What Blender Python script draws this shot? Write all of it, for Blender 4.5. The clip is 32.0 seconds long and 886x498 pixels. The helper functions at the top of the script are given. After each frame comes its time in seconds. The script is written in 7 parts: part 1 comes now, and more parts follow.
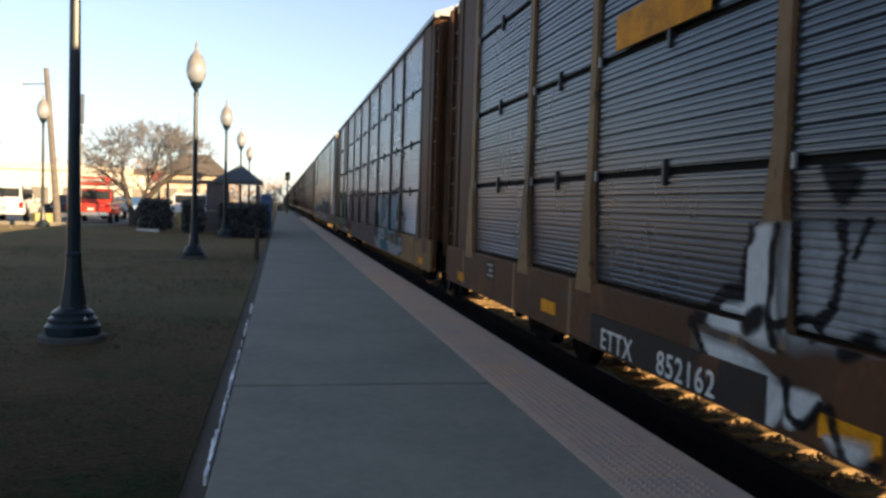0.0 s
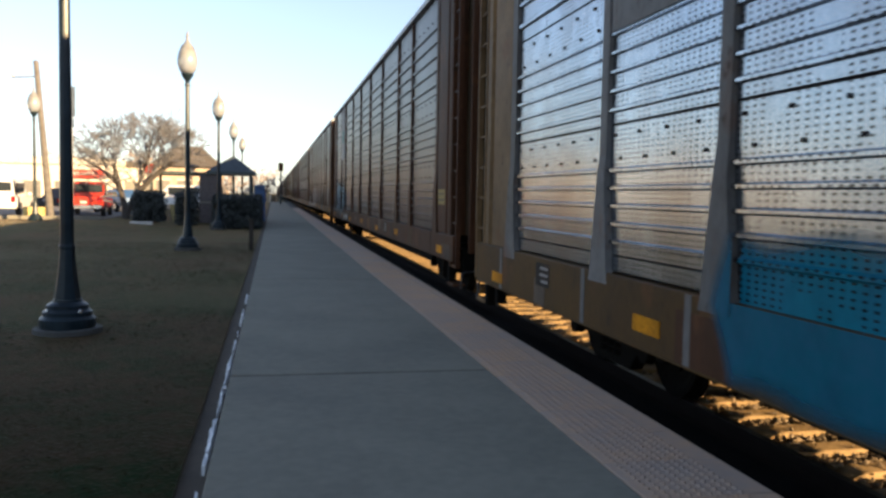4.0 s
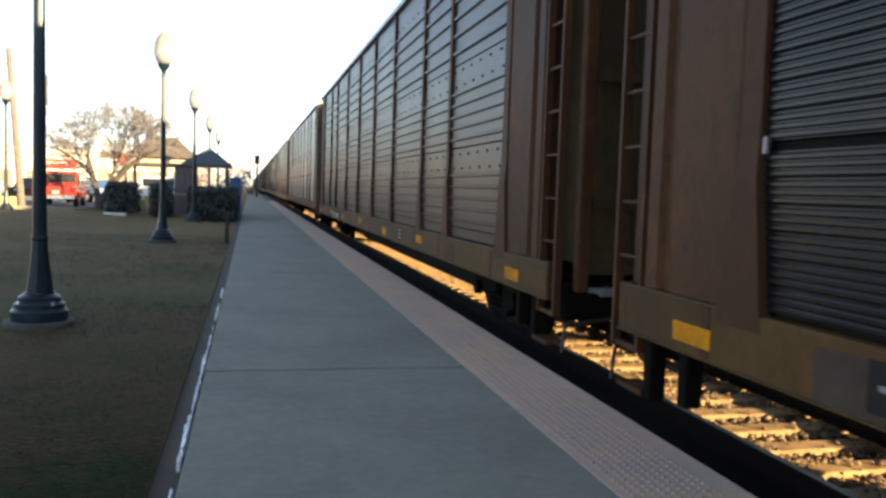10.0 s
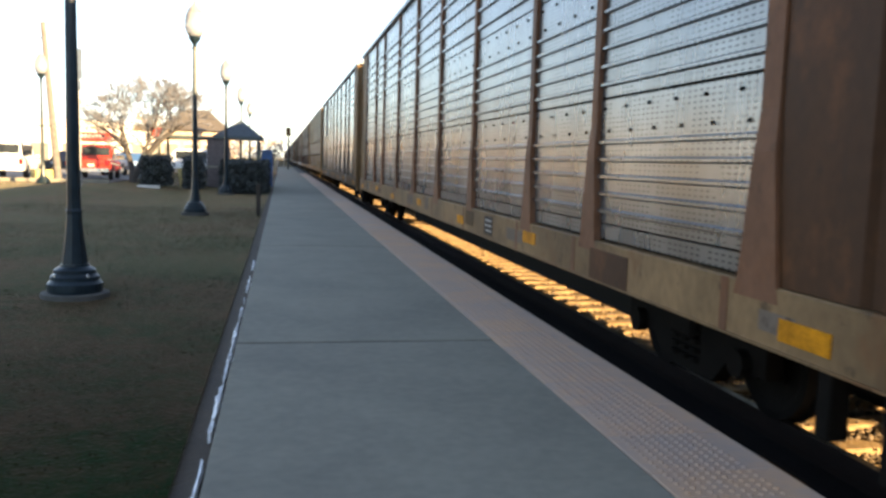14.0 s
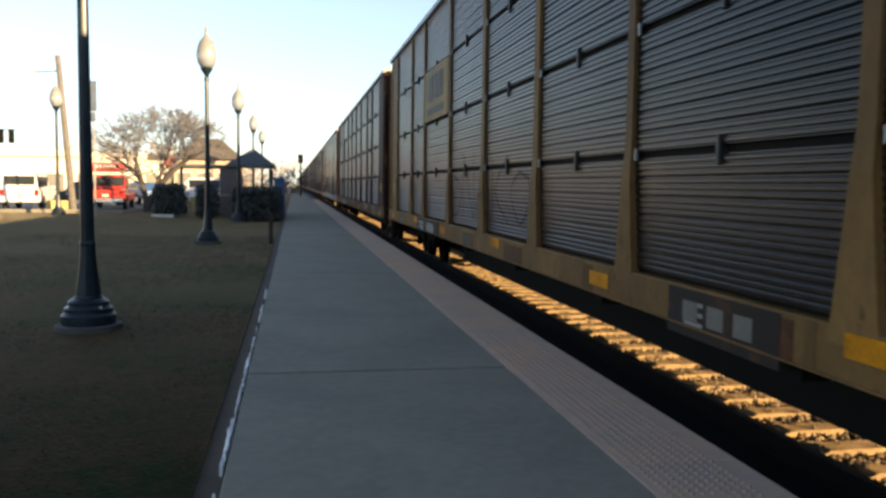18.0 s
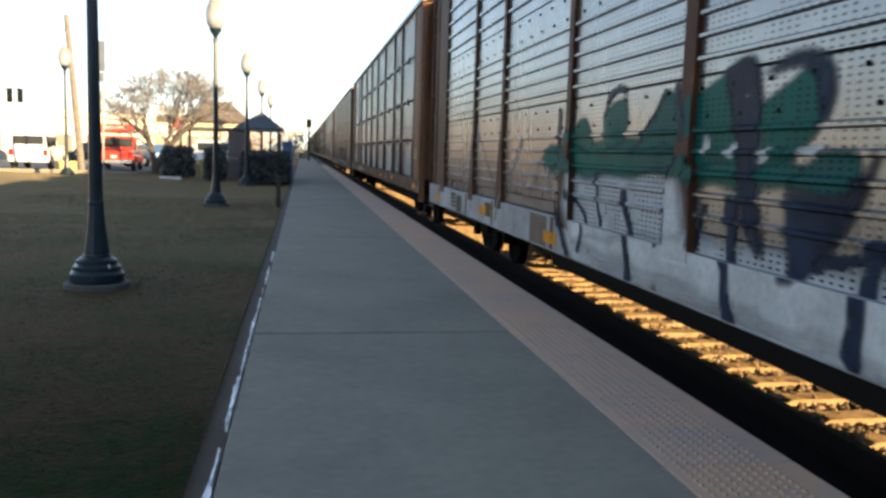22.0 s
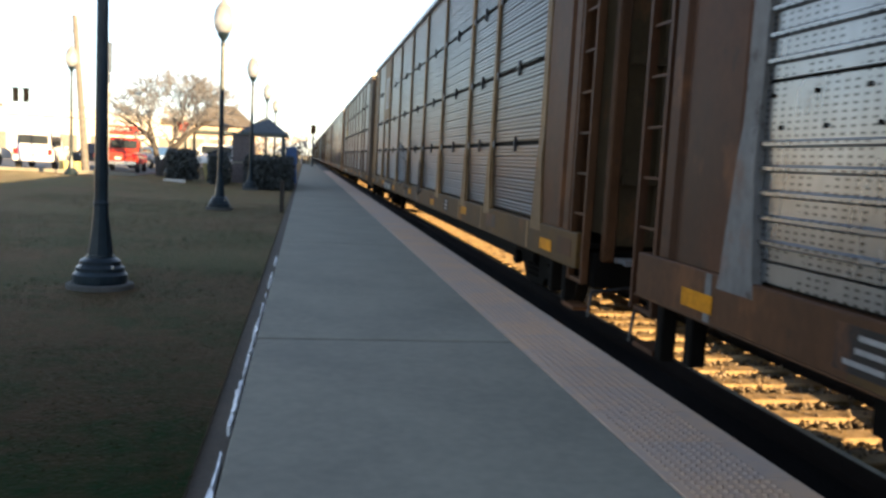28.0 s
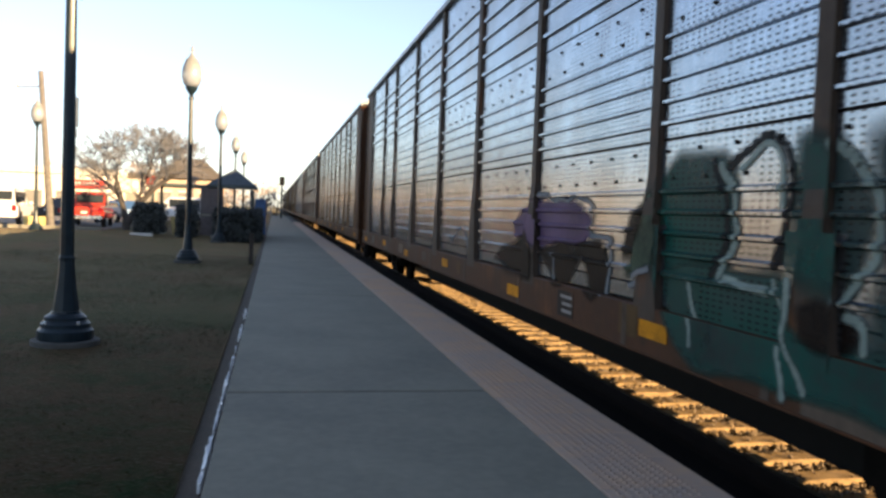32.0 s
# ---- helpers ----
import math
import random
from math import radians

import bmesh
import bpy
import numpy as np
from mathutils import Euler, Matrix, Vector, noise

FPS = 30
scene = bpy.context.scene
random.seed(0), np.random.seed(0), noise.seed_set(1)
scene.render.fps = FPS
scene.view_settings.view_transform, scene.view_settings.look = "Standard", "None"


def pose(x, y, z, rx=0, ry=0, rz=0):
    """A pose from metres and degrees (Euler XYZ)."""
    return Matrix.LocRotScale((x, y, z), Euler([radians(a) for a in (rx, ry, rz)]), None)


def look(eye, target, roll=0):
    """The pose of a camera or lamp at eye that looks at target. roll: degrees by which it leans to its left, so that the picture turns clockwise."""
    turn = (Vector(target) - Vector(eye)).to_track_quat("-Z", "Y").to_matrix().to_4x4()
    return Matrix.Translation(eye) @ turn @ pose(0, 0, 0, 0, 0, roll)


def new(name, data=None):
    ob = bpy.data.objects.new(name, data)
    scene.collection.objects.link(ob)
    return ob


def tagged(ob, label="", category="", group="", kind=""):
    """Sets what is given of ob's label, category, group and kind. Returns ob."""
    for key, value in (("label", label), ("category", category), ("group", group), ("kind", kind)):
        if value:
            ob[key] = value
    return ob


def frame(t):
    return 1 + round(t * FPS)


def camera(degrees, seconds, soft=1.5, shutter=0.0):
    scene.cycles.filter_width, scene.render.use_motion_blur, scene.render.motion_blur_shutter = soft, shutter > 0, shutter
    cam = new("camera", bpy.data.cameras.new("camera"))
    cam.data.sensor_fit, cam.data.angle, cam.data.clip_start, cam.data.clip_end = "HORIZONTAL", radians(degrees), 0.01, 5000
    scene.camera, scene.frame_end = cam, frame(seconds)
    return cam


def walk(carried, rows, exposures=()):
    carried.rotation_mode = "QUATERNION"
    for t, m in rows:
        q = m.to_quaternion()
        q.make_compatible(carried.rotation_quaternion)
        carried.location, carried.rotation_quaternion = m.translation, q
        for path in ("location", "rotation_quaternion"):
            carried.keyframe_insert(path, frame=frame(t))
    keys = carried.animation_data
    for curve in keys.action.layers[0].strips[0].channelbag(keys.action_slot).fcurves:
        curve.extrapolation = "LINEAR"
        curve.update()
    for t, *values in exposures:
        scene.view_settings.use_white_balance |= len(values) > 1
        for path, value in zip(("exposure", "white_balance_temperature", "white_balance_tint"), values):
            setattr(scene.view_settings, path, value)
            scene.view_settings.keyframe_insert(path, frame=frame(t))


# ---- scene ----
import itertools

LENS = 56.47


def held(x, y, z, yaw, pitch, roll):
    """The pose of the hand-held camera: turn, then tilt, then lean, in degrees."""
    return Matrix.Translation((x, y, z)) @ pose(0, 0, 0, 0, 0, yaw) @ pose(0, 0, 0, pitch) @ pose(0, 0, 0, 0, roll) @ pose(0, 0, 0, 90)


cam = camera(LENS, 32.0, soft=2.8, shutter=0.06)
ROWS = [
    (0.0, -0.001, -0.028, 1.622, -11.26, -2.95, -1.74),
    (0.5, -0.003, 0.009, 1.621, -11.33, -2.19, -1.49),
    (1.0, 0.003, 0.012, 1.618, -11.47, -2.09, -1.67),
    (1.5, -0.005, 0.008, 1.615, -11.30, -2.04, -1.14),
    (2.0, -0.008, 0.013, 1.609, -11.94, -3.22, -0.98),
    (2.5, -0.025, 0.038, 1.612, -12.00, -3.51, -0.63),
    (3.0, 0.003, 0.054, 1.607, -12.13, -4.22, -0.83),
    (3.5, -0.007, -0.011, 1.604, -11.46, -3.54, -0.97),
    (5.5, -0.004, 0.002, 1.619, -12.77, -4.62, -1.46),
    (6.0, -0.024, 0.016, 1.622, -11.81, -4.80, -1.39),
    (6.5, -0.016, 0.034, 1.603, -9.98, -5.44, -1.26),
    (7.0, -0.018, 0.012, 1.623, -11.29, -4.78, -1.81),
    (7.5, -0.025, 0.025, 1.615, -11.92, -4.21, -1.66),
    (8.0, -0.052, 0.033, 1.636, -13.74, -3.80, -1.86),
    (8.5, -0.029, -0.020, 1.629, -13.86, -2.74, -2.03),
    (9.0, -0.030, -0.015, 1.634, -12.48, -3.20, -1.90),
    (9.5, -0.046, -0.012, 1.623, -12.49, -3.66, -2.22),
    (10.0, -0.025, 0.002, 1.619, -13.32, -3.98, -1.89),
    (10.5, -0.021, -0.019, 1.610, -12.81, -4.10, -1.66),
    (11.0, 0.001, -0.030, 1.631, -12.88, -3.96, -2.01),
    (11.5, -0.016, -0.012, 1.631, -13.60, -3.40, -2.23),
    (12.0, -0.014, -0.018, 1.617, -12.94, -4.37, -2.67),
    (12.5, -0.032, 0.030, 1.613, -13.58, -5.58, -1.29),
    (13.0, 0.003, -0.017, 1.619, -13.12, -5.05, -2.44),
    (13.5, 0.000, 0.020, 1.627, -11.78, -5.78, -2.24),
    (15.5, 0.015, 0.017, 1.652, -10.96, -6.18, -1.19),
    (16.0, 0.041, -0.013, 1.665, -11.49, -4.81, -1.36),
    (16.5, 0.055, -0.003, 1.650, -9.56, -4.92, -1.20),
    (17.0, 0.031, -0.027, 1.636, -9.41, -4.65, -1.90),
    (17.5, 0.001, -0.007, 1.629, -9.70, -3.38, -1.23),
    (18.0, 0.021, 0.019, 1.664, -10.30, -4.38, -0.73),
    (18.5, -0.002, -0.010, 1.671, -11.36, -3.60, -1.41),
    (19.0, 0.030, -0.018, 1.659, -10.28, -3.68, -1.43),
    (19.5, 0.012, -0.036, 1.681, -10.44, -3.99, -1.75),
    (20.0, -0.025, -0.007, 1.648, -11.02, -4.40, -3.09),
    (20.5, 0.000, 0.014, 1.650, -10.36, -5.16, -2.54),
    (21.0, 0.036, -0.019, 1.654, -9.67, -5.71, -1.76),
    (21.5, 0.037, 0.001, 1.649, -8.70, -6.49, -1.32),
    (22.0, 0.026, -0.004, 1.635, -9.85, -6.64, -1.70),
    (22.5, 0.035, -0.008, 1.643, -9.60, -6.47, -1.25),
    (23.0, 0.029, -0.017, 1.632, -9.76, -6.72, -1.46),
    (23.5, 0.039, -0.030, 1.605, -9.03, -5.86, -1.53),
    (24.0, 0.032, -0.024, 1.625, -8.31, -4.26, -0.52),
    (24.5, 0.030, -0.005, 1.636, -8.88, -3.61, -1.29),
    (25.0, 0.045, -0.008, 1.636, -9.09, -4.15, -2.02),
    (25.5, 0.037, -0.019, 1.628, -9.46, -3.79, -2.28),
    (26.0, 0.020, 0.036, 1.647, -10.41, -5.80, -2.97),
    (26.5, 0.018, -0.019, 1.629, -9.05, -4.15, -2.28),
    (28.5, -0.017, 0.013, 1.633, -9.92, -6.37, -3.16),
    (29.0, -0.023, 0.013, 1.615, -10.58, -4.46, -2.14),
    (29.5, 0.005, -0.011, 1.617, -10.33, -1.94, -3.60),
    (30.0, 0.007, 0.015, 1.629, -9.61, -1.25, -3.54),
    (30.5, -0.063, 0.026, 1.603, -9.71, -1.02, -3.83),
    (31.0, -0.030, 0.015, 1.616, -10.67, -2.21, -3.79),
    (31.5, -0.021, -0.004, 1.614, -11.75, -2.23, -3.24),
    (32.0, -0.017, -0.001, 1.630, -11.67, -2.52, -2.18),
]
# seconds, stops, kelvin, tint: the camera opens up while dark cars pass, and its white balance drifts a little warmer
EXPOSURES = [
    (0.0, 1.56, 6000, 15), (1.0, 1.71, 6000, 15), (2.0, 1.67, 6000, 15), (3.0, 1.68, 6000, 15), (6.0, 2.05, 6120, 12), (7.0, 2.24, 6120, 12), (8.0, 2.30, 6120, 12), (9.0, 2.35, 6120, 12), (10.0, 2.36, 6120, 12),
    (11.0, 2.30, 6120, 12), (12.0, 2.25, 6120, 12), (13.0, 2.45, 6120, 12), (16.0, 2.55, 6120, 12), (17.0, 1.96, 6120, 12), (18.0, 1.78, 6120, 12), (19.0, 1.87, 6120, 12), (20.0, 1.91, 6120, 12), (21.0, 2.00, 6120, 12),
    (22.0, 2.21, 6120, 12), (23.0, 2.41, 6120, 12), (24.0, 2.27, 6120, 12), (25.0, 2.00, 6120, 12), (26.0, 1.95, 6120, 12), (29.0, 2.47, 6120, 12), (30.0, 2.09, 6120, 12), (31.0, 1.65, 6050, 15), (32.0, 1.88, 6050, 15),
]
walk(cam, [(t, held(x, y, z, yaw, pitch, roll)) for t, x, y, z, yaw, pitch, roll in ROWS], exposures=EXPOSURES)

# ---- plan: y runs along the platform, x towards the track, z = 0 on the platform ----
EDGE_L, STRIP, EDGE_R = -0.37, 1.96, 2.715
TRACK, RAIL_TOP, HALF = 4.44, -0.20, 1.58       # track centre, top of rail, half width of a rail car
CAR_LEN = 28.6
FIRST_GAP = 14.45                                # gap between the first two rail cars at 0 s


def travelled(t):
    return 14.795 * t + 0.02782 * t * t


# ---- light ----
SUN_FROM_TRACK, SUN_UP = 140.0, 14.2              # degrees to the right of the platform's line, and height
SUN = Vector((math.sin(radians(SUN_FROM_TRACK)) * math.cos(radians(SUN_UP)), math.cos(radians(SUN_FROM_TRACK)) * math.cos(radians(SUN_UP)), math.sin(radians(SUN_UP))))
world = bpy.data.worlds.new("sky")
scene.world = world
world.use_nodes = True
wn = world.node_tree
wn.nodes.clear()
sky = wn.nodes.new("ShaderNodeTexSky")
sky.sky_type = "NISHITA"
sky.sun_disc = False
sky.sun_elevation = radians(SUN_UP)
sky.sun_rotation = radians(SUN_FROM_TRACK)
sky.air_density, sky.dust_density, sky.ozone_density = 1.0, 0.5, 2.0
bg = wn.nodes.new("ShaderNodeBackground")
bg.inputs["Strength"].default_value = 0.070
wo = wn.nodes.new("ShaderNodeOutputWorld")
haze = wn.nodes.new("ShaderNodeHueSaturation")     # thin winter haze pales the sky
haze.inputs["Saturation"].default_value = 0.70
wn.links.new(sky.outputs[0], haze.inputs["Color"])
wn.links.new(haze.outputs[0], bg.inputs[0])
wn.links.new(bg.outputs[0], wo.inputs[0])
sun_data = bpy.data.lights.new("sun", "SUN")
sun_data.energy, sun_data.angle, sun_data.color = 5.0, radians(0.6), (1.0, 0.68, 0.32)
sun = new("sun", sun_data)
sun.matrix_world = look((0, 0, 0), -SUN)

# ---- materials ----


def mat(name, col, rough=0.6, metal=0.0, vary=0.25, scale=3.0, bump=0.0, bscale=60.0, col2=None, streak=0.0, spec=0.5, island=False):
    """A surface with two scales of variation: broad stains and fine grain; streak stretches the stains downwards."""
    m = bpy.data.materials.new(name)
    m.use_nodes = True
    n, l = m.node_tree.nodes, m.node_tree.links
    b = n["Principled BSDF"]
    b.inputs["Roughness"].default_value, b.inputs["Metallic"].default_value = rough, metal
    b.inputs["Specular IOR Level"].default_value = spec
    tc = n.new("ShaderNodeTexCoord")
    mp = n.new("ShaderNodeMapping")
    if streak:
        mp.inputs["Scale"].default_value = (1, 1, 1 / streak)
    l.new(tc.outputs["Object"], mp.inputs[0])
    oi = n.new("ShaderNodeObjectInfo")
    add = n.new("ShaderNodeVectorMath")
    add.operation = "ADD"
    mul = n.new("ShaderNodeMath")
    mul.operation = "MULTIPLY"
    mul.inputs[1].default_value = 40.0
    l.new(oi.outputs["Random"], mul.inputs[0])
    l.new(mp.outputs[0], add.inputs[0])
    l.new(mul.outputs[0], add.inputs[1])
    t1 = n.new("ShaderNodeTexNoise")
    t1.inputs["Scale"].default_value, t1.inputs["Detail"].default_value, t1.inputs["Roughness"].default_value = scale, 5, 0.6
    t2 = n.new("ShaderNodeTexNoise")
    t2.inputs["Scale"].default_value, t2.inputs["Detail"].default_value = scale * 14, 4
    l.new(add.outputs[0], t1.inputs["Vector"])
    l.new(add.outputs[0], t2.inputs["Vector"])
    mixf = n.new("ShaderNodeMath")
    mixf.operation = "MULTIPLY_ADD"
    mixf.inputs[1].default_value, mixf.inputs[2].default_value = 0.45, 0.0
    l.new(t2.outputs[0], mixf.inputs[0])
    l.new(t1.outputs[0], mixf.inputs[2])
    ramp = n.new("ShaderNodeValToRGB")
    ramp.color_ramp.elements[0].position, ramp.color_ramp.elements[1].position = 0.5, 0.95
    d = tuple(c * (1 - vary) for c in col)
    h = col2 if col2 else tuple(min(1, c * (1 + vary)) for c in col)
    ramp.color_ramp.elements[0].color, ramp.color_ramp.elements[1].color = (*d, 1), (*h, 1)
    l.new(mixf.outputs[0], ramp.inputs[0])
    last = ramp.outputs[0]
    if island:
        ge = n.new("ShaderNodeNewGeometry")
        hs = n.new("ShaderNodeHueSaturation")
        mr = n.new("ShaderNodeMapRange")
        mr.inputs[3].default_value, mr.inputs[4].default_value = 0.55, 1.35
        l.new(ge.outputs["Random Per Island"], mr.inputs[0])
        l.new(mr.outputs[0], hs.inputs["Value"])
        l.new(last, hs.inputs["Color"])
        last = hs.outputs[0]
    l.new(last, b.inputs["Base Color"])
    rr = n.new("ShaderNodeMapRange")
    rr.inputs[3].default_value, rr.inputs[4].default_value = max(0.05, rough * 0.82), min(1, rough * 1.18)
    l.new(t1.outputs[0], rr.inputs[0])
    l.new(rr.outputs[0], b.inputs["Roughness"])
    if bump:
        t3 = n.new("ShaderNodeTexNoise")
        t3.inputs["Scale"].default_value, t3.inputs["Detail"].default_value = bscale, 4
        l.new(tc.outputs["Object"], t3.inputs["Vector"])
        bp = n.new("ShaderNodeBump")
        bp.inputs["Strength"].default_value, bp.inputs["Distance"].default_value = bump, 0.01
        l.new(t3.outputs[0], bp.inputs["Height"])
        l.new(bp.outputs[0], b.inputs["Normal"])
    return m


def grimed(m, grime=(0.034, 0.022, 0.014), rust=(0.15, 0.06, 0.022), amount=0.5, specks=0.7):
    """Adds soot patches that run down, and rust blooms, over a painted surface."""
    n, l = m.node_tree.nodes, m.node_tree.links
    b = n["Principled BSDF"]
    base = b.inputs["Base Color"].links[0].from_socket
    tc = n.new("ShaderNodeTexCoord")
    oi = n.new("ShaderNodeObjectInfo")
    for scale, squash, lo, hi, col, share in ((0.55, 0.8, 0.38, 0.72, grime, amount), (1.6, 0.75, 0.56, 0.70, rust, specks), (7.0, 0.6, 0.60, 0.68, grime, specks)):
        mp = n.new("ShaderNodeMapping")
        mp.inputs["Scale"].default_value = (1, 1, squash)
        ad = n.new("ShaderNodeVectorMath")
        ad.operation = "MULTIPLY_ADD"
        ad.inputs[1].default_value = (37.0, 91.0, 53.0)
        l.new(oi.outputs["Random"], ad.inputs[0])
        l.new(tc.outputs["Object"], ad.inputs[2])
        l.new(ad.outputs[0], mp.inputs[0])
        tx = n.new("ShaderNodeTexNoise")
        tx.inputs["Scale"].default_value, tx.inputs["Detail"].default_value, tx.inputs["Roughness"].default_value = scale, 7, 0.65
        l.new(mp.outputs[0], tx.inputs["Vector"])
        mr = n.new("ShaderNodeMapRange")
        mr.inputs[1].default_value, mr.inputs[2].default_value, mr.inputs[4].default_value = lo, hi, share
        l.new(tx.outputs[0], mr.inputs[0])
        mx = n.new("ShaderNodeMix")
        mx.data_type = "RGBA"
        l.new(mr.outputs[0], mx.inputs["Factor"])
        l.new(base, mx.inputs["A"])
        mx.inputs["B"].default_value = (*col, 1)
        base = mx.outputs["Result"]
    l.new(base, b.inputs["Base Color"])
    return m


def perforated(name, col, rough, metal, dirt, spec=0.5):
    """Galvanised sheet with rows of small punched holes and rust or grime running down from the top."""
    m = mat(name, col, rough, metal, 0.18, 1.1, 0.0, col2=tuple(min(1, c * 1.15) for c in col), streak=3.0, spec=spec)
    n, l = m.node_tree.nodes, m.node_tree.links
    b = n["Principled BSDF"]
    base = b.inputs["Base Color"].links[0].from_socket
    tc = n.new("ShaderNodeTexCoord")
    sp = n.new("ShaderNodeSeparateXYZ")
    l.new(tc.outputs["Object"], sp.inputs[0])

    def dots(socket, pitch, share):
        a = n.new("ShaderNodeMath")
        a.operation = "MULTIPLY"
        a.inputs[1].default_value = 1 / pitch
        f = n.new("ShaderNodeMath")
        f.operation = "FRACT"
        c = n.new("ShaderNodeMath")
        c.operation = "LESS_THAN"
        c.inputs[1].default_value = share
        l.new(socket, a.inputs[0])
        l.new(a.outputs[0], f.inputs[0])
        l.new(f.outputs[0], c.inputs[0])
        return c.outputs[0]
    m1 = n.new("ShaderNodeMath")
    m1.operation = "MULTIPLY"
    l.new(dots(sp.outputs[1], 0.085, 0.46), m1.inputs[0])
    l.new(dots(sp.outputs[2], 0.041, 0.34), m1.inputs[1])
    # punched in groups, with plain stretches between them
    grp = n.new("ShaderNodeTexNoise")
    grp.inputs["Scale"].default_value = 2.6
    l.new(tc.outputs["Object"], grp.inputs["Vector"])
    gt = n.new("ShaderNodeMath")
    gt.operation = "GREATER_THAN"
    gt.inputs[1].default_value = 0.43
    l.new(grp.outputs[0], gt.inputs[0])
    m0 = m1
    m1 = n.new("ShaderNodeMath")
    m1.operation = "MULTIPLY"
    l.new(m0.outputs[0], m1.inputs[0])
    l.new(gt.outputs[0], m1.inputs[1])
    big = n.new("ShaderNodeTexNoise")
    big.inputs["Scale"].default_value, big.inputs["Detail"].default_value = 0.7, 6
    l.new(tc.outputs["Object"], big.inputs["Vector"])
    mr = n.new("ShaderNodeMapRange")
    mr.inputs[1].default_value, mr.inputs[2].default_value = 0.42, 0.68
    l.new(big.outputs[0], mr.inputs[0])
    mx = n.new("ShaderNodeMix")
    mx.data_type = "RGBA"
    l.new(mr.outputs[0], mx.inputs["Factor"])
    l.new(base, mx.inputs["A"])
    mx.inputs["B"].default_value = (*dirt, 1)
    m2 = n.new("ShaderNodeMix")
    m2.data_type = "RGBA"
    l.new(m1.outputs[0], m2.inputs["Factor"])
    l.new(mx.outputs["Result"], m2.inputs["A"])
    m2.inputs["B"].default_value = (0.008, 0.008, 0.009, 1)
    l.new(m2.outputs["Result"], b.inputs["Base Color"])
    inv = n.new("ShaderNodeMath")
    inv.operation = "MULTIPLY_ADD"
    inv.inputs[1].default_value, inv.inputs[2].default_value = -metal, metal
    l.new(m1.outputs[0], inv.inputs[0])
    l.new(inv.outputs[0], b.inputs["Metallic"])
    return m


MATS = {}


def M(key, *a, **k):
    if key not in MATS:
        MATS[key] = mat(key, *a, **k)
    return MATS[key]


concrete = mat("platform concrete", (0.205, 0.193, 0.152), 0.85, 0, 0.2, 0.9, 0.25, 90)
strip_mat = mat("worn pinkish tactile strip", (0.48, 0.39, 0.335), 0.8, 0, 0.22, 0.8, 0.2, 70, col2=(0.54, 0.35, 0.22))
joint_mat = mat("dark joint", (0.07, 0.07, 0.065), 0.9)
grass_mat = mat("dormant lawn", (0.058, 0.034, 0.013), 0.95, 0, 0.3, 0.34, 0.9, 26, col2=(0.006, 0.023, 0.004), spec=0.07)
grass_ramp = next(q for q in grass_mat.node_tree.nodes if q.type == "VALTORGB").color_ramp
grass_ramp.elements[0].position, grass_ramp.elements[1].position = 0.60, 0.82
grass_mat.node_tree.nodes["Principled BSDF"].inputs["Sheen Weight"].default_value = 0.24
grass_mat.node_tree.nodes["Principled BSDF"].inputs["Sheen Roughness"].default_value = 0.18
grass_mat.node_tree.nodes["Principled BSDF"].inputs["Sheen Tint"].default_value = (1.0, 0.80, 0.58, 1)
soil_mat = mat("bare soil", (0.06, 0.045, 0.03), 0.95, 0, 0.4, 2, 0.6, 50)
asphalt = mat("asphalt", (0.17, 0.16, 0.145), 0.9, 0, 0.25, 0.5, 0.4, 120)
ballast_mat = mat("ballast bed", (0.04, 0.028, 0.017), 0.95, 0, 0.4, 3, 1.0, 30, spec=0.1)
stone_mat = mat("ballast stone", (0.20, 0.145, 0.085), 0.7, 0, 0.4, 6, 0.4, 40, island=True)
tie_mat = mat("weathered timber tie", (0.27, 0.185, 0.09), 0.7, 0, 0.5, 5, 0.6, 40, streak=0.2, spec=0.15)
rail_side = mat("rusty rail", (0.014, 0.010, 0.008), 0.9, 0.0, 0.3, 6, 0.3, 60, spec=0.1)
# near black: the shade beside the near rail is put into this colour
trackside_shade_mat = mat("black trackside shade", (0.011, 0.010, 0.010), 0.95, 0, 0.4, 5, 1.0, 35, spec=0.1)
rail_head = mat("dull running surface", (0.10, 0.09, 0.08), 0.45, 1.0, 0.2, 5)
snow_mat = mat("old snow", (0.78, 0.80, 0.82), 0.7, 0, 0.1, 8, 0.5, 30)
lamp_mat = mat("dark green-black lamp post paint", (0.012, 0.022, 0.030), 0.30, 0.0, 0.3, 5, 0.05, 50, spec=0.25)
globe_mat = mat("frosted acrylic globe", (0.46, 0.47, 0.46), 0.25, 0, 0.06, 3)
globe_mat.node_tree.nodes["Principled BSDF"].inputs["Transmission Weight"].default_value = 0.55
black_mat = mat("greasy black steel", (0.007, 0.006, 0.005), 0.9, 0.0, 0.4, 4, 0.2, 40, spec=0.05)
white_paint = mat("white stencil paint", (0.52, 0.51, 0.48), 0.7, 0, 0.15, 8)
yellow_mark = mat("yellow reflective mark", (0.50, 0.20, 0.003), 0.6, 0, 0.5, 3, spec=0.1)
latch_mat = mat("dark latch steel", (0.03, 0.031, 0.034), 0.5, 0.3, 0.3, 9)
clamp_mat = mat("galvanised clamp", (0.24, 0.24, 0.25), 0.45, 0.5, 0.2, 9)
roof_mat = mat("galvanised roof sheet", (0.30, 0.32, 0.34), 0.5, 0.5, 0.2, 2)
# also colours the added sheet that stands for shade behind the panels
dark_in = mat("near-black steel and inner shade", (0.012, 0.011, 0.010), 0.9, spec=0.1)

# ---- mesh helpers ----


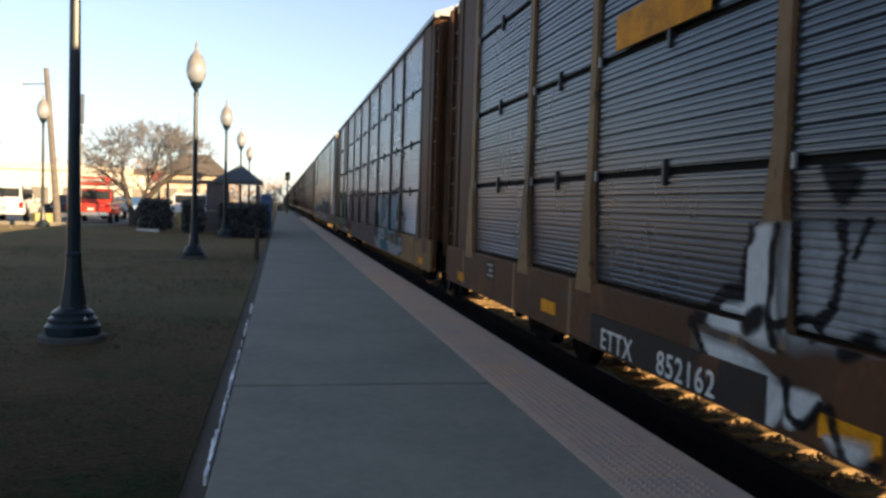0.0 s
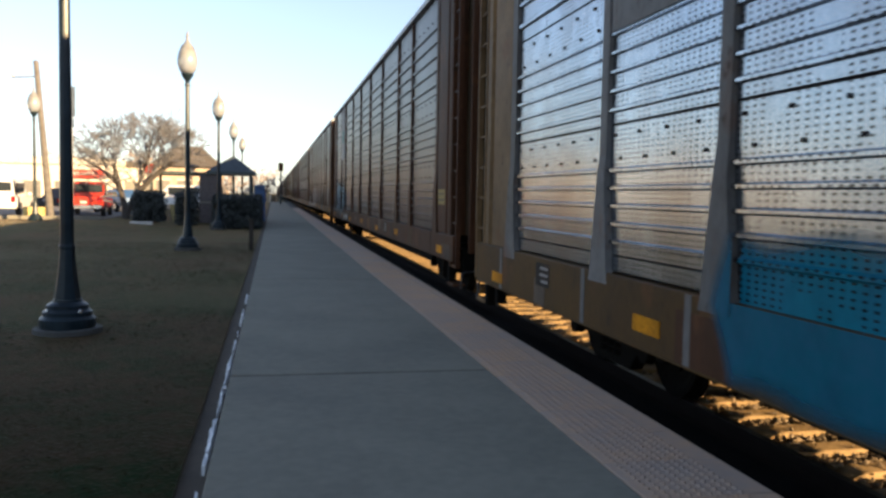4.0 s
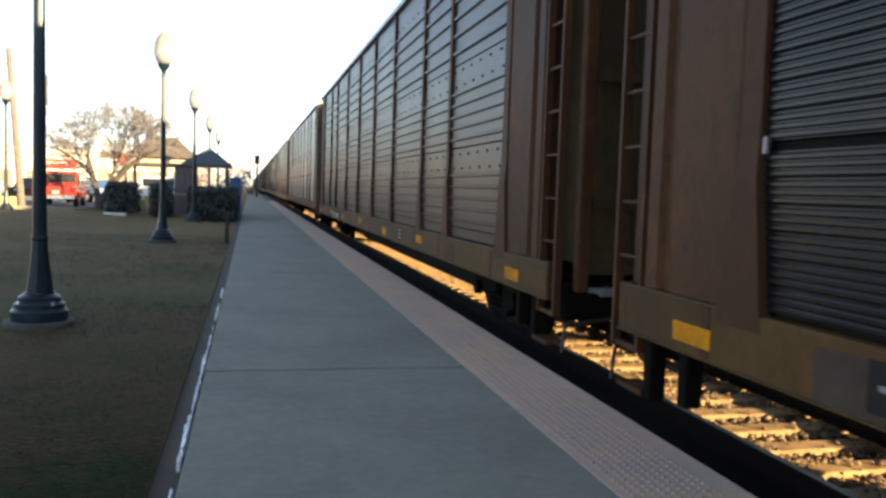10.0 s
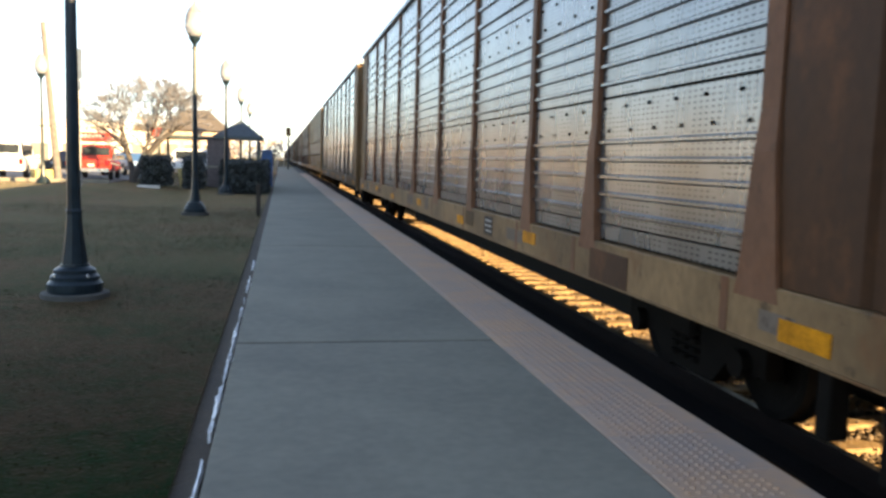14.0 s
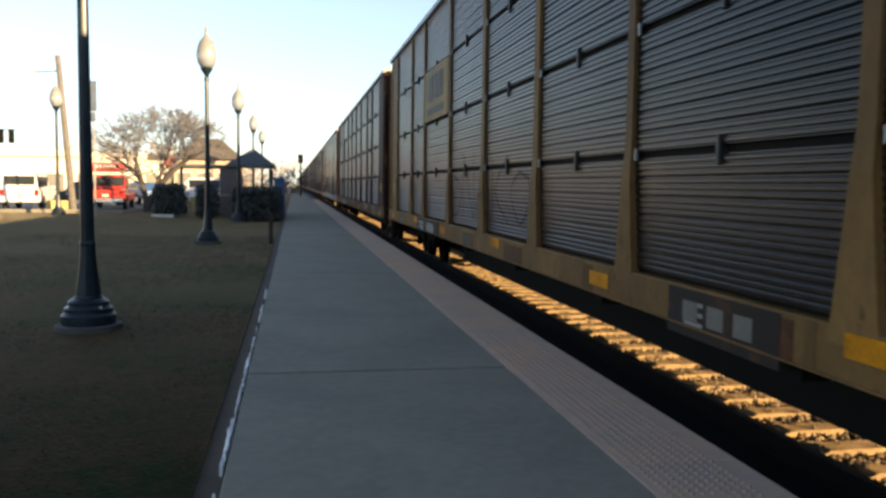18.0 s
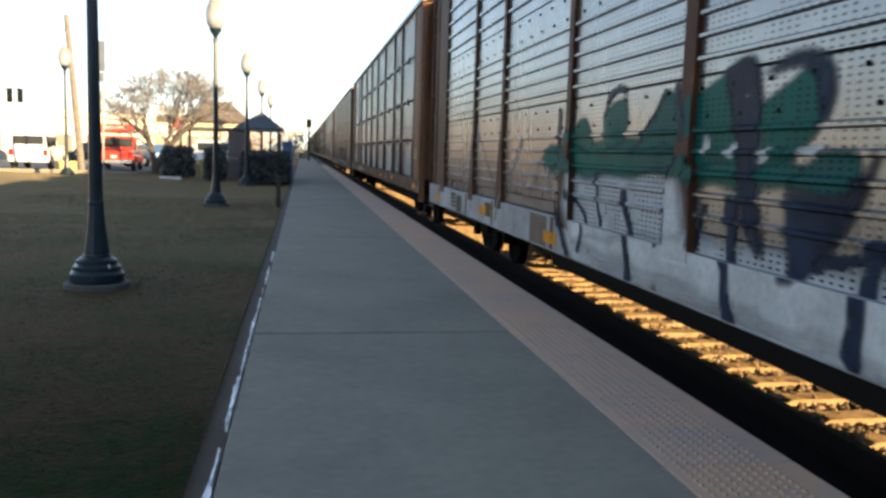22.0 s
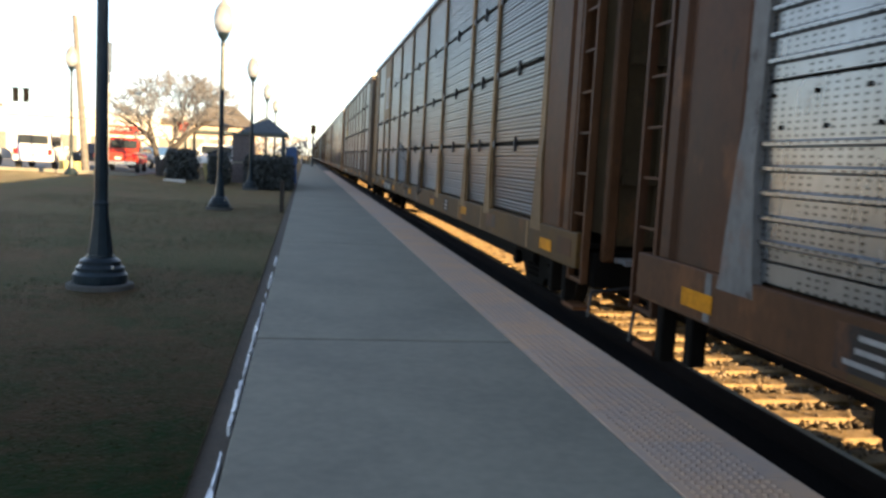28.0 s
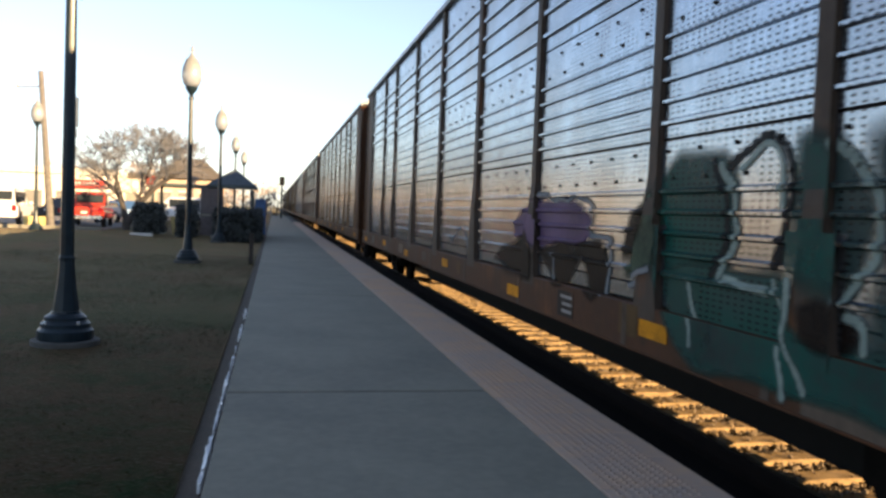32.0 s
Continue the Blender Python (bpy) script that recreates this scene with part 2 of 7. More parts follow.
def box(bm, x0, x1, y0, y1, z0, z1):
    v = [bm.verts.new(p) for p in ((x0, y0, z0), (x1, y0, z0), (x1, y1, z0), (x0, y1, z0), (x0, y0, z1), (x1, y0, z1), (x1, y1, z1), (x0, y1, z1))]
    for f in ((3, 2, 1, 0), (4, 5, 6, 7), (0, 1, 5, 4), (1, 2, 6, 5), (2, 3, 7, 6), (3, 0, 4, 7)):
        bm.faces.new([v[i] for i in f])
    return v


def bbox(x0, x1, y0, y1, z0, z1, bev=0.0):
    bm = bmesh.new()
    box(bm, x0, x1, y0, y1, z0, z1)
    if bev:
        bmesh.ops.bevel(bm, geom=bm.edges[:], offset=bev, segments=1, affect="EDGES")
    return bm


def lathe(profile, seg=16, cx=0.0, cy=0.0, bm=None, flute=0):
    """A turned shape round the z axis from (radius, height) pairs."""
    bm = bm or bmesh.new()
    rings = []
    for r, z in profile:
        ring = []
        for i in range(seg):
            a = 2 * math.pi * i / seg
            k = r * (1 - 0.06 * (i % 2)) if flute else r
            ring.append(bm.verts.new((cx + k * math.cos(a), cy + k * math.sin(a), z)))
        rings.append(ring)
    for a, b in zip(rings, rings[1:]):
        for i in range(seg):
            bm.faces.new((a[i], a[(i + 1) % seg], b[(i + 1) % seg], b[i]))
    bm.faces.new(rings[0][::-1])
    bm.faces.new(rings[-1])
    return bm


def tube(bm, a, b, r0, r1=None, seg=6):
    """A tapered round bar from a to b."""
    a, b = Vector(a), Vector(b)
    r1 = r0 if r1 is None else r1
    q = (b - a).to_track_quat("Z", "Y").to_matrix()
    ra, rb = [], []
    for i in range(seg):
        t = 2 * math.pi * i / seg
        o = q @ Vector((math.cos(t), math.sin(t), 0))
        ra.append(bm.verts.new(a + o * r0))
        rb.append(bm.verts.new(b + o * r1))
    for i in range(seg):
        bm.faces.new((ra[i], ra[(i + 1) % seg], rb[(i + 1) % seg], rb[i]))
    bm.faces.new(ra[::-1])
    bm.faces.new(rb)


def extrude_profile(pts, y0, y1, bm=None):
    """A closed (x, z) outline drawn out along y."""
    bm = bm or bmesh.new()
    a = [bm.verts.new((x, y0, z)) for x, z in pts]
    b = [bm.verts.new((x, y1, z)) for x, z in pts]
    k = len(pts)
    for i in range(k):
        bm.faces.new((a[i], a[(i + 1) % k], b[(i + 1) % k], b[i]))
    bm.faces.new(a[::-1])
    bm.faces.new(b)
    bmesh.ops.recalc_face_normals(bm, faces=bm.faces[:])
    return bm


def mesh_of(name, bm, material, smooth=False):
    me = bpy.data.meshes.new(name)
    bm.to_mesh(me)
    bm.free()
    if smooth:
        for p in me.polygons:
            p.use_smooth = True
    if material:
        me.materials.append(material)
    return me


def part(name, bm, material, parent, label="", at=None, smooth=False):
    """Links a bmesh, or a mesh that is shared, as one part under its thing."""
    me = bm if isinstance(bm, bpy.types.Mesh) else mesh_of(name, bm, material, smooth)
    ob = new(name, me)
    ob.parent = parent
    if at is not None:
        ob.matrix_basis = at
    if label:
        ob["label"] = label
    return ob


def thing(name, label, category, at=None, group="", kind="", bm=None, material=None):
    ob = new(name, mesh_of(name, bm, material) if bm else None)
    if at is not None:
        ob.matrix_basis = at
    return tagged(ob, label, category, group, kind)


def structure(name, bm, material, label, category):
    return tagged(new(name, mesh_of(name, bm, material)), label, category, kind="structure")

# ---- ground, platform and track ----
bm = bmesh.new()
# one sheet to the horizon with a trench for the track bed
xs = [-900, -300, -120, -60, -30, -14, -10, -8, -7, -6, -5, -4, -3, -2, -1.2, EDGE_L - 0.16]
ys = [-200, -40, -10, 0, 5, 10, 15, 20, 25, 30, 36, 42, 48, 55, 65, 80, 110, 160, 260, 500, 1200, 2500]


def ease(a, b, v):
    k = min(1.0, max(0.0, (v - a) / (b - a)))
    return k * k * (3 - 2 * k)


def lawn_z(x, y):
    """The lawn's height: nearly level by the platform, rising half a metre to the parking lot."""
    bumpy = 0.025 * noise.noise((x * 0.35, y * 0.35, 0)) if x > -8 and -5 < y < 60 else 0
    return -0.04 + bumpy + 0.2 * ease(-4.5, -8.5, x) * ease(22, 38, y)


grid = [[bm.verts.new((x, y, lawn_z(x, y))) for x in xs] for y in ys]
for j in range(len(ys) - 1):
    for i in range(len(xs) - 1):
        bm.faces.new((grid[j][i], grid[j][i + 1], grid[j + 1][i + 1], grid[j + 1][i]))
side = [[bm.verts.new((x, y, z)) for x, z in ((EDGE_L - 0.16, -0.6), (EDGE_R - 0.1, -0.6), (TRACK + 2.2, -0.6), (TRACK + 4.0, -0.7), (14, -0.5), (60, -0.2), (300, 0), (900, 0))] for y in ys]
for j in range(len(ys) - 1):
    bm.faces.new((grid[j][-1], side[j][0], side[j + 1][0], grid[j + 1][-1]))
    for i in range(len(side[0]) - 1):
        bm.faces.new((side[j][i], side[j][i + 1], side[j + 1][i + 1], side[j + 1][i]))
bmesh.ops.recalc_face_normals(bm, faces=bm.faces[:])
structure("ground", bm, grass_mat, "dormant brown-green lawn beside the platform, in the train's shade", "lawn")

# platform: slabs with grooves between them, and a tactile strip of tiles along the track side
platform = thing("platform", "grey concrete station platform with a joint across it", "platform", kind="structure")
JOINTS = [-9.0, -0.87, 7.33, 15.6, 23.9, 32.2, 40.5, 48.8, 57.1, 65.4, 80, 110, 150]
for a, b in zip(JOINTS, JOINTS[1:]):
    part("slab", bbox(EDGE_L, STRIP - 0.006, a + 0.028, b - 0.028, -0.55, 0.0, 0.006), concrete, platform)
part("joint_filler", bbox(EDGE_L + 0.01, EDGE_R - 0.03, -9, 150, -0.52, -0.012), joint_mat, platform)
part("edge_gap", bbox(EDGE_L - 0.155, EDGE_L - 0.004, -9, 150, -0.5, -0.055), soil_mat, platform, "dark soil along the edge of the slabs")
TILE = 0.61


def tile_mesh(domes):
    bm = bbox(STRIP, EDGE_R, 0.004, TILE - 0.004, -0.50, 0.004, 0.004)
    if domes:
        for i in range(9):
            for j in range(10):
                cx, cy = STRIP + 0.07 + i * 0.062, 0.030 + j * 0.061
                r = 0.019
                t = [bm.verts.new((cx + r * 0.6 * c, cy + r * 0.6 * s, 0.013)) for c, s in ((1, 0), (0, 1), (-1, 0), (0, -1))]
                u = [bm.verts.new((cx + r * c, cy + r * s, 0.004)) for c, s in ((1, 0), (0, 1), (-1, 0), (0, -1))]
                bm.faces.new(t)
                for k in range(4):
                    bm.faces.new((u[k], u[(k + 1) % 4], t[(k + 1) % 4], t[k]))
    return mesh_of("tactile_tile", bm, strip_mat)


tile_near, tile_far = tile_mesh(True), tile_mesh(False)

# track: ballast, ties and two rails
track = thing("railway_track", "rusty rails on weathered timber ties in pale ballast", "railway track", kind="structure")
part("ballast_bed", bbox(EDGE_R + 0.02, TRACK + 2.6, -60, 900, RAIL_TOP - 0.30, RAIL_TOP - 0.215), ballast_mat, track)
# black strip raised here to stand in for the train's shade
part("cinder_shoulder", bbox(EDGE_R + 0.02, TRACK - 0.753 - 0.08, -60, 400, RAIL_TOP - 0.28, RAIL_TOP - 0.14, 0.02), trackside_shade_mat, track, "black strip for the train's shade between the platform and the near rail")
RAIL = [(-0.075, -0.17), (0.075, -0.17), (0.07, -0.155), (0.012, -0.13), (0.012, -0.045), (0.036, -0.035), (0.036, -0.003), (-0.036, -0.003), (-0.036, -0.035), (-0.012, -0.045), (-0.012, -0.13), (-0.07, -0.155)]
for sx in (-0.753, 0.753):
    r = part("rail", extrude_profile([(x, z + RAIL_TOP) for x, z in RAIL], -60, 900), rail_side, track, "rusty steel rail", pose(TRACK + sx, 0, 0))
    part("rail_head", bbox(-0.03, 0.03, -60, 900, RAIL_TOP - 0.004, RAIL_TOP), rail_head, r, "dull steel running surface")

# ---- rail cars: closed auto carriers. In a car's own space x = 0 is the track's middle, z = 0 the top of the rail ----
Z0 = -RAIL_TOP
SILL_B, PANEL_B, EAVE, TOP = 0.60 + Z0, 0.97 + Z0, 5.24 + Z0, 5.58 + Z0
POSTS = [-11.9, -9.1, -7.12, -4.15, -1.38, 1.38, 4.15, 7.12, 9.1, 11.9]
SLOTS = [PANEL_B, 1.94 + Z0, 2.97 + Z0, 4.07 + Z0, EAVE]
PROWS = [PANEL_B + 0.15, 2.24 + Z0, 3.42 + Z0, EAVE]


def louver_profile(z0, z1, pitch=0.165, deep=0.008):
    """(depth, z) down a louvred panel: fine slats in threes, a wider and deeper groove after each three."""
    k = max(1, round((z1 - z0) / pitch))
    p = (z1 - z0) / k
    out = [(0.0, z0)]
    for i in range(k):
        for j in range(3):
            a = z0 + i * p + j * p * 0.30
            out += [(0.0, a + p * 0.03), (deep, a + p * 0.10), (deep, a + p * 0.22), (0.0, a + p * 0.285)]
        a = z0 + i * p
        out += [(-0.006, a + p * 0.92), (-0.006, a + p * 0.98)]
    out.append((0.0, z1))
    return out


def ribbed_profile(z0, z1):
    """(depth, z) of a punched sheet: broad ribs below and a flat band above."""
    flat = z0 + (z1 - z0) * 0.70
    out = [(0.0, z0)]
    k = 5
    p = (flat - z0) / k
    for i in range(k):
        a = z0 + i * p
        out += [(0.0, a + p * 0.52), (0.030, a + p * 0.61), (0.030, a + p * 0.75), (0.0, a + p * 0.85)]
    out.append((0.0, z1))
    return out


# worn louvres and slots that let daylight through: (from y, to y, from height, to height), and an unseen opening added
# in the far wall to let the sky show
WORN = {16: [(-0.43, 0.74, 1.85, 2.12), (1.81, 2.63, 1.83, 1.92)]}
FAR_OPEN = {16: (5.11, 11.29, 1.87, 2.77)}


def sheet_round(bm, x0, x1, span, openings):
    """A flat sheet over span (y0, y1, z0, z1) with rectangular openings left out."""
    y0, y1, z0, z1 = span
    ys = sorted({y0, y1, *(min(max(v, y0), y1) for o in openings for v in o[:2])})
    zs = sorted({z0, z1, *(min(max(v, z0), z1) for o in openings for v in o[2:])})
    for a, b in zip(ys, ys[1:]):
        for c, d in zip(zs, zs[1:]):
            if not any(o[0] <= (a + b) / 2 <= o[1] and o[2] <= (c + d) / 2 <= o[3] for o in openings):
                box(bm, x0, x1, a, b, c, d)


def panel_mesh(kind, w, z0, z1, material, worn=()):
    bm = bmesh.new()
    prof = louver_profile(z0 + 0.03, z1 - 0.03) if kind == "L" else ribbed_profile(z0 + 0.012, z1 - 0.012)
    a = [bm.verts.new((-HALF - d, -w / 2, z)) for d, z in prof]
    b = [bm.verts.new((-HALF - d, w / 2, z)) for d, z in prof]
    for i in range(len(prof) - 1):
        gaps = [o for o in worn if max(prof[i][0], prof[i + 1][0]) <= 0 and o[2] < (prof[i][1] + prof[i + 1][1]) / 2 < o[3]]
        if not gaps:
            bm.faces.new((a[i], a[i + 1], b[i + 1], b[i]))
            continue
        y = -w / 2                       # a row of short slits between two slats
        while y < w / 2 - 0.001:
            e = min(y + 0.11, w / 2)
            end = e - 0.075 if any(o[0] < y + 0.05 < o[1] for o in gaps) else e
            bm.faces.new([bm.verts.new((-HALF - d, q, z)) for (d, z), q in ((prof[i], y), (prof[i + 1], y), (prof[i + 1], end), (prof[i], end))])
            y = e
    if worn:
        bmesh.ops.recalc_face_normals(bm, faces=bm.faces[:])
        return mesh_of("panel", bm, material)
    # back face gives the sheet its thickness
    c = [bm.verts.new((-HALF + 0.03, y, z)) for y, z in ((-w / 2, prof[0][1]), (w / 2, prof[0][1]), (w / 2, prof[-1][1]), (-w / 2, prof[-1][1]))]
    bm.faces.new(c[::-1])
    bm.faces.new((a[0], b[0], c[1], c[0]))
    bm.faces.new((b[-1], a[-1], c[3], c[2]))
    bm.faces.new([*a, c[3], c[0]])
    bm.faces.new([*b[::-1], c[1], c[2]])
    bmesh.ops.recalc_face_normals(bm, faces=bm.faces[:])
    if kind == "P":
        zb = z0 + (z1 - z0) * 0.74
        for r, zz in enumerate((zb, z1 - 0.09)):
            n = max(2, int(w / 0.42))
            for i in range(n):
                y = -w / 2 + (i + 0.5 + 0.25 * r) * w / n
                k = len(bm.faces)
                box(bm, -HALF - 0.014, -HALF, y - 0.012, y + 0.012, zz - 0.014, zz + 0.014)
                bm.faces.ensure_lookup_table()
                for f in bm.faces[k:]:
                    f.material_index = 1
    me = mesh_of("panel", bm, material)
    me.materials.append(black_mat)
    return me


def post_mesh(material, wide):
    bm = bmesh.new()
    w = 0.07 if not wide else 0.095
    # upper post, then a flare to the sill
    prof = [(w, EAVE), (w, 2.0 + Z0), (w + 0.015, 1.75 + Z0), (w + 0.11, 1.0 + Z0), (w + 0.14, PANEL_B - 0.10)]
    fr, bk = [], []
    for hw, z in prof:
        d = 0.042 + (0.02 if z < 1.8 + Z0 else 0)
        fr.append((bm.verts.new((-HALF - d, -hw, z)), bm.verts.new((-HALF - d, hw, z))))
        bk.append((bm.verts.new((-HALF + 0.01, -hw, z)), bm.verts.new((-HALF + 0.01, hw, z))))
    for i in range(len(prof) - 1):
        bm.faces.new((fr[i][0], fr[i + 1][0], fr[i + 1][1], fr[i][1]))
        bm.faces.new((bk[i][0], bk[i + 1][0], fr[i + 1][0], fr[i][0]))
        bm.faces.new((fr[i][1], fr[i + 1][1], bk[i + 1][1], bk[i][1]))
    bm.faces.new((fr[-1][0], bk[-1][0], bk[-1][1], fr[-1][1]))
    bm.faces.new((fr[0][1], bk[0][1], bk[0][0], fr[0][0]))
    bmesh.ops.recalc_face_normals(bm, faces=bm.faces[:])
    return mesh_of("post", bm, material)


def text_mesh(words, size, material):
    cu = bpy.data.curves.new("lettering", "FONT")
    cu.body, cu.size, cu.extrude, cu.offset = words, size, 0.0015, 0.002
    cu.space_character = 1.15
    ob = bpy.data.objects.new("lettering", cu)
    scene.collection.objects.link(ob)
    me = bpy.data.meshes.new_from_object(ob.evaluated_get(bpy.context.evaluated_depsgraph_get()))
    bpy.data.objects.remove(ob)
    me.materials.clear()
    me.materials.append(material)
    return me


CACHE = {}


def cached(key, make):
    if key not in CACHE:
        CACHE[key] = make()
    return CACHE[key]


def roof_mesh():
    pts = [(-HALF - 0.05, EAVE), (-HALF - 0.05, EAVE + 0.06), (-HALF + 0.12, EAVE + 0.12), (-1.05, TOP - 0.06), (-0.5, TOP), (0.5, TOP), (1.05, TOP - 0.06), (HALF - 0.12, EAVE + 0.12), (HALF + 0.05, EAVE + 0.06), (HALF + 0.05, EAVE)]
    bm = extrude_profile(pts, -13.2, 13.2)
    for i in range(27):
        y = -13 + i
        extrude_profile([(x, z + (0.025 if 0 < k < 9 else 0)) for k, (x, z) in enumerate(pts)], y - 0.03, y + 0.03, bm)
    return mesh_of("roof", bm, roof_mat)


def wheelset_mesh():
    bm = bmesh.new()
    for s in (-1, 1):
        prof = [(0.10, 0.0), (0.30, 0.02), (0.36, 0.0), (0.42, 0.0), (0.42, 0.10), (0.45, 0.11), (0.45, 0.14), (0.36, 0.14), (0.30, 0.10), (0.10, 0.13)]
        b2 = lathe(prof, 24)
        for v in b2.verts:
            x, y, z = v.co
            v.co = (s * (0.83 - z), x, y)
        me = bpy.data.meshes.new("tmp")
        b2.to_mesh(me)
        b2.free()
        bm.from_mesh(me)
        bpy.data.meshes.remove(me)
    tube(bm, (-1.0, 0, 0), (1.0, 0, 0), 0.085, seg=10)
    for s in (-1, 1):
        for k in range(3):
            a = 2 * math.pi * k / 3
            box(bm, s * 0.86 - 0.012, s * 0.86 + 0.012, 0.2 * math.cos(a) - 0.03, 0.2 * math.cos(a) + 0.03, 0.2 * math.sin(a) - 0.03, 0.2 * math.sin(a) + 0.03)
    bmesh.ops.recalc_face_normals(bm, faces=bm.faces[:])
    return mesh_of("wheelset", bm, black_mat)


def side_frame_mesh(s):
    pts = [(-1.15, 0.36), (-1.15, 0.58), (-0.7, 0.66), (-0.35, 0.80), (0.35, 0.80), (0.7, 0.66), (1.15, 0.58), (1.15, 0.36), (0.62, 0.36), (0.42, 0.16), (-0.42, 0.16), (-0.62, 0.36)]
    bm = extrude_profile(pts, -0.07, 0.07)
    for v in bm.verts:
        x, y, z = v.co
        v.co = (s * 1.0 + y, x, z)
    for y in (-0.87, 0.87):
        tube(bm, (s * 1.05, y, 0.42), (s * 1.15, y, 0.42), 0.11, seg=10)
    for y in (-0.16, 0.0, 0.16):
        for z in range(5):
            tube(bm, (s * 1.07, y, 0.26 + z * 0.075), (s * 1.07, y, 0.30 + z * 0.075), 0.06, seg=8)
    bmesh.ops.recalc_face_normals(bm, faces=bm.faces[:])
    return mesh_of("side_frame", bm, black_mat)


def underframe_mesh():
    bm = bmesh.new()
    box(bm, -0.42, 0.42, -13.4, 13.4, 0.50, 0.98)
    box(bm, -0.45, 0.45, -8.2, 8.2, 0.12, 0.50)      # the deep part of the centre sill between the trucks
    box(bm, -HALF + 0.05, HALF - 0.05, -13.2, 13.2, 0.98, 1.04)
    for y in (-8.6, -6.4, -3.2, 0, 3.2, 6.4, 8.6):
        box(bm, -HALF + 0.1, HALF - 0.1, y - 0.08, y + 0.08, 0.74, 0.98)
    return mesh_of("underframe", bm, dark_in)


def slot_shade_mesh(index):
    # black sheet added behind the panels, so the slots show the shade inside
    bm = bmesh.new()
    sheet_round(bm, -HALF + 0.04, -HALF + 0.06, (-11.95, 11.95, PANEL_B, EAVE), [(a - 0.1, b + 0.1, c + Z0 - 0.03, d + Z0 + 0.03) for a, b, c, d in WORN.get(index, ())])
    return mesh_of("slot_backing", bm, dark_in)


def far_side_mesh(material, low, opening):
    bm = bmesh.new()
    for z0, z1 in zip(SLOTS, SLOTS[1:]):
        sheet_round(bm, HALF - 0.03, HALF + 0.02, (-13.2, 13.2, z0 + 0.005, z1 - 0.005), [(*opening[:2], opening[2] + Z0, opening[3] + Z0)] if opening else [])
    box(bm, HALF - 0.05, HALF + 0.06, -13.4, 13.4, SILL_B - low * 1.6, PANEL_B)
    return mesh_of("far_wall", bm, material)


def ladder_mesh():
    bm = bmesh.new()
    for y in (-0.21, 0.21):
        box(bm, -HALF - 0.045, -HALF + 0.03, y - 0.022, y + 0.022, 0.66, EAVE - 0.25)
    box(bm, -HALF - 0.03, -HALF + 0.02, -0.21, 0.21, 0.66, 0.70)
    return bm


def end_wall_mesh(material):
    """The end of a car: two folded doors between corner posts, with hinge bars."""
    bm = bmesh.new()
    box(bm, -HALF + 0.28, HALF - 0.28, -0.05, 0.05, PANEL_B - 0.1, EAVE - 0.05)
    return mesh_of("end_door", bm, material)


def bay_mesh(s, material):
    """The solid sheet between the last panel and the ladder, with a rolled groove down its outer third."""
    bm = bmesh.new()
    d = [(11.99, 0.02), (12.05, 0.035), (12.78, 0.035), (12.82, 0.0), (12.92, 0.0), (12.96, 0.04), (13.12, 0.04), (13.16, -0.06)]
    lo, hi = [], []
    for y, x in d:
        lo.append(bm.verts.new((-HALF - x, s * y, PANEL_B + 0.003)))
        hi.append(bm.verts.new((-HALF - x, s * y, EAVE - 0.07)))
    for i in range(len(d) - 1):
        bm.faces.new((lo[i], lo[i + 1], hi[i + 1], hi[i]))
    back = [bm.verts.new((-HALF + 0.225, s * y, z)) for y, z in ((11.99, PANEL_B + 0.003), (13.16, PANEL_B + 0.003), (13.16, EAVE - 0.07), (11.99, EAVE - 0.07))]
    bm.faces.new(back)
    bm.faces.new([*lo, back[1], back[0]])
    bm.faces.new([*hi, back[2], back[3]])
    bm.faces.new((lo[0], hi[0], back[3], back[0]))
    bm.faces.new((lo[-1], hi[-1], back[2], back[1]))
    bmesh.ops.recalc_face_normals(bm, faces=bm.faces[:])
    return mesh_of("end_bay", bm, material)


def crossover_mesh():
    """The narrow grating on which one steps over the coupler: bars between two bright worn edges."""
    bm = bmesh.new()
    for y in (-0.13, 0.13):
        box(bm, -HALF + 0.28, -0.25, y - 0.012, y + 0.012, 0.90, 0.95)
    for i in range(12):
        x = -HALF + 0.32 + i * 0.085
        box(bm, x - 0.008, x + 0.008, -0.118, 0.118, 0.905, 0.945)
    return mesh_of("crossover_platform", bm, clamp_mat)


def hose_mesh():
    bm = bmesh.new()
    line = [(0, -0.35, 0.72), (0, -0.15, 0.58), (0, 0.0, 0.40), (0, 0.12, 0.32), (0, 0.26, 0.36)]
    for a, b in zip(line, line[1:]):
        tube(bm, a, b, 0.03, seg=7)
    return mesh_of("air_hose", bm, black_mat)


def lever_mesh():
    bm = bmesh.new()
    tube(bm, (-HALF + 0.05, 0, 0.60), (-0.3, 0, 0.74), 0.016, seg=6)
    tube(bm, (-HALF + 0.05, 0, 0.60), (-HALF + 0.02, 0, 0.34), 0.016, seg=6)
    return mesh_of("uncoupling_lever", bm, latch_mat)


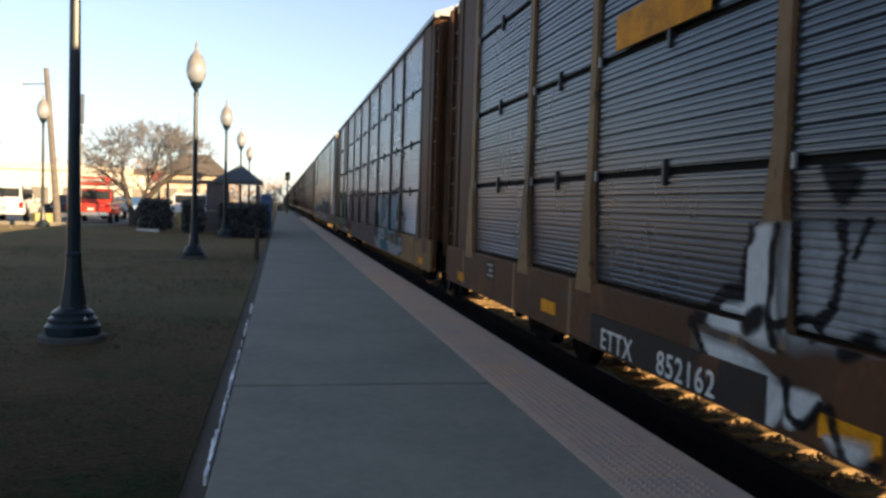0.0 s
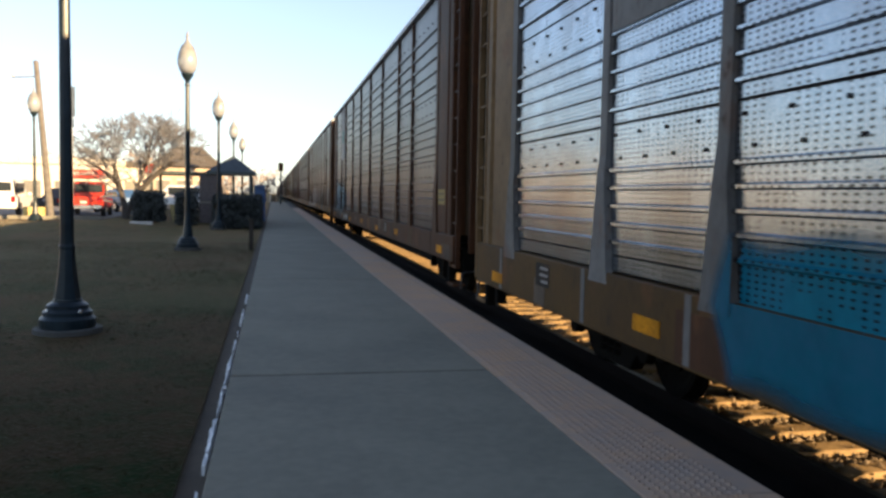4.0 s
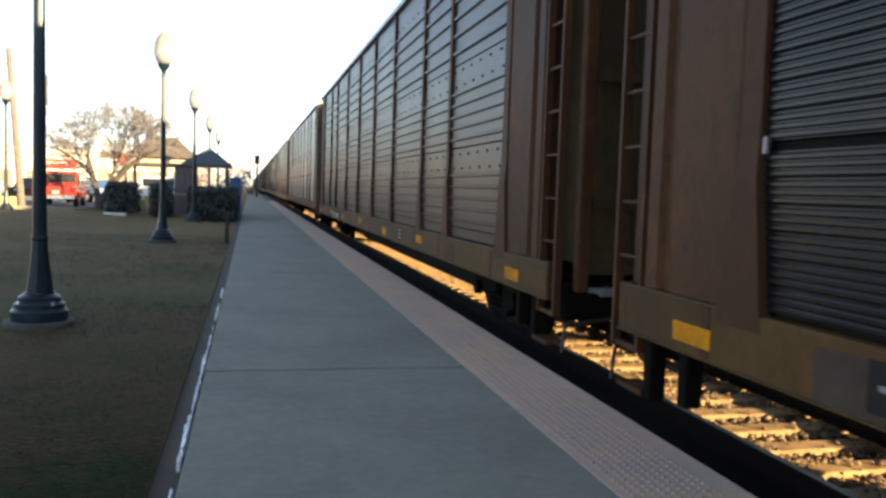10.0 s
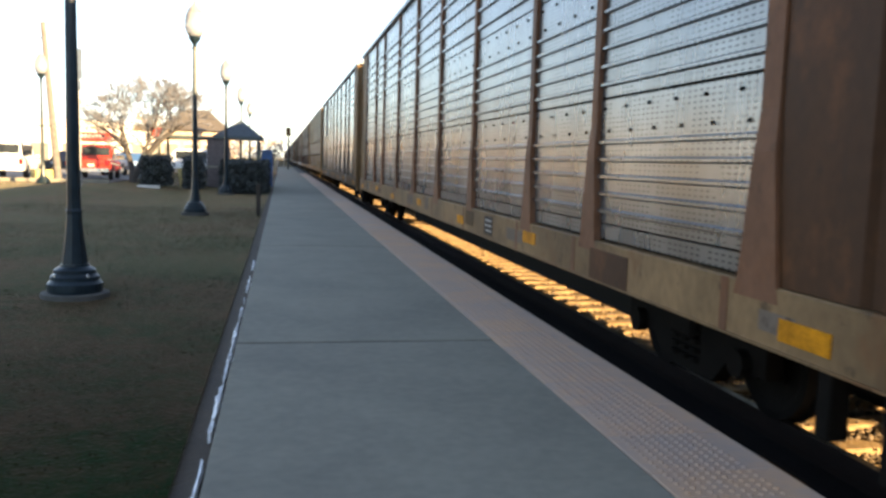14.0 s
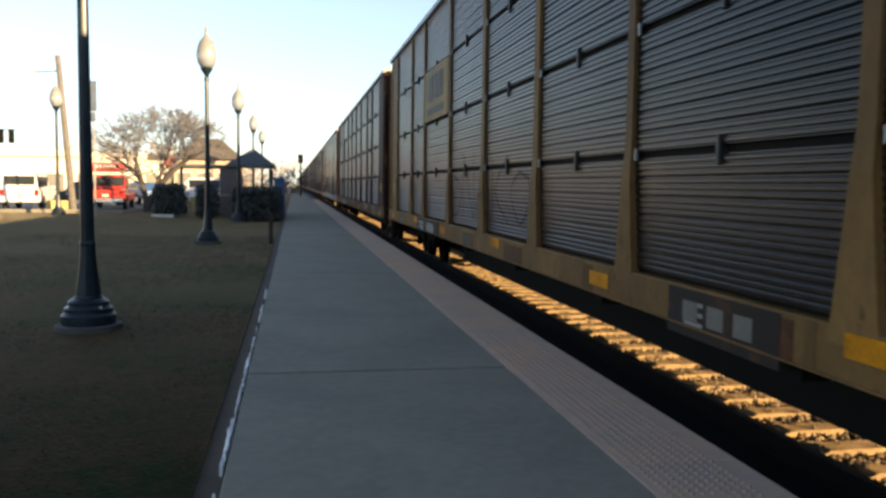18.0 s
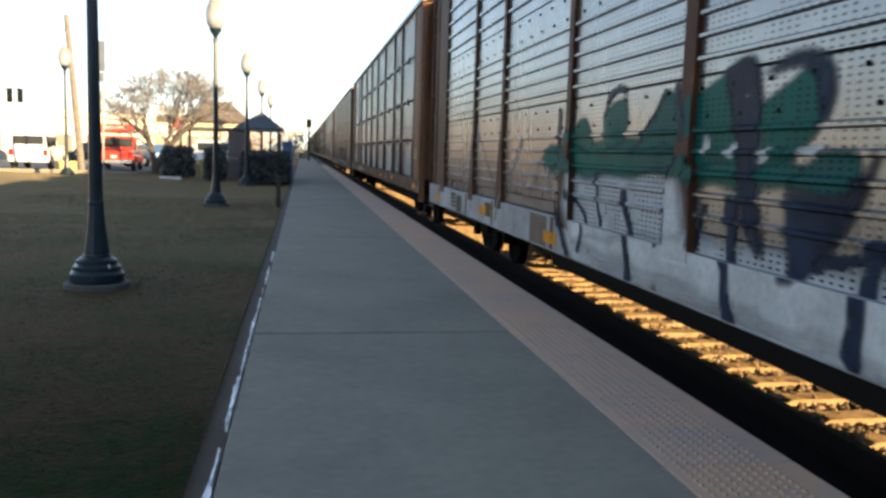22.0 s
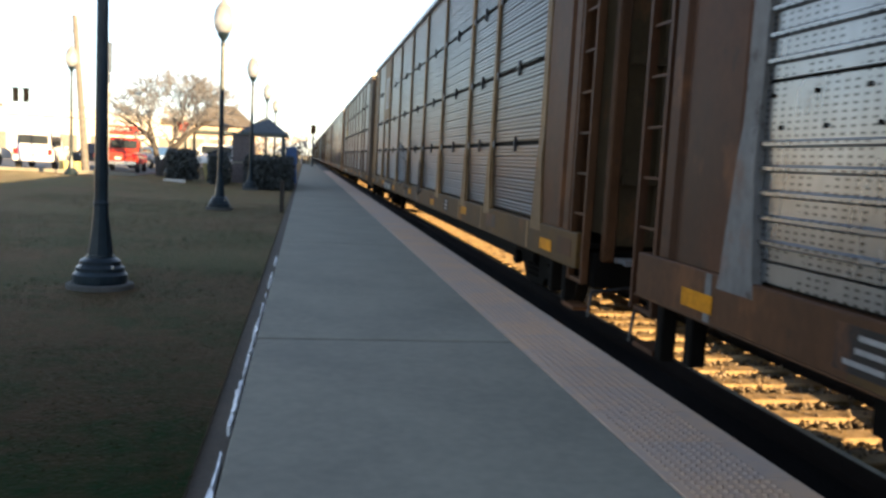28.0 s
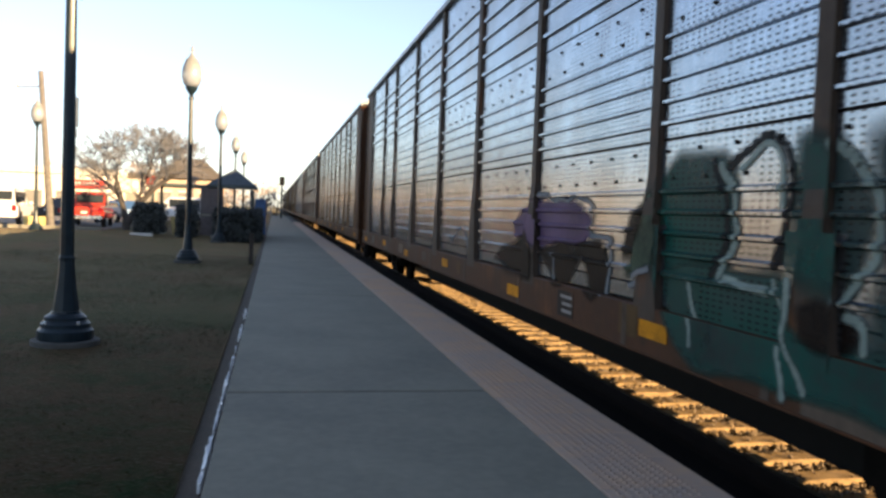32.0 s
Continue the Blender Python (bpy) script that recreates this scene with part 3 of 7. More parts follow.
def auto_carrier(spec, index):
    """One closed auto carrier. spec: side kind, panel, post, sill, end and truck colours, and what is painted on it."""
    kind = spec["kind"]
    pm, qm, sm = spec["panel"], spec["post"], spec["sill"]
    low = spec.get("low", 0.0)
    car = thing("auto_carrier", spec["label"], "rail car", group="rail cars of the freight train")
    zrows = SLOTS if kind == "L" else PROWS
    for a, b in zip(POSTS, POSTS[1:]):
        w = b - a - 0.10
        for z0, z1 in zip(zrows, zrows[1:]):
            c = (a + b) / 2
            worn = tuple((o[0] - c, o[1] - c, o[2] + Z0, o[3] + Z0) for o in WORN.get(index, ()) if o[1] > a and o[0] < b and o[3] + Z0 > z0 and o[2] + Z0 < z1)
            part("panel", cached((kind, round(w, 2), z0, pm.name, worn), lambda: panel_mesh(kind, w, z0, z1, pm, worn)), None, car, "worn louvred panel with daylight showing through" if worn else "", pose(0, c, 0))
        if kind == "L":
            for z in zrows[1:-1]:
                part("latch", cached("latch", lambda: mesh_of("latch", bbox(-HALF - 0.035, -HALF + 0.01, -0.022, 0.022, -0.11, 0.09, 0.006), latch_mat)), None, car, at=pose(0, (a + b) / 2, z))
        if kind == "P":
            part("kick_board", cached(("kick", round(w, 2), pm.name), lambda: mesh_of("kick_board", bbox(-HALF - 0.001, -HALF + 0.03, -w / 2, w / 2, PANEL_B + 0.02, PANEL_B + 0.145), pm)), None, car, at=pose(0, (a + b) / 2, 0))
    if kind in "LP":
        part("slot_backing", cached(("slotback", index if index in WORN else None), lambda: slot_shade_mesh(index)), None, car)
    for k, y in enumerate(POSTS):
        wide = k in (0, 4, 5, 9)
        if -1 <= index <= 19:
            part("sill_rib", cached(("sillrib", low, qm.name), lambda: mesh_of("sill_rib", bbox(-HALF - 0.0645, -HALF - 0.0612, -0.045, 0.045, SILL_B - low + 0.01, PANEL_B - 0.012), qm)), None, car, at=pose(0, y + 0.34, 0))
        if kind == "L" and 0 <= index <= 18 and k > 0:
            for z in zrows[1:-1]:
                part("clamp", cached("clamp", lambda: mesh_of("clamp", bbox(-HALF - 0.040, -HALF - 0.010, -0.016, 0.016, -0.05, 0.05, 0.005), clamp_mat)), None, car, at=pose(0, y - 0.135, z))
        part("post", cached(("post", wide, qm.name), lambda: post_mesh(qm, wide)), None, car, at=pose(0, y, 0))
    part("side_sill", cached(("sill", sm.name, low), lambda: mesh_of("side_sill", bbox(-HALF - 0.06, -HALF + 0.06, -13.5, 13.5, SILL_B - low, PANEL_B - 0.003, 0.012), sm)), None, car)
    part("sill_flange", cached(("flange", sm.name, low), lambda: mesh_of("sill_flange", bbox(-HALF - 0.072, -HALF - 0.061, -13.5, 13.5, SILL_B - low, SILL_B - low + 0.015), sm)), None, car)
    part("top_rail", cached(("toprail", roof_mat.name), lambda: mesh_of("top_rail", bbox(-HALF - 0.085, -HALF + 0.02, -13.3, 13.3, EAVE - 0.07, EAVE + 0.03, 0.01), roof_mat)), None, car)
    part("far_wall", cached(("far", pm.name, low, FAR_OPEN.get(index)), lambda: far_side_mesh(pm, low, FAR_OPEN.get(index))), None, car)
    part("roof", cached("roof", roof_mesh), None, car)
    part("underframe", cached("under", underframe_mesh), None, car)
    for s in (-1, 1):
        em = spec["end"] if s > 0 else spec["front"]
        # solid end bay with a recessed ladder at the corner
        part("end_bay", cached(("bay", em.name, s), lambda: bay_mesh(s, em)), None, car)
        part("corner_post", cached(("corner", em.name, s), lambda: mesh_of("corner_post", bbox(-HALF + 0.16, -HALF + 0.28, s * 13.66 - 0.06, s * 13.66 + 0.06, SILL_B + 0.1, EAVE, 0.015), em)), None, car)
        # the recess takes the darkened door colour for its shade
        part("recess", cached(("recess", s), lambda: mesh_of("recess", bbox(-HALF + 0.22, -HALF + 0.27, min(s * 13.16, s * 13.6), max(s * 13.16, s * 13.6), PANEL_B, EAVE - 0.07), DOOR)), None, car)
        part("far_recess", cached(("frecess", em.name, s), lambda: mesh_of("far_recess", bbox(HALF - 0.27, HALF - 0.22, min(s * 13.16, s * 13.6), max(s * 13.16, s * 13.6), PANEL_B, EAVE - 0.07), em)), None, car)
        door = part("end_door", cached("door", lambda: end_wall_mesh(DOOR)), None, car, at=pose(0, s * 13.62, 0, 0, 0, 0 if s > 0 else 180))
        if 0 <= index <= 19:
            for x in (-0.95, -0.04, 0.88):
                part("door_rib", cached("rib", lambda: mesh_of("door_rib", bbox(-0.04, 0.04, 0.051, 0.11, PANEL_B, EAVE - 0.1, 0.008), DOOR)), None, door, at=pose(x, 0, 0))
            for z in (1.7, 2.9, 4.1):
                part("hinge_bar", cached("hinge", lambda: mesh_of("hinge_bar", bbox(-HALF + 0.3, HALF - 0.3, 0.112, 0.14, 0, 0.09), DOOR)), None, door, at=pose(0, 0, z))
        lad = part("ladder", cached(("ladder", em.name), lambda: mesh_of("ladder", ladder_mesh(), em)), None, car, at=pose(0, s * 13.42, 0))
        if 0 <= index <= 19:
            for i in range(11):
                part("rung", cached(("rung", em.name), lambda: mesh_of("rung", bbox(-HALF - 0.02, -HALF + 0.0, -0.2, 0.2, -0.012, 0.012), em)), None, lad, at=pose(0, 0, 0.95 + i * 0.42))
        if -1 <= index <= 19:
            for y, z0 in ((13.05, 0.34), (12.55, 0.42)):
                part("jack_bracket", cached(("bracket", z0), lambda: mesh_of("jack_bracket", bbox(-HALF - 0.03, -HALF + 0.10, -0.06, 0.06, z0, SILL_B + 0.05, 0.012), black_mat)), None, car, at=pose(0, s * y, 0))
            part("crossover_platform", cached("crossover", crossover_mesh), None, car, "worn steel grating crossover plate", pose(0, s * 13.86, 0))
            part("air_hose", cached("hose", hose_mesh), None, car, "black rubber air hose", pose(-0.42, s * 14.0, 0, 0, 0, 0 if s > 0 else 180))
            part("uncoupling_lever", cached("lever", lever_mesh), None, car, at=pose(0, s * 13.75, 0))
            part("end_sill", cached("endsill", lambda: mesh_of("end_sill", bbox(-HALF + 0.1, HALF - 0.1, -0.06, 0.06, 0.62, 0.98, 0.01), black_mat)), None, car, at=pose(0, s * 13.56, 0))
        part("coupler", cached("coupler", lambda: mesh_of("coupler", bbox(-0.16, 0.16, -0.5, 0.5, 0.62, 0.92, 0.05), black_mat)), None, car, at=pose(0, s * 13.9, 0))
        part("step", cached(("step", em.name), lambda: mesh_of("step", bbox(-HALF - 0.05, -HALF + 0.15, -0.2, 0.2, 0.36, 0.40), em)), None, car, at=pose(0, s * 13.3, 0))
        truck = part("truck", cached("bolster", lambda: mesh_of("bolster", bbox(-1.15, 1.15, -0.2, 0.2, 0.45, 0.72, 0.03), black_mat)), None, car, "black cast-steel truck", pose(0, s * 10.05, 0))
        for q in (-1, 1):
            part("side_frame", cached(("sf", q), lambda: side_frame_mesh(q)), None, truck)
        for q in (-0.87, 0.87):
            WHEELS.append((index, s * 10.05 + q, part("wheelset", cached("ws", wheelset_mesh), None, truck, "steel wheels on one axle", pose(0, q, 0.42))))
    return car


WHEELS, CARS = [], []


def paint(name, col, rough=0.6, metal=0.0, vary=0.3, **k):
    if name not in MATS:
        grimed(M(name, col, rough, metal, vary, 1.1, 0.12, 50, streak=1.4, spec=0.12, **k), amount=0.65)
    return MATS[name]


def galv(name, col, rough, metal):
    if name not in MATS:
        grimed(M(name, col, rough, metal, 0.12, 0.6, 0.0, streak=1.2, spec=0.3), rust=(0.075, 0.06, 0.05), amount=0.22, specks=0.25)
    return MATS[name]


def perf(name, *a):
    if name not in MATS:
        MATS[name] = perforated(name, *a)
    return MATS[name]


L_BLUE = galv("louvre steel blue-grey", (0.30, 0.345, 0.41), 0.28, 0.75)
L_SLATE = galv("louvre steel slate", (0.060, 0.072, 0.09), 0.28, 0.7)
L_GREY = galv("louvre steel grey", (0.027, 0.030, 0.034), 0.25, 0.6)
L_DARK = galv("louvre steel dark", (0.016, 0.017, 0.018), 0.30, 0.5)
L_BROWN = galv("louvre steel brown-grey", (0.013, 0.011, 0.010), 0.30, 0.5)
P_SILVER = perf("punched galvanised bright", (0.34, 0.385, 0.44), 0.24, 0.92, (0.24, 0.24, 0.25))
P_DULL = perf("punched galvanised dull", (0.22, 0.225, 0.23), 0.28, 0.7, (0.16, 0.155, 0.15))
P_WHITE = perf("punched galvanised whitish", (0.27, 0.28, 0.30), 0.35, 0.4, (0.20, 0.20, 0.21))
P_GREY = perf("punched galvanised grey", (0.22, 0.225, 0.23), 0.28, 0.7, (0.15, 0.14, 0.13))
P_DARK = perf("punched galvanised grimy", (0.028, 0.029, 0.031), 0.38, 0.0, (0.023, 0.021, 0.021), 0.28)
P_BROWN = perf("punched galvanised brown", (0.065, 0.060, 0.062), 0.36, 0.2, (0.042, 0.032, 0.030), 0.35)
BROWN = paint("brown freight paint", (0.071, 0.029, 0.013))
TAN = paint("tan freight paint", (0.225, 0.14, 0.066))
OCHRE = paint("ochre freight paint", (0.185, 0.105, 0.033))
MAROON = paint("maroon freight paint", (0.030, 0.008, 0.008))
RUSTY = paint("rust-brown freight paint", (0.078, 0.034, 0.014))
ORANGE = paint("faded orange-brown freight paint", (0.185, 0.088, 0.046))
GREYP = paint("grey freight paint", (0.18, 0.175, 0.17))
DGREY = paint("dark brown-grey freight paint", (0.075, 0.055, 0.042))
PALE = paint("pale grey freight paint", (0.34, 0.34, 0.34))
BLACKP = paint("black freight paint", (0.018, 0.017, 0.017))
TAUPE = paint("faded taupe freight paint", (0.155, 0.118, 0.088))
# olive-brown, darkened to hold the shade between cars and behind ladders
DOOR = paint("grimy olive-brown paint with gap shade", (0.050, 0.036, 0.018))
GRIMY = paint("grimy yellow-brown freight paint", (0.088, 0.048, 0.014))
# kind, panels, posts, sill, rear end, front end, sill depth
SPECS = [
    ("L", L_SLATE, TAN, RUSTY, RUSTY, RUSTY, 0.2), ("L", L_BLUE, DGREY, OCHRE, OCHRE, RUSTY, 0.22), ("P", P_SILVER, GREYP, GRIMY, TAN, PALE, 0.16), ("P", P_BROWN, BROWN, BROWN, BROWN, BROWN, 0.05),
    ("P", P_DARK, BROWN, GRIMY, BROWN, RUSTY, -0.04), ("L", L_DARK, BROWN, GRIMY, RUSTY, TAUPE, 0), ("P", P_DARK, BROWN, GRIMY, BROWN, BROWN, 0), ("P", P_WHITE, TAN, RUSTY, DGREY, TAUPE, -0.06),
    ("P", P_GREY, ORANGE, TAN, TAN, RUSTY, 0), ("P", P_SILVER, DGREY, GRIMY, DGREY, TAN, 0), ("L", L_DARK, OCHRE, OCHRE, OCHRE, OCHRE, -0.08), ("L", L_DARK, MAROON, GRIMY, MAROON, MAROON, 0),
    ("P", P_DULL, BROWN, PALE, RUSTY, ORANGE, 0.02), ("L", L_GREY, DGREY, RUSTY, ORANGE, ORANGE, -0.05), ("P", P_DARK, ORANGE, BLACKP, RUSTY, RUSTY, 0.06), ("P", P_GREY, GREYP, RUSTY, BROWN, OCHRE, 0),
    ("L", L_DARK, TAN, GRIMY, TAN, RUSTY, 0), ("L", L_BROWN, BROWN, GRIMY, BROWN, TAUPE, 0), ("P", P_SILVER, DGREY, BROWN, BROWN, TAN, 0),
    ("P", P_GREY, TAN, RUSTY, BROWN, BROWN, 0), ("L", L_GREY, BROWN, RUSTY, BROWN, BROWN, 0), ("P", P_SILVER, GREYP, RUSTY, RUSTY, RUSTY, 0), ("L", L_DARK, TAN, BROWN, BROWN, BROWN, 0),
    ("P", P_GREY, BROWN, BROWN, BROWN, BROWN, 0), ("L", L_GREY, TAN, RUSTY, RUSTY, RUSTY, 0), ("P", P_SILVER, BROWN, BROWN, BROWN, BROWN, 0), ("L", L_DARK, BROWN, BROWN, BROWN, BROWN, 0), ("P", P_GREY, BROWN, BROWN, BROWN, BROWN, 0),
]
LABELS = {
    0: "blue-grey louvred auto carrier with tan posts and white graffiti", 1: "blue-grey louvred auto carrier covered with teal, red and green graffiti",
    2: "bright galvanised auto carrier with blue and red graffiti", 3: "brown punched-steel auto carrier with pale blue graffiti letters",
    4: "grimy punched-steel auto carrier with white and dark green graffiti", 5: "dark louvred auto carrier with brown posts and grimy yellow sill",
    6: "grimy brown punched-steel auto carrier with white numbers", 7: "whitish galvanised auto carrier with tan posts",
    8: "grey punched-steel auto carrier with orange-brown posts", 9: "bright reflective galvanised auto carrier with dark posts",
    10: "dark louvred auto carrier with ochre posts and mauve graffiti", 11: "dark louvred auto carrier with maroon posts and white scribbles",
    12: "galvanised auto carrier with black, green and tan graffiti", 13: "grey louvred auto carrier with faded orange ends",
    14: "grimy punched-steel auto carrier with blue and pale green graffiti", 15: "grey punched-steel auto carrier with an ochre end",
    16: "dark louvred auto carrier with tan posts and grey-white graffiti", 17: "dark brown louvred auto carrier with a yellowed placard",
    18: "bright galvanised auto carrier with dark green graffiti",
}
# car -1 stays unseen behind the camera, added for its shadow and reflection
for i in range(-1, 28):
    k, p, q, s, e, fr, low = SPECS[i % len(SPECS)]
    words = LABELS.get(i, "closed auto carrier with " + ("louvred" if k == "L" else "punched galvanised") + " sides, far along the train")
    CARS.append((i, auto_carrier(dict(kind=k, panel=p, post=q, sill=s, end=e, front=fr, low=low, label=words), i)))

# ---- lamp posts, tree, shelter, hedges, parking lot ----
LOT = 0.16
chrome = M("bright trim", (0.6, 0.6, 0.6), 0.25, 0.9)


def lamp_post(x, y, z=0.0, label="dark green-black ornamental lamp post with an acorn globe on the lawn", plate=False):
    lp = thing("lamp_post", label, "lamp post", pose(x, y, z), group="lamp posts along the platform")
    part("footing", lathe([(0.37, -0.08), (0.37, 0.0), (0.35, 0.008)], 24), joint_mat, lp, "worn round footing")
    part("base", lathe([(0.29, 0.0), (0.30, 0.03), (0.30, 0.11), (0.275, 0.135), (0.265, 0.15), (0.265, 0.19), (0.235, 0.215), (0.225, 0.23), (0.225, 0.265), (0.19, 0.29), (0.16, 0.305), (0.155, 0.33)], 28), lamp_mat, lp, "stepped bell-shaped base", smooth=False)
    # bright metal nuts added to give the base its white glints
    for i in range(4):
        a = math.pi / 4 + i * math.pi / 2
        part("anchor_nut", cached("nut", lambda: mesh_of("anchor_nut", lathe([(0.022, 0.0), (0.022, 0.03), (0.012, 0.045)], 6), chrome)), None, lp, at=pose(0.245 * math.cos(a), 0.245 * math.sin(a), 0.185))
    part("shaft", lathe([(0.145, 0.33), (0.135, 0.42), (0.11, 0.60), (0.092, 0.78), (0.084, 0.90), (0.090, 0.915), (0.090, 0.94), (0.078, 0.96), (0.056, 4.45), (0.075, 4.47), (0.075, 4.52), (0.055, 4.54)], 16, flute=1), lamp_mat, lp, "tapered fluted shaft")
    part("fitter", lathe([(0.05, 4.53), (0.06, 4.6), (0.14, 4.72), (0.17, 4.78), (0.16, 4.81)], 16), lamp_mat, lp, "cast neck under the globe")
    gl = part("globe", lathe([(0.15, 4.80), (0.22, 4.90), (0.27, 5.06), (0.27, 5.20), (0.23, 5.40), (0.18, 5.50)], 20), globe_mat, lp, "pale acorn globe", smooth=True)
    part("cap", lathe([(0.19, 5.495), (0.17, 5.54), (0.10, 5.62), (0.05, 5.70), (0.035, 5.78), (0.05, 5.82), (0.012, 5.95)], 14), globe_mat, gl, "finial cap")
    if plate:
        part("outlet_box", bbox(0.05, 0.13, -0.05, 0.05, 3.86, 4.06, 0.01), lamp_mat, lp)
    return lp


lamp_post(-2.31, 10.05, 0.02, plate=True)
for x, y in ((-2.34, 23.94), (-2.34, 37.2), (-2.34, 51.0), (-2.34, 65.0)):
    lamp_post(x, y, 0.03)
lamp_post(-10.35, 39.5, LOT, "dark ornamental lamp post with an acorn globe beside the parking lot")

sp_ = thing("street_sign", "tall narrow grey sign on a thin steel pole by the lot", "street sign", pose(-8.45, 38.0, 0.1))
sign_grey = M("blue-grey sign", (0.085, 0.11, 0.15), 0.5)
part("pole", lathe([(0.035, -0.3), (0.035, 5.85)], 8), M("grey sign pole", (0.22, 0.22, 0.22), 0.5, 0.5), sp_)
part("upper_plate", bbox(-0.15, 0.15, -0.06, -0.036, 4.58, 5.86, 0.006), sign_grey, sp_)
part("lower_plate", bbox(-0.10, 0.10, -0.06, -0.036, 4.14, 4.52, 0.006), sign_grey, sp_)

# old snow along the platform's lawn edge
rnd = random.Random(4)
snow = thing("snow_patch", "thin broken line of old snow along the slab edge", "snow", kind="stuff")
bm = bmesh.new()
y = 2.2
while y < 14:
    ln = rnd.uniform(0.05, 0.30)
    if rnd.random() < (0.9 if y < 9 else 0.35):
        w = rnd.uniform(0.006, 0.024)
        n = 6
        ring = []
        for i in range(n):
            a = 2 * math.pi * i / n
            ring.append((EDGE_L - 0.03 + w * math.cos(a) * rnd.uniform(0.7, 1.2), y + ln / 2 * (1 + math.sin(a)) * rnd.uniform(0.8, 1.1)))
        lo = [bm.verts.new((a, b, -0.06)) for a, b in ring]
        hi = [bm.verts.new((a * 0.9 + (EDGE_L - 0.03) * 0.1, b, rnd.uniform(-0.02, 0.012))) for a, b in ring]
        for i in range(n):
            bm.faces.new((lo[i], lo[(i + 1) % n], hi[(i + 1) % n], hi[i]))
        bm.faces.new(hi)
    y += ln * rnd.uniform(0.5, 1.1)
part("snow_bits", bm, snow_mat, snow)["kind"] = "stuff"

# short post by the platform, end of the slabs
tb = thing("marker_post", "short dark timber marker post in the lawn", "post", pose(-0.62, 24.2, -0.05))
part("stake", bbox(-0.06, 0.06, -0.06, 0.06, 0, 0.85, 0.01), M("dark timber", (0.04, 0.032, 0.025), 0.85), tb)
part("stake_cap", bbox(-0.07, 0.07, -0.07, 0.07, 0.85, 0.89, 0.01), M("dark timber", (0.04, 0.032, 0.025), 0.85), tb)


def bare_tree(x, y, z, label, seed):
    """A bare spreading tree: a low fork, one limb leaning far out, and twigs that fan out within a wide flat crown."""
    r = random.Random(seed)
    tree = thing("tree", label, "tree", pose(x, y, z))
    bark = M("grey-brown bark", (0.055, 0.048, 0.044), 0.9, 0, 0.3, 8, 0.5, 30)
    twig = M("winter twigs", (0.15, 0.15, 0.16), 0.9, 0, 0.3, 8)
    limbs, twigs = bmesh.new(), bmesh.new()

    def inside(p):
        return ((p.x - 0.7) / (3.6 if p.x > 0.7 else 3.7)) ** 2 + (p.y / 2.6) ** 2 + ((p.z - 3.3) / 2.15) ** 2 < 1

    def fan(p, d, ln, rad, depth):
        mid = p + d * ln * 0.5 + Vector((r.gauss(0, 0.05), r.gauss(0, 0.05), r.gauss(0, 0.05))) * ln
        q = p + d * ln
        tube(twigs, p, mid, rad, rad * 0.85, 4)
        tube(twigs, mid, q, rad * 0.85, rad * 0.7, 4)
        if depth == 0 or not inside(q):
            return
        for _ in range(3):
            nd = (d + Vector((r.gauss(0, 0.55), r.gauss(0, 0.5), r.gauss(0.05, 0.45)))).normalized()
            fan(p + (q - p) * r.uniform(0.55, 1.0), nd, ln * r.uniform(0.6, 0.85), max(0.0135, rad * 0.62), depth - 1)
    mains = (((0, 0, -0.1), (-0.05, 0, 0.7), (-0.35, 0.1, 1.9), (-0.6, 0.1, 2.9)), ((0.02, 0, 0.35), (0.5, -0.1, 1.3), (1.3, -0.2, 2.2), (2.1, -0.2, 2.85), (2.9, -0.1, 3.3)),
             ((0.5, -0.1, 1.3), (0.72, 0.2, 2.3), (0.6, 0.4, 3.2)), ((-0.3, 0.1, 1.75), (-1.2, 0.0, 2.6), (-2.0, -0.1, 3.1)), ((1.9, -0.2, 2.7), (2.2, 0.1, 3.4), (2.3, 0.3, 4.0)), ((-0.1, 0.0, 1.0), (-0.5, -0.5, 2.2), (-0.3, -0.9, 3.2)), ((0.25, 0, 0.9), (0.75, -0.1, 2.2), (1.15, -0.2, 3.3), (1.3, -0.1, 4.2)), ((1.1, -0.2, 2.0), (1.6, 0.0, 3.0), (1.7, 0.2, 3.9)))
    for k, line in enumerate(mains):
        rad = (0.21, 0.19, 0.10, 0.09, 0.08, 0.09, 0.10, 0.08)[k]
        n = len(line) - 1
        for i in range(n):
            a, b = Vector(line[i]), Vector(line[i + 1])
            r0, r1 = rad * (1 - 0.62 * i / n), rad * (1 - 0.62 * (i + 1) / n)
            tube(limbs, a, b, r0, r1, 8)
            for j in range(5 if i else 0):
                p = a + (b - a) * r.random()
                out = (p - Vector((0.5, 0, 1.2))).normalized()
                fan(p, (out + Vector((r.gauss(0, 0.6), r.gauss(0, 0.6), r.gauss(0.25, 0.4)))).normalized(), r.uniform(0.8, 1.3), r1 * 0.36 + 0.006, 3)
        end = Vector(line[-1])
        for j in range(4):
            fan(end, (Vector(line[-1]) - Vector(line[-2])).normalized() + Vector((r.gauss(0, 0.5), r.gauss(0, 0.5), r.gauss(0.1, 0.4))), r.uniform(0.7, 1.1), 0.026, 3)
    part("trunk", limbs, bark, tree)
    part("crown", twigs, twig, tree, "open crown of fine bare twigs")
    return tree


bare_tree(-7.45, 45.0, 0.05, "bare spreading tree with a forked trunk at the lawn's edge", 11)


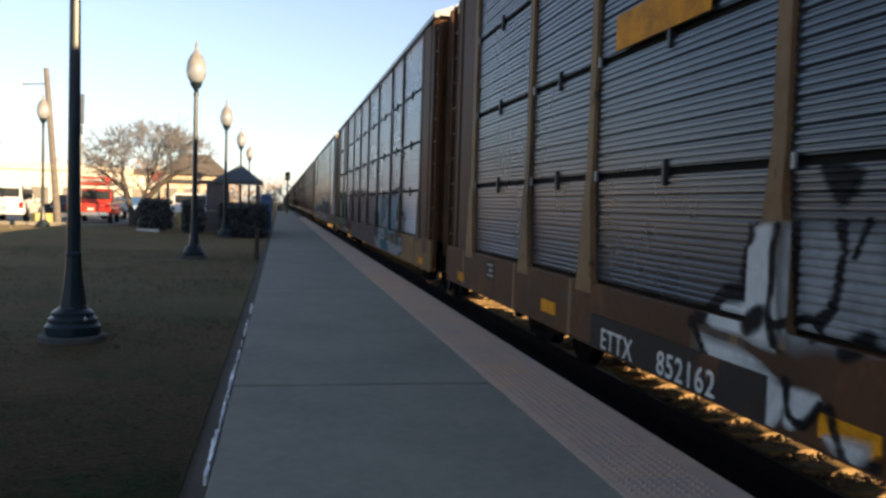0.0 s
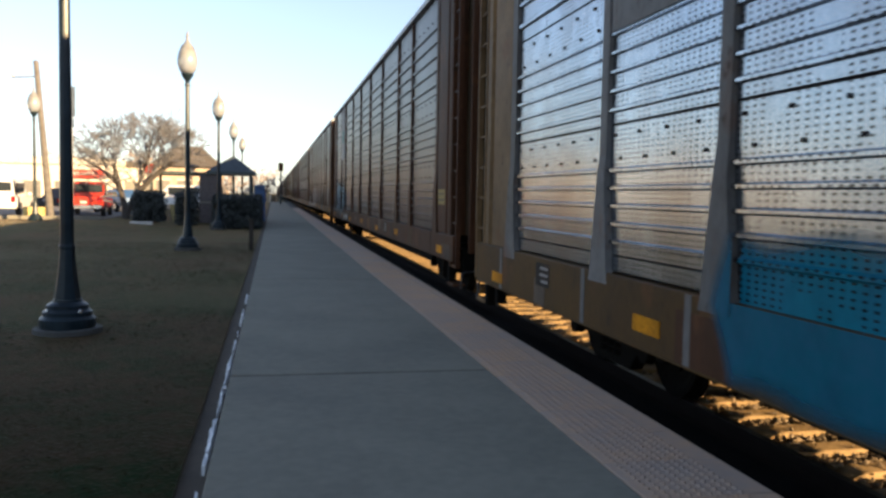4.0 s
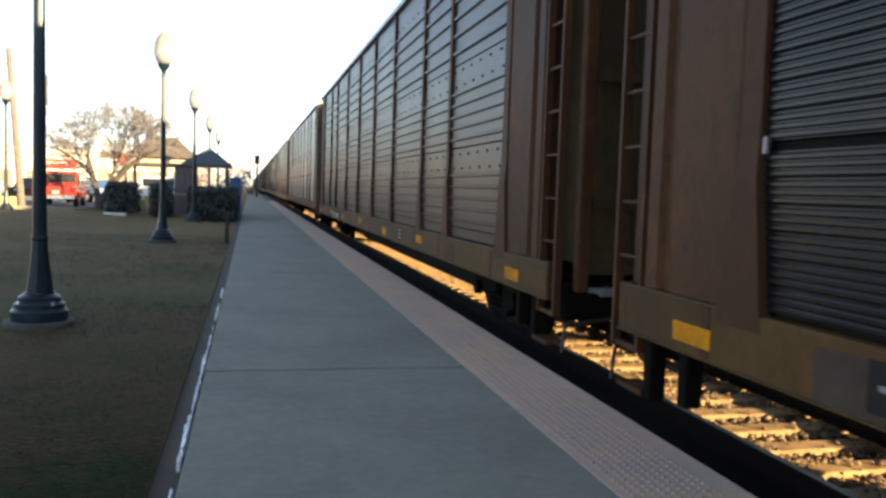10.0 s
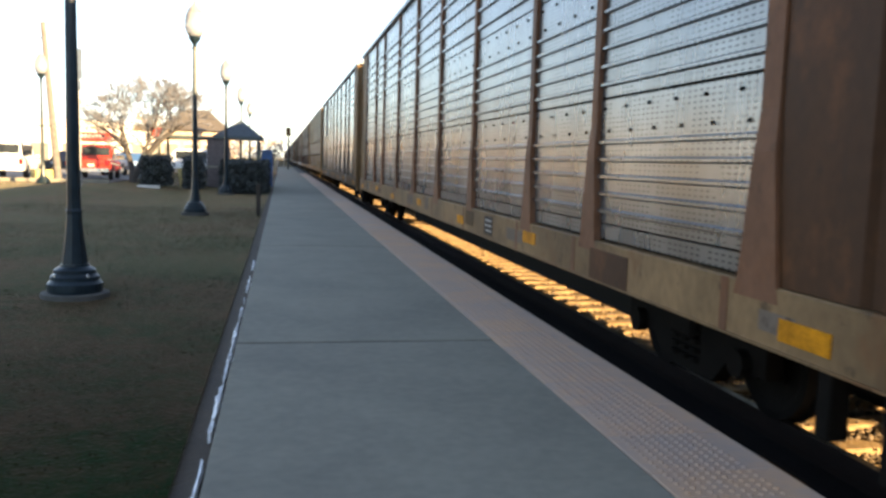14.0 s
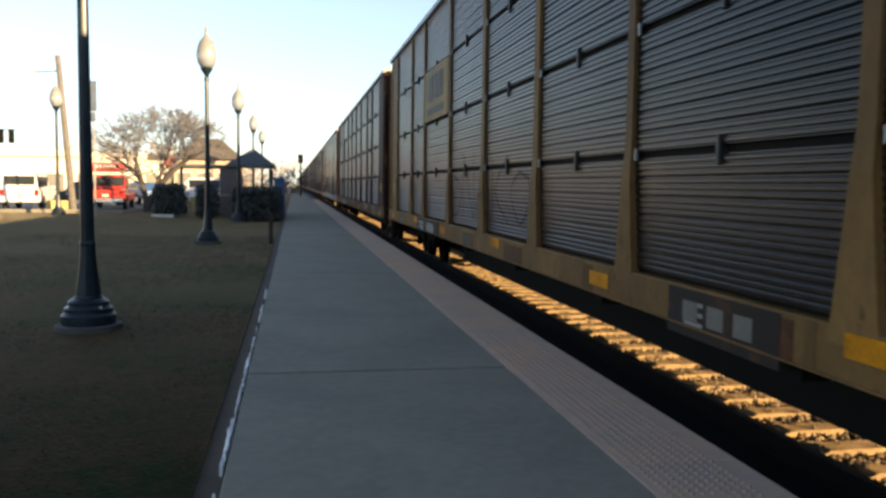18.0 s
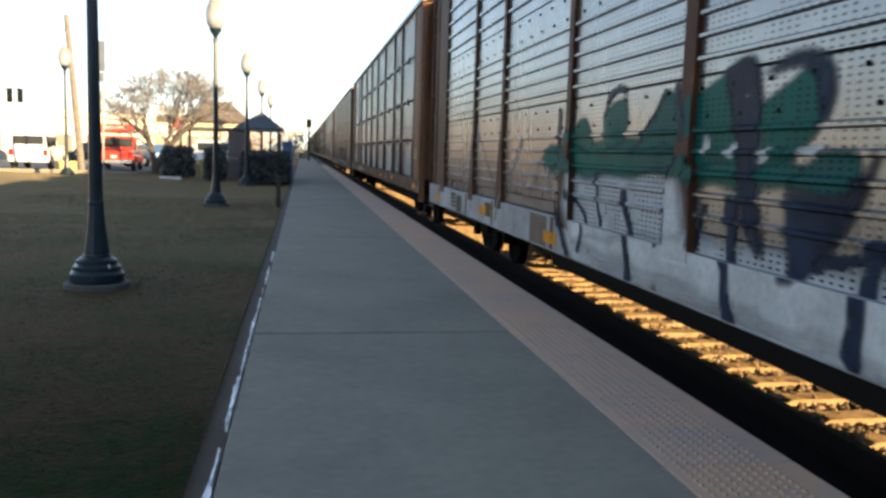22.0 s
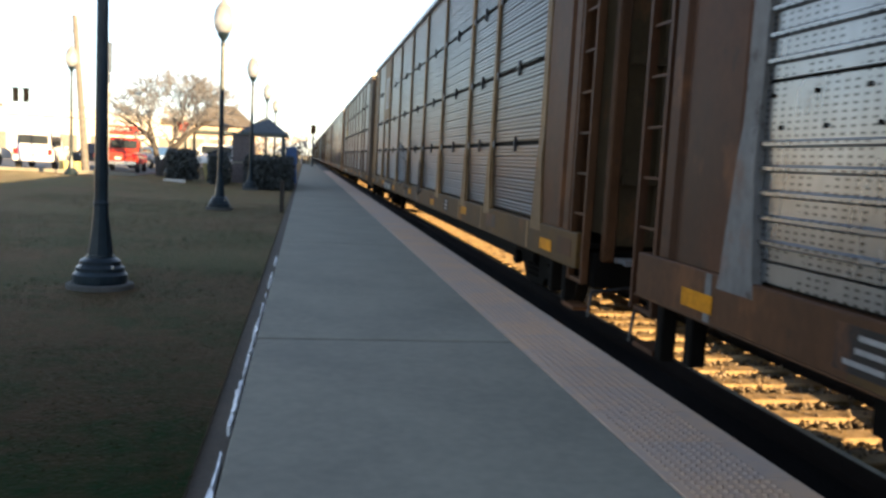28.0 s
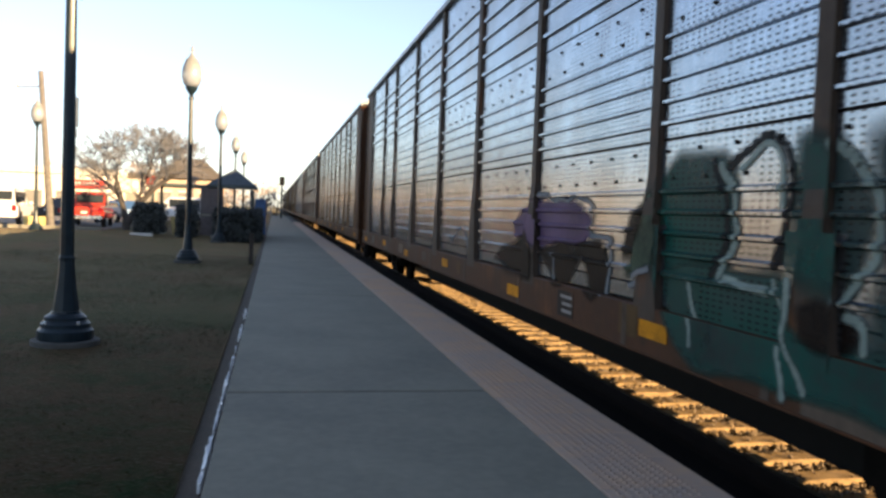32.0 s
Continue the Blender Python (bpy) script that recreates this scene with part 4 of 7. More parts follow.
def hedge(x0, x1, y0, y1, z0, z1, seed):
    r = random.Random(seed)
    hd = thing("hedge", "clipped dark evergreen hedge at the end of the lawn", "hedge", pose((x0 + x1) / 2, (y0 + y1) / 2, z0), group="clipped hedges")
    w, d, h = (x1 - x0) / 2, (y1 - y0) / 2, z1 - z0
    bm = bmesh.new()
    n = int(500 * (w * h + d * h + w * d))
    for _ in range(min(n, 5000)):
        # leaf clumps over the faces of the clipped block
        f = r.random()
        if f < 0.5:
            p = Vector((r.uniform(-w, w), -d + r.gauss(0, 0.05), r.uniform(0.05, h)))
        elif f < 0.75:
            p = Vector((r.uniform(-w, w), r.uniform(-d, d), h + r.gauss(0, 0.05)))
        else:
            p = Vector((r.choice((-w, w)) + r.gauss(0, 0.05), r.uniform(-d, d), r.uniform(0.05, h)))
        s = r.uniform(0.04, 0.10)
        a, b = Vector((r.gauss(0, 1), r.gauss(0, 1), r.gauss(0, 1))).normalized() * s, Vector((r.gauss(0, 1), r.gauss(0, 1), r.gauss(0, 1))).normalized() * s
        bm.faces.new([bm.verts.new(p + a), bm.verts.new(p + b), bm.verts.new(p - a), bm.verts.new(p - b * 0.6)])
    # leaf colour is lifted to carry the lens glare over the hedges
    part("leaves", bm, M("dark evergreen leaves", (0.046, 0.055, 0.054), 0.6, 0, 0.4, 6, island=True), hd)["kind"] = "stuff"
    # near-black core stands for the shade between the leaves
    part("dense_core", bbox(-w + 0.08, w - 0.08, -d + 0.08, d - 0.08, 0, h - 0.08, 0.05), M("hedge shade", (0.008, 0.01, 0.007), 0.95), hd)


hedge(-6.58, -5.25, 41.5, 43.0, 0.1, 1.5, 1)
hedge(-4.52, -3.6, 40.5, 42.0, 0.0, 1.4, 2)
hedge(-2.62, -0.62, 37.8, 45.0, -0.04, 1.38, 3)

# open waiting shelter with brick piers and a hipped roof, a flat canopy beside it
shelter = thing("waiting_shelter", "open station shelter with brick piers, dark hipped roof and flat canopy", "shelter", pose(-2.7, 46.5, 0))
# brick and fascia tones are paled to include lens glare
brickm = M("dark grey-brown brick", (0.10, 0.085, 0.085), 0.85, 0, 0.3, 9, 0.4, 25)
slate = M("dark blue-grey shingles", (0.06, 0.075, 0.09), 0.6, 0, 0.3, 6, 0.3, 20)
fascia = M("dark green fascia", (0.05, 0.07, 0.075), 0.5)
bm = bmesh.new()
e = [bm.verts.new(p) for p in ((-0.75, -1.6, 2.68), (1.72, -1.6, 2.68), (1.72, 2.6, 2.68), (-0.75, 2.6, 2.68))]
t = [bm.verts.new(p) for p in ((0.60, -0.6, 3.55), (0.60, 1.6, 3.55))]
for f in ((e[0], e[1], t[0]), (e[1], e[2], t[1], t[0]), (e[2], e[3], t[1]), (e[3], e[0], t[0], t[1]), (e[3], e[2], e[1], e[0])):
    bm.faces.new(f)
part("roof", bm, slate, shelter)
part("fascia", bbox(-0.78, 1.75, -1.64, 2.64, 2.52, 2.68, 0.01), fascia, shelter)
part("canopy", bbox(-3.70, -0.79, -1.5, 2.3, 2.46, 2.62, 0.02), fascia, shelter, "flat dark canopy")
part("canopy_light_box", bbox(-3.9, -3.3, -1.58, -1.5, 2.5, 2.95, 0.02), M("brick-red enamel", (0.30, 0.05, 0.03), 0.5), shelter, "brick-red plate on the canopy's end")
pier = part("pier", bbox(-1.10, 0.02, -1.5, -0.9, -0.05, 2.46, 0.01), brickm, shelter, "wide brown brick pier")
part("pier_cap", bbox(-1.14, 0.06, -1.54, -0.86, 1.0, 1.07), concrete, pier)
for x, y in ((1.5, -1.4), (1.5, 2.3), (-3.5, -1.3), (-3.5, 2.1), (-1.3, 2.1)):
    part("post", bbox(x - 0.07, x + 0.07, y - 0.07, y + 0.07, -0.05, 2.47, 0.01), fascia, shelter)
part("bench_seat", bbox(-0.3, 1.0, 1.5, 1.95, 0.42, 0.48), M("bench timber", (0.12, 0.08, 0.05), 0.8), shelter)
part("bench_leg", bbox(0.3, 0.4, 1.55, 1.9, -0.02, 0.42), fascia, shelter)
bb = thing("recycling_bin", "blue plastic bin beside the shelter", "bin", pose(-0.75, 47.0, 0))
part("bin_body", bbox(-0.3, 0.3, -0.3, 0.3, 0, 1.9, 0.04), M("faded blue plastic", (0.05, 0.12, 0.28), 0.5), bb)
part("bin_lid", bbox(-0.32, 0.32, -0.32, 0.32, 1.9, 2.0, 0.03), M("faded blue plastic", (0.05, 0.12, 0.28), 0.5), bb)


def building(name, label, x0, x1, y0, y1, z1, wall, trim, windows, z0=LOT, gable=None, sign=None):
    b = thing(name, label, "building", pose(0, 0, 0))
    part("wall", bbox(x0, x1, y0, y1, z0 - 0.6, z1), wall, b)
    if gable:
        bm = bmesh.new()
        my, zt = (y0 + y1) / 2, gable
        v = [bm.verts.new(p) for p in ((x0 - 0.4, y0 - 0.4, z1 - 0.1), (x1 + 0.4, y0 - 0.4, z1 - 0.1), (x1 + 0.4, y1 + 0.4, z1 - 0.1), (x0 - 0.4, y1 + 0.4, z1 - 0.1), (x0 + 1.6, my, zt), (x1 - 1.6, my, zt))]
        for f in ((0, 1, 5, 4), (1, 2, 5), (2, 3, 4, 5), (3, 0, 4), (3, 2, 1, 0)):
            bm.faces.new([v[i] for i in f])
        part("roof", bm, trim, b)
    else:
        part("parapet", bbox(x0 - 0.15, x1 + 0.15, y0 - 0.25, y1 + 0.15, z1 - 0.55, z1 + 0.12, 0.03), trim, b)
    for a, c, lo, hi in windows:
        w = part("window", bbox(a, c, y0 - 0.05, y0 + 0.1, z0 + lo, z0 + hi), M("dim shop glass", (0.20, 0.19, 0.17), 0.12), b)
        part("window_frame", bbox(a - 0.08, c + 0.08, y0 - 0.08, y0 - 0.052, z0 + hi, z0 + hi + 0.12), M("pale frame", (0.6, 0.58, 0.52), 0.6), w)
        part("window_sill", bbox(a - 0.08, c + 0.08, y0 - 0.10, y0 - 0.052, z0 + lo - 0.10, z0 + lo), M("pale frame", (0.6, 0.58, 0.52), 0.6), w)
    if sign:
        a, c, lo, hi, col = sign
        sg = part("shop_sign", bbox(a, c, y0 - 0.45, y0 - 0.27, lo, hi, 0.02), M("red shop sign", col, 0.5), b, "red shop sign")
        n = 7
        for i in range(n):
            q = a + 0.5 + i * (c - a - 1.0) / n
            part("sign_bar", bbox(q, q + (c - a - 1) / n * 0.65, y0 - 0.475, y0 - 0.452, lo + (hi - lo) * 0.3, hi - (hi - lo) * 0.3), white_paint, sg)
    return b


cream = M("cream stucco", (0.66, 0.60, 0.52), 0.85, 0, 0.12, 1.5)
tanroof = M("tan shingles", (0.12, 0.10, 0.075), 0.85, 0, 0.25, 5, 0.3, 15)
building("shop_row", "low cream shop row with a red sign across the parking lot", -42, -16.0, 88, 102, 4.6, cream, M("pale parapet", (0.62, 0.57, 0.48), 0.8), [(-41 + i * 3.3, -39 + i * 3.3, 0.5, 2.2) for i in range(7)], sign=(-19.9, -16.5, 2.75, 3.55, (0.42, 0.045, 0.02)))
building("house", "tan-roofed low building behind the station shelter", -9.6, -4.6, 70, 80, 3.7, M("sunlit tan brick", (0.46, 0.36, 0.27), 0.85, 0, 0.2, 3), tanroof, [(-9.2 + i * 1.6, -8.2 + i * 1.6, 0.9, 2.3) for i in range(3)], gable=5.5)
building("far_shop", "pale flat-roofed building beyond the lot", -16.5, -10.5, 96, 106, 4.6, cream, tanroof, [(-16 + i * 1.9, -14.8 + i * 1.9, 0.5, 2.4) for i in range(3)])
building("roadside_building", "long low pale building at the far side of the road", -95, -47, 120, 140, 7.0, cream, tanroof, [(-93 + i * 5, -90.5 + i * 5, 0.6, 2.8) for i in range(9)])

structure("parking_lot", bbox(-60, -8.2, 42.0, 86, LOT - 0.2, LOT + 0.02), asphalt, "sunlit asphalt parking lot beyond the lawn", "parking lot")
structure("kerb", bbox(-60, -8.05, 41.8, 42.0, LOT - 0.2, LOT + 0.16, 0.02), concrete, "pale concrete kerb of the parking lot", "kerb")


def utility_pole(x, y, z, h, lean, label):
    p = thing("utility_pole", label, "utility pole", pose(x, y, z, 0, lean, 0))
    wood = M("grey weathered pole", (0.13, 0.12, 0.11), 0.9, 0, 0.3, 5)
    part("shaft", lathe([(0.17, -0.3), (0.17, 0.1), (0.12, h)], 10), wood, p)
    part("arm_bracket", bbox(-1.1, -0.1, -0.03, 0.03, h - 0.75, h - 0.69), wood, p)
    part("insulator", lathe([(0.07, h - 0.68), (0.09, h - 0.60), (0.05, h - 0.5)], 8, cx=-1.05), M("pale insulator", (0.5, 0.5, 0.5), 0.4), p)
    return p


utility_pole(-10.32, 42.0, LOT - 0.1, 7.5, -4.3, "weathered timber utility pole leaning slightly beside the lot")
pl = thing("planter_block", "faded yellow concrete block at the lot's edge", "concrete block", pose(-11.65, 44.3, LOT + 0.02))
part("block", bbox(-0.45, 0.45, -0.3, 0.3, 0, 0.5, 0.03), M("yellow-painted concrete", (0.52, 0.42, 0.16), 0.85), pl)
part("block_foot", bbox(-0.5, 0.5, -0.34, 0.34, -0.05, 0.04, 0.01), concrete, pl)

slab_ = thing("stone_slab", "pale flat stone slab on the lawn by a hedge", "stone slab", pose(-6.05, 40.6, 0.10))
part("slab_block", bbox(-0.5, 0.5, -0.16, 0.16, -0.1, 0.05, 0.015), M("pale limestone", (0.55, 0.53, 0.48), 0.8, 0, 0.15, 4), slab_)
fold = thing("folding_sign", "yellow folding floor sign between the hedges", "folding sign", pose(-4.8, 43.4, 0.03))
for s in (-1, 1):
    part("leaf", bbox(-0.18, 0.18, -0.015, 0.015, 0, 0.92, 0.006), M("yellow plastic", (0.42, 0.33, 0.12), 0.5), fold, at=pose(s * 0.0, s * 0.24, 0, s * 13, 0, 60))


tyre_mat = M("black tyre", (0.02, 0.02, 0.02), 0.85)
glass_mat = M("dark car glass", (0.02, 0.025, 0.03), 0.1)
red_lens = M("red tail lamp", (0.35, 0.01, 0.01), 0.25)


def vehicle(x, y, turn, col, kind, label):
    """A parked vehicle: its own -y end is the tail."""
    v = thing("parked_car", label, "pickup" if kind == "pickup" else "car", pose(x, y, LOT + 0.02, 0, 0, turn), group="parked vehicles")
    m = M("car paint " + kind + str(col), col, 0.3, 0.1, 0.06)
    tall = {"suv": 1.85, "pickup": 1.85, "sedan": 1.45}[kind]
    belt = 1.05 if kind != "sedan" else 0.9
    side = [(-2.35, 0.42), (-2.38, 0.75), (-2.35, belt), (2.1, belt - 0.08), (2.38, belt - 0.25), (2.4, 0.45)]
    bm = extrude_profile([(a, b) for a, b in side], -0.93, 0.93)
    for w in bm.verts:
        w.co = Vector((w.co.y, w.co.x, w.co.z))
    bmesh.ops.recalc_face_normals(bm, faces=bm.faces[:])
    bmesh.ops.bevel(bm, geom=bm.edges[:], offset=0.06, segments=2, affect="EDGES")
    body = part("body", bm, m, v, smooth=False)
    cab = {"suv": [(-2.3, belt - 0.02), (-2.15, tall), (0.35, tall), (1.1, belt - 0.02)], "pickup": [(-0.35, belt - 0.02), (-0.25, tall), (0.75, tall), (1.4, belt - 0.02)], "sedan": [(-1.75, belt - 0.02), (-1.0, tall), (0.35, tall), (1.2, belt - 0.02)]}[kind]
    bm = extrude_profile(cab, -0.80, 0.80)
    for w in bm.verts:
        k = 1 - 0.12 * (w.co.z - belt) / (tall - belt)
        w.co = Vector((w.co.y * k, w.co.x, w.co.z))
    bmesh.ops.recalc_face_normals(bm, faces=bm.faces[:])
    cb = part("cabin", bm, m, v)
    y0, y1 = cab[0][0], cab[-1][0]
    part("rear_window", bbox(-0.68, 0.68, cab[1][0] - 0.13, cab[1][0] - 0.05, belt + 0.22, tall - 0.14, 0.01), glass_mat, cb)
    for s in (-1, 1):
        part("side_window", bbox(min(s * 0.775, s * 0.80), max(s * 0.775, s * 0.80), y0 + 0.35, y1 - 0.75, belt + 0.08, tall - 0.16, 0.01), glass_mat, cb)
        part("tail_lamp", bbox(s * 0.78 - 0.1, s * 0.78 + 0.1, -2.405, -2.35, belt - 0.32, belt - 0.02, 0.01), red_lens, body)
        part("mirror", bbox(s * 0.98 - 0.08, s * 0.98 + 0.08, 0.7, 0.8, belt, belt + 0.16, 0.02), m, body)
    part("bumper", bbox(-0.88, 0.88, -2.46, -2.36, 0.42, 0.62, 0.02), chrome if kind == "pickup" else m, v)
    part("plate_holder", bbox(-0.16, 0.16, -2.475, -2.462, 0.70, 0.82), white_paint, body)
    if kind == "pickup":
        part("cargo_bed", bbox(-0.78, 0.78, -2.25, -0.5, belt - 0.02, belt + 0.01), black_mat, v)
    for sx in (-0.84, 0.84):
        for sy in (-1.45, 1.45):
            wb = lathe([(0.2, -0.11), (0.36, -0.10), (0.38, 0), (0.36, 0.10), (0.2, 0.11)], 18)
            for w in wb.verts:
                w.co = Vector((w.co.z, w.co.x, w.co.y))
            wh = part("wheel", wb, tyre_mat, v, at=pose(sx, sy, 0.38))
            rb = lathe([(0.19, -0.115), (0.21, 0.0), (0.19, 0.115)], 12)
            for w in rb.verts:
                w.co = Vector((w.co.z, w.co.x, w.co.y))
            part("rim", rb, chrome, wh)
    return v


vehicle(-13.45, 46.1, 5, (0.72, 0.72, 0.71), "suv", "white SUV parked tail-on in the sunlit lot")
vehicle(-16.95, 44.3, -35, (0.40, 0.42, 0.45), "suv", "silver-grey SUV parked in the sunlit lot")
vehicle(-9.75, 47.8, 4, (0.42, 0.035, 0.015), "pickup", "bright red pickup truck parked tail-on in the sun")
vehicle(-12.0, 53.5, -20, (0.03, 0.03, 0.035), "sedan", "black car parked behind the utility pole")
vehicle(-9.9, 58.0, 30, (0.05, 0.11, 0.24), "sedan", "blue car parked past the red pickup")
vehicle(-7.0, 64.0, 75, (0.75, 0.75, 0.74), "suv", "white van parked behind the hedges")


def traffic_signal(x, y):
    s = thing("traffic_signal", "dark traffic signal heads hung over the road", "traffic signal", pose(x, y, LOT - 1.4))
    part("pole", lathe([(0.14, 0.8), (0.11, 8.2)], 10), lamp_mat, s)
    part("mast_arm", bbox(-0.05, 3.6, -0.05, 0.05, 7.5, 7.6), lamp_mat, s)
    for q in (2.3, 3.2):
        hd = part("signal_head", bbox(q - 0.22, q + 0.22, -0.15, 0.15, 6.3, 7.5, 0.03), black_mat, s)
        for k in range(3):
            part("lens", bbox(q - 0.12, q + 0.12, -0.19, -0.152, 6.42 + k * 0.36, 6.66 + k * 0.36, 0.02), dark_in, hd)


traffic_signal(-28.6, 82.0)
# signal mast beside the line and far trees
sm_ = thing("railway_signal", "slim railway signal mast at the platform's far end", "railway signal", pose(1.0, 118, 0))
part("mast", lathe([(0.12, -0.3), (0.10, 5.2)], 10), lamp_mat, sm_)
part("signal_target", bbox(-0.35, 0.35, -0.1, 0.1, 4.6, 5.8, 0.1), black_mat, sm_)


def far_trees(x0, x1, y, zt, seed, label):
    r = random.Random(seed)
    ft = thing("far_trees", label, "trees", pose(0, y, 0), kind="stuff")
    bm = bmesh.new()
    n = int((x1 - x0) / 1.2)
    for i in range(n):
        cx = x0 + (x1 - x0) * i / n + r.uniform(-1, 1)
        h = zt * r.uniform(0.55, 1.0)
        tube(bm, (cx, r.uniform(-4, 4), -0.5), (cx + r.uniform(-0.4, 0.4), 0, h * 0.5), 0.18, 0.1, 4)
        for _ in range(26):
            p = Vector((cx + r.gauss(0, 1.3), r.gauss(0, 2), h * r.uniform(0.35, 1.0)))
            d = Vector((r.gauss(0, 0.6), r.gauss(0, 0.4), r.uniform(0.3, 1.2)))
            tube(bm, p, p + d, 0.07, 0.02, 3)
            s = 0.28
            bm.faces.new([bm.verts.new(p + Vector((r.gauss(0, s), r.gauss(0, s), r.gauss(0, s)))) for _ in range(4)])
    # wood colour is paled to stand for distance haze
    part("bare_woods", bm, M("hazy bare woods", (0.34, 0.28, 0.24), 0.95, 0, 0.3, 1), ft)["kind"] = "stuff"


far_trees(-70, -8, 150, 8, 1, "distant bare trees behind the shops")
far_trees(-12, 1.5, 150, 6, 2, "distant bare trees past the platform's end")
far_trees(-140, -60, 190, 12, 3, "distant bare tree line behind the road")
far_trees(9, 60, 170, 9, 5, "distant bare trees beyond the track")

# ---- what is painted on the rail cars: numbers, placards, reflectors and spray paint ----
BY = {i: c for i, c in CARS}
GLYPH = {
    "A": [[(0, 0), (0.5, 1), (1, 0)], [(0.2, 0.38), (0.8, 0.38)]],
    "B": [[(0, 0), (0, 1), (0.7, 1), (0.9, 0.78), (0.6, 0.55), (0.1, 0.52)], [(0.55, 0.54), (1, 0.35), (0.85, 0.05), (0, 0)]],
    "D": [[(0, 0), (0, 1), (0.6, 1), (1, 0.6), (0.9, 0.2), (0.5, 0), (0, 0)]],
    "G": [[(1, 0.85), (0.5, 1), (0, 0.6), (0.2, 0.05), (0.8, 0), (1, 0.4), (0.55, 0.4)]],
    "H": [[(0, 0), (0.05, 1)], [(0.95, 1), (1, 0)], [(0, 0.5), (1, 0.5)]],
    "I": [[(0.5, 0), (0.5, 1)]],
    "J": [[(0.9, 1), (0.9, 0.2), (0.5, 0), (0.1, 0.25)]],
    "K": [[(0, 0), (0, 1)], [(1, 1), (0.1, 0.45), (1, 0)]],
    "L": [[(0, 1), (0, 0), (0.9, 0)]],
    "M": [[(0, 0), (0.1, 1), (0.5, 0.4), (0.9, 1), (1, 0)]],
    "N": [[(0, 0), (0.05, 1), (0.95, 0), (1, 1)]],
    "O": [[(0.5, 1), (0.05, 0.75), (0.05, 0.25), (0.5, 0), (0.95, 0.25), (0.95, 0.75), (0.5, 1)]],
    "P": [[(0, 0), (0, 1), (0.75, 1), (0.95, 0.75), (0.7, 0.5), (0.05, 0.5)]],
    "R": [[(0, 0), (0, 1), (0.75, 1), (0.95, 0.75), (0.7, 0.52), (0.1, 0.5)], [(0.5, 0.5), (1, 0)]],
    "S": [[(0.95, 0.9), (0.5, 1), (0.05, 0.8), (0.25, 0.55), (0.8, 0.42), (0.95, 0.15), (0.5, 0), (0, 0.12)]],
    "T": [[(0, 1), (1, 1)], [(0.5, 1), (0.45, 0)]],
    "U": [[(0, 1), (0.05, 0.2), (0.5, 0), (0.95, 0.2), (1, 1)]],
    "V": [[(0, 1), (0.5, 0), (1, 1)]],
    "W": [[(0, 1), (0.2, 0), (0.5, 0.65), (0.8, 0), (1, 1)]],
    "Z": [[(0, 1), (1, 1), (0, 0), (1, 0)]],
}


def curve_through(pts, k=4):
    """A soft line through the points."""
    if len(pts) < 3:
        return pts
    out = []
    for i in range(len(pts) - 1):
        p0, p1, p2, p3 = pts[max(0, i - 1)], pts[i], pts[i + 1], pts[min(len(pts) - 1, i + 2)]
        for j in range(k):
            t = j / k
            out.append(tuple(0.5 * (2 * b + (c - a) * t + (2 * a - 5 * b + 4 * c - d) * t * t + (3 * b - a - 3 * c + d) * t ** 3) for a, b, c, d in zip(p0, p1, p2, p3)))
    out.append(pts[-1])
    return out


def stroke_quads(pts, w, taper=0.0):
    quads = []
    n = len(pts)
    for i in range(n - 1):
        (a, b), (c, d) = pts[i], pts[i + 1]
        ln = math.hypot(c - a, d - b) or 1e-6
        ux, uy = (c - a) / ln, (d - b) / ln
        e = w * 0.35
        a, b, c, d = a - ux * e, b - uy * e, c + ux * e, d + uy * e
        h = w / 2
        quads.append([(a - uy * h, b + ux * h), (a + uy * h, b - ux * h), (c + uy * h, d - ux * h), (c - uy * h, d + ux * h)])
    return quads


def profile_at(kind):
    """The z breaks of a car's side, and its depth at each height."""
    rows = SLOTS if kind == "L" else PROWS
    line = []
    for z0, z1 in zip(rows, rows[1:]):
        line += louver_profile(z0 + 0.03, z1 - 0.03) if kind == "L" else ribbed_profile(z0 + 0.012, z1 - 0.012)
    return [z for _, z in line], [d for d, _ in line]


PROFILE = {k: profile_at(k) for k in "LP"}


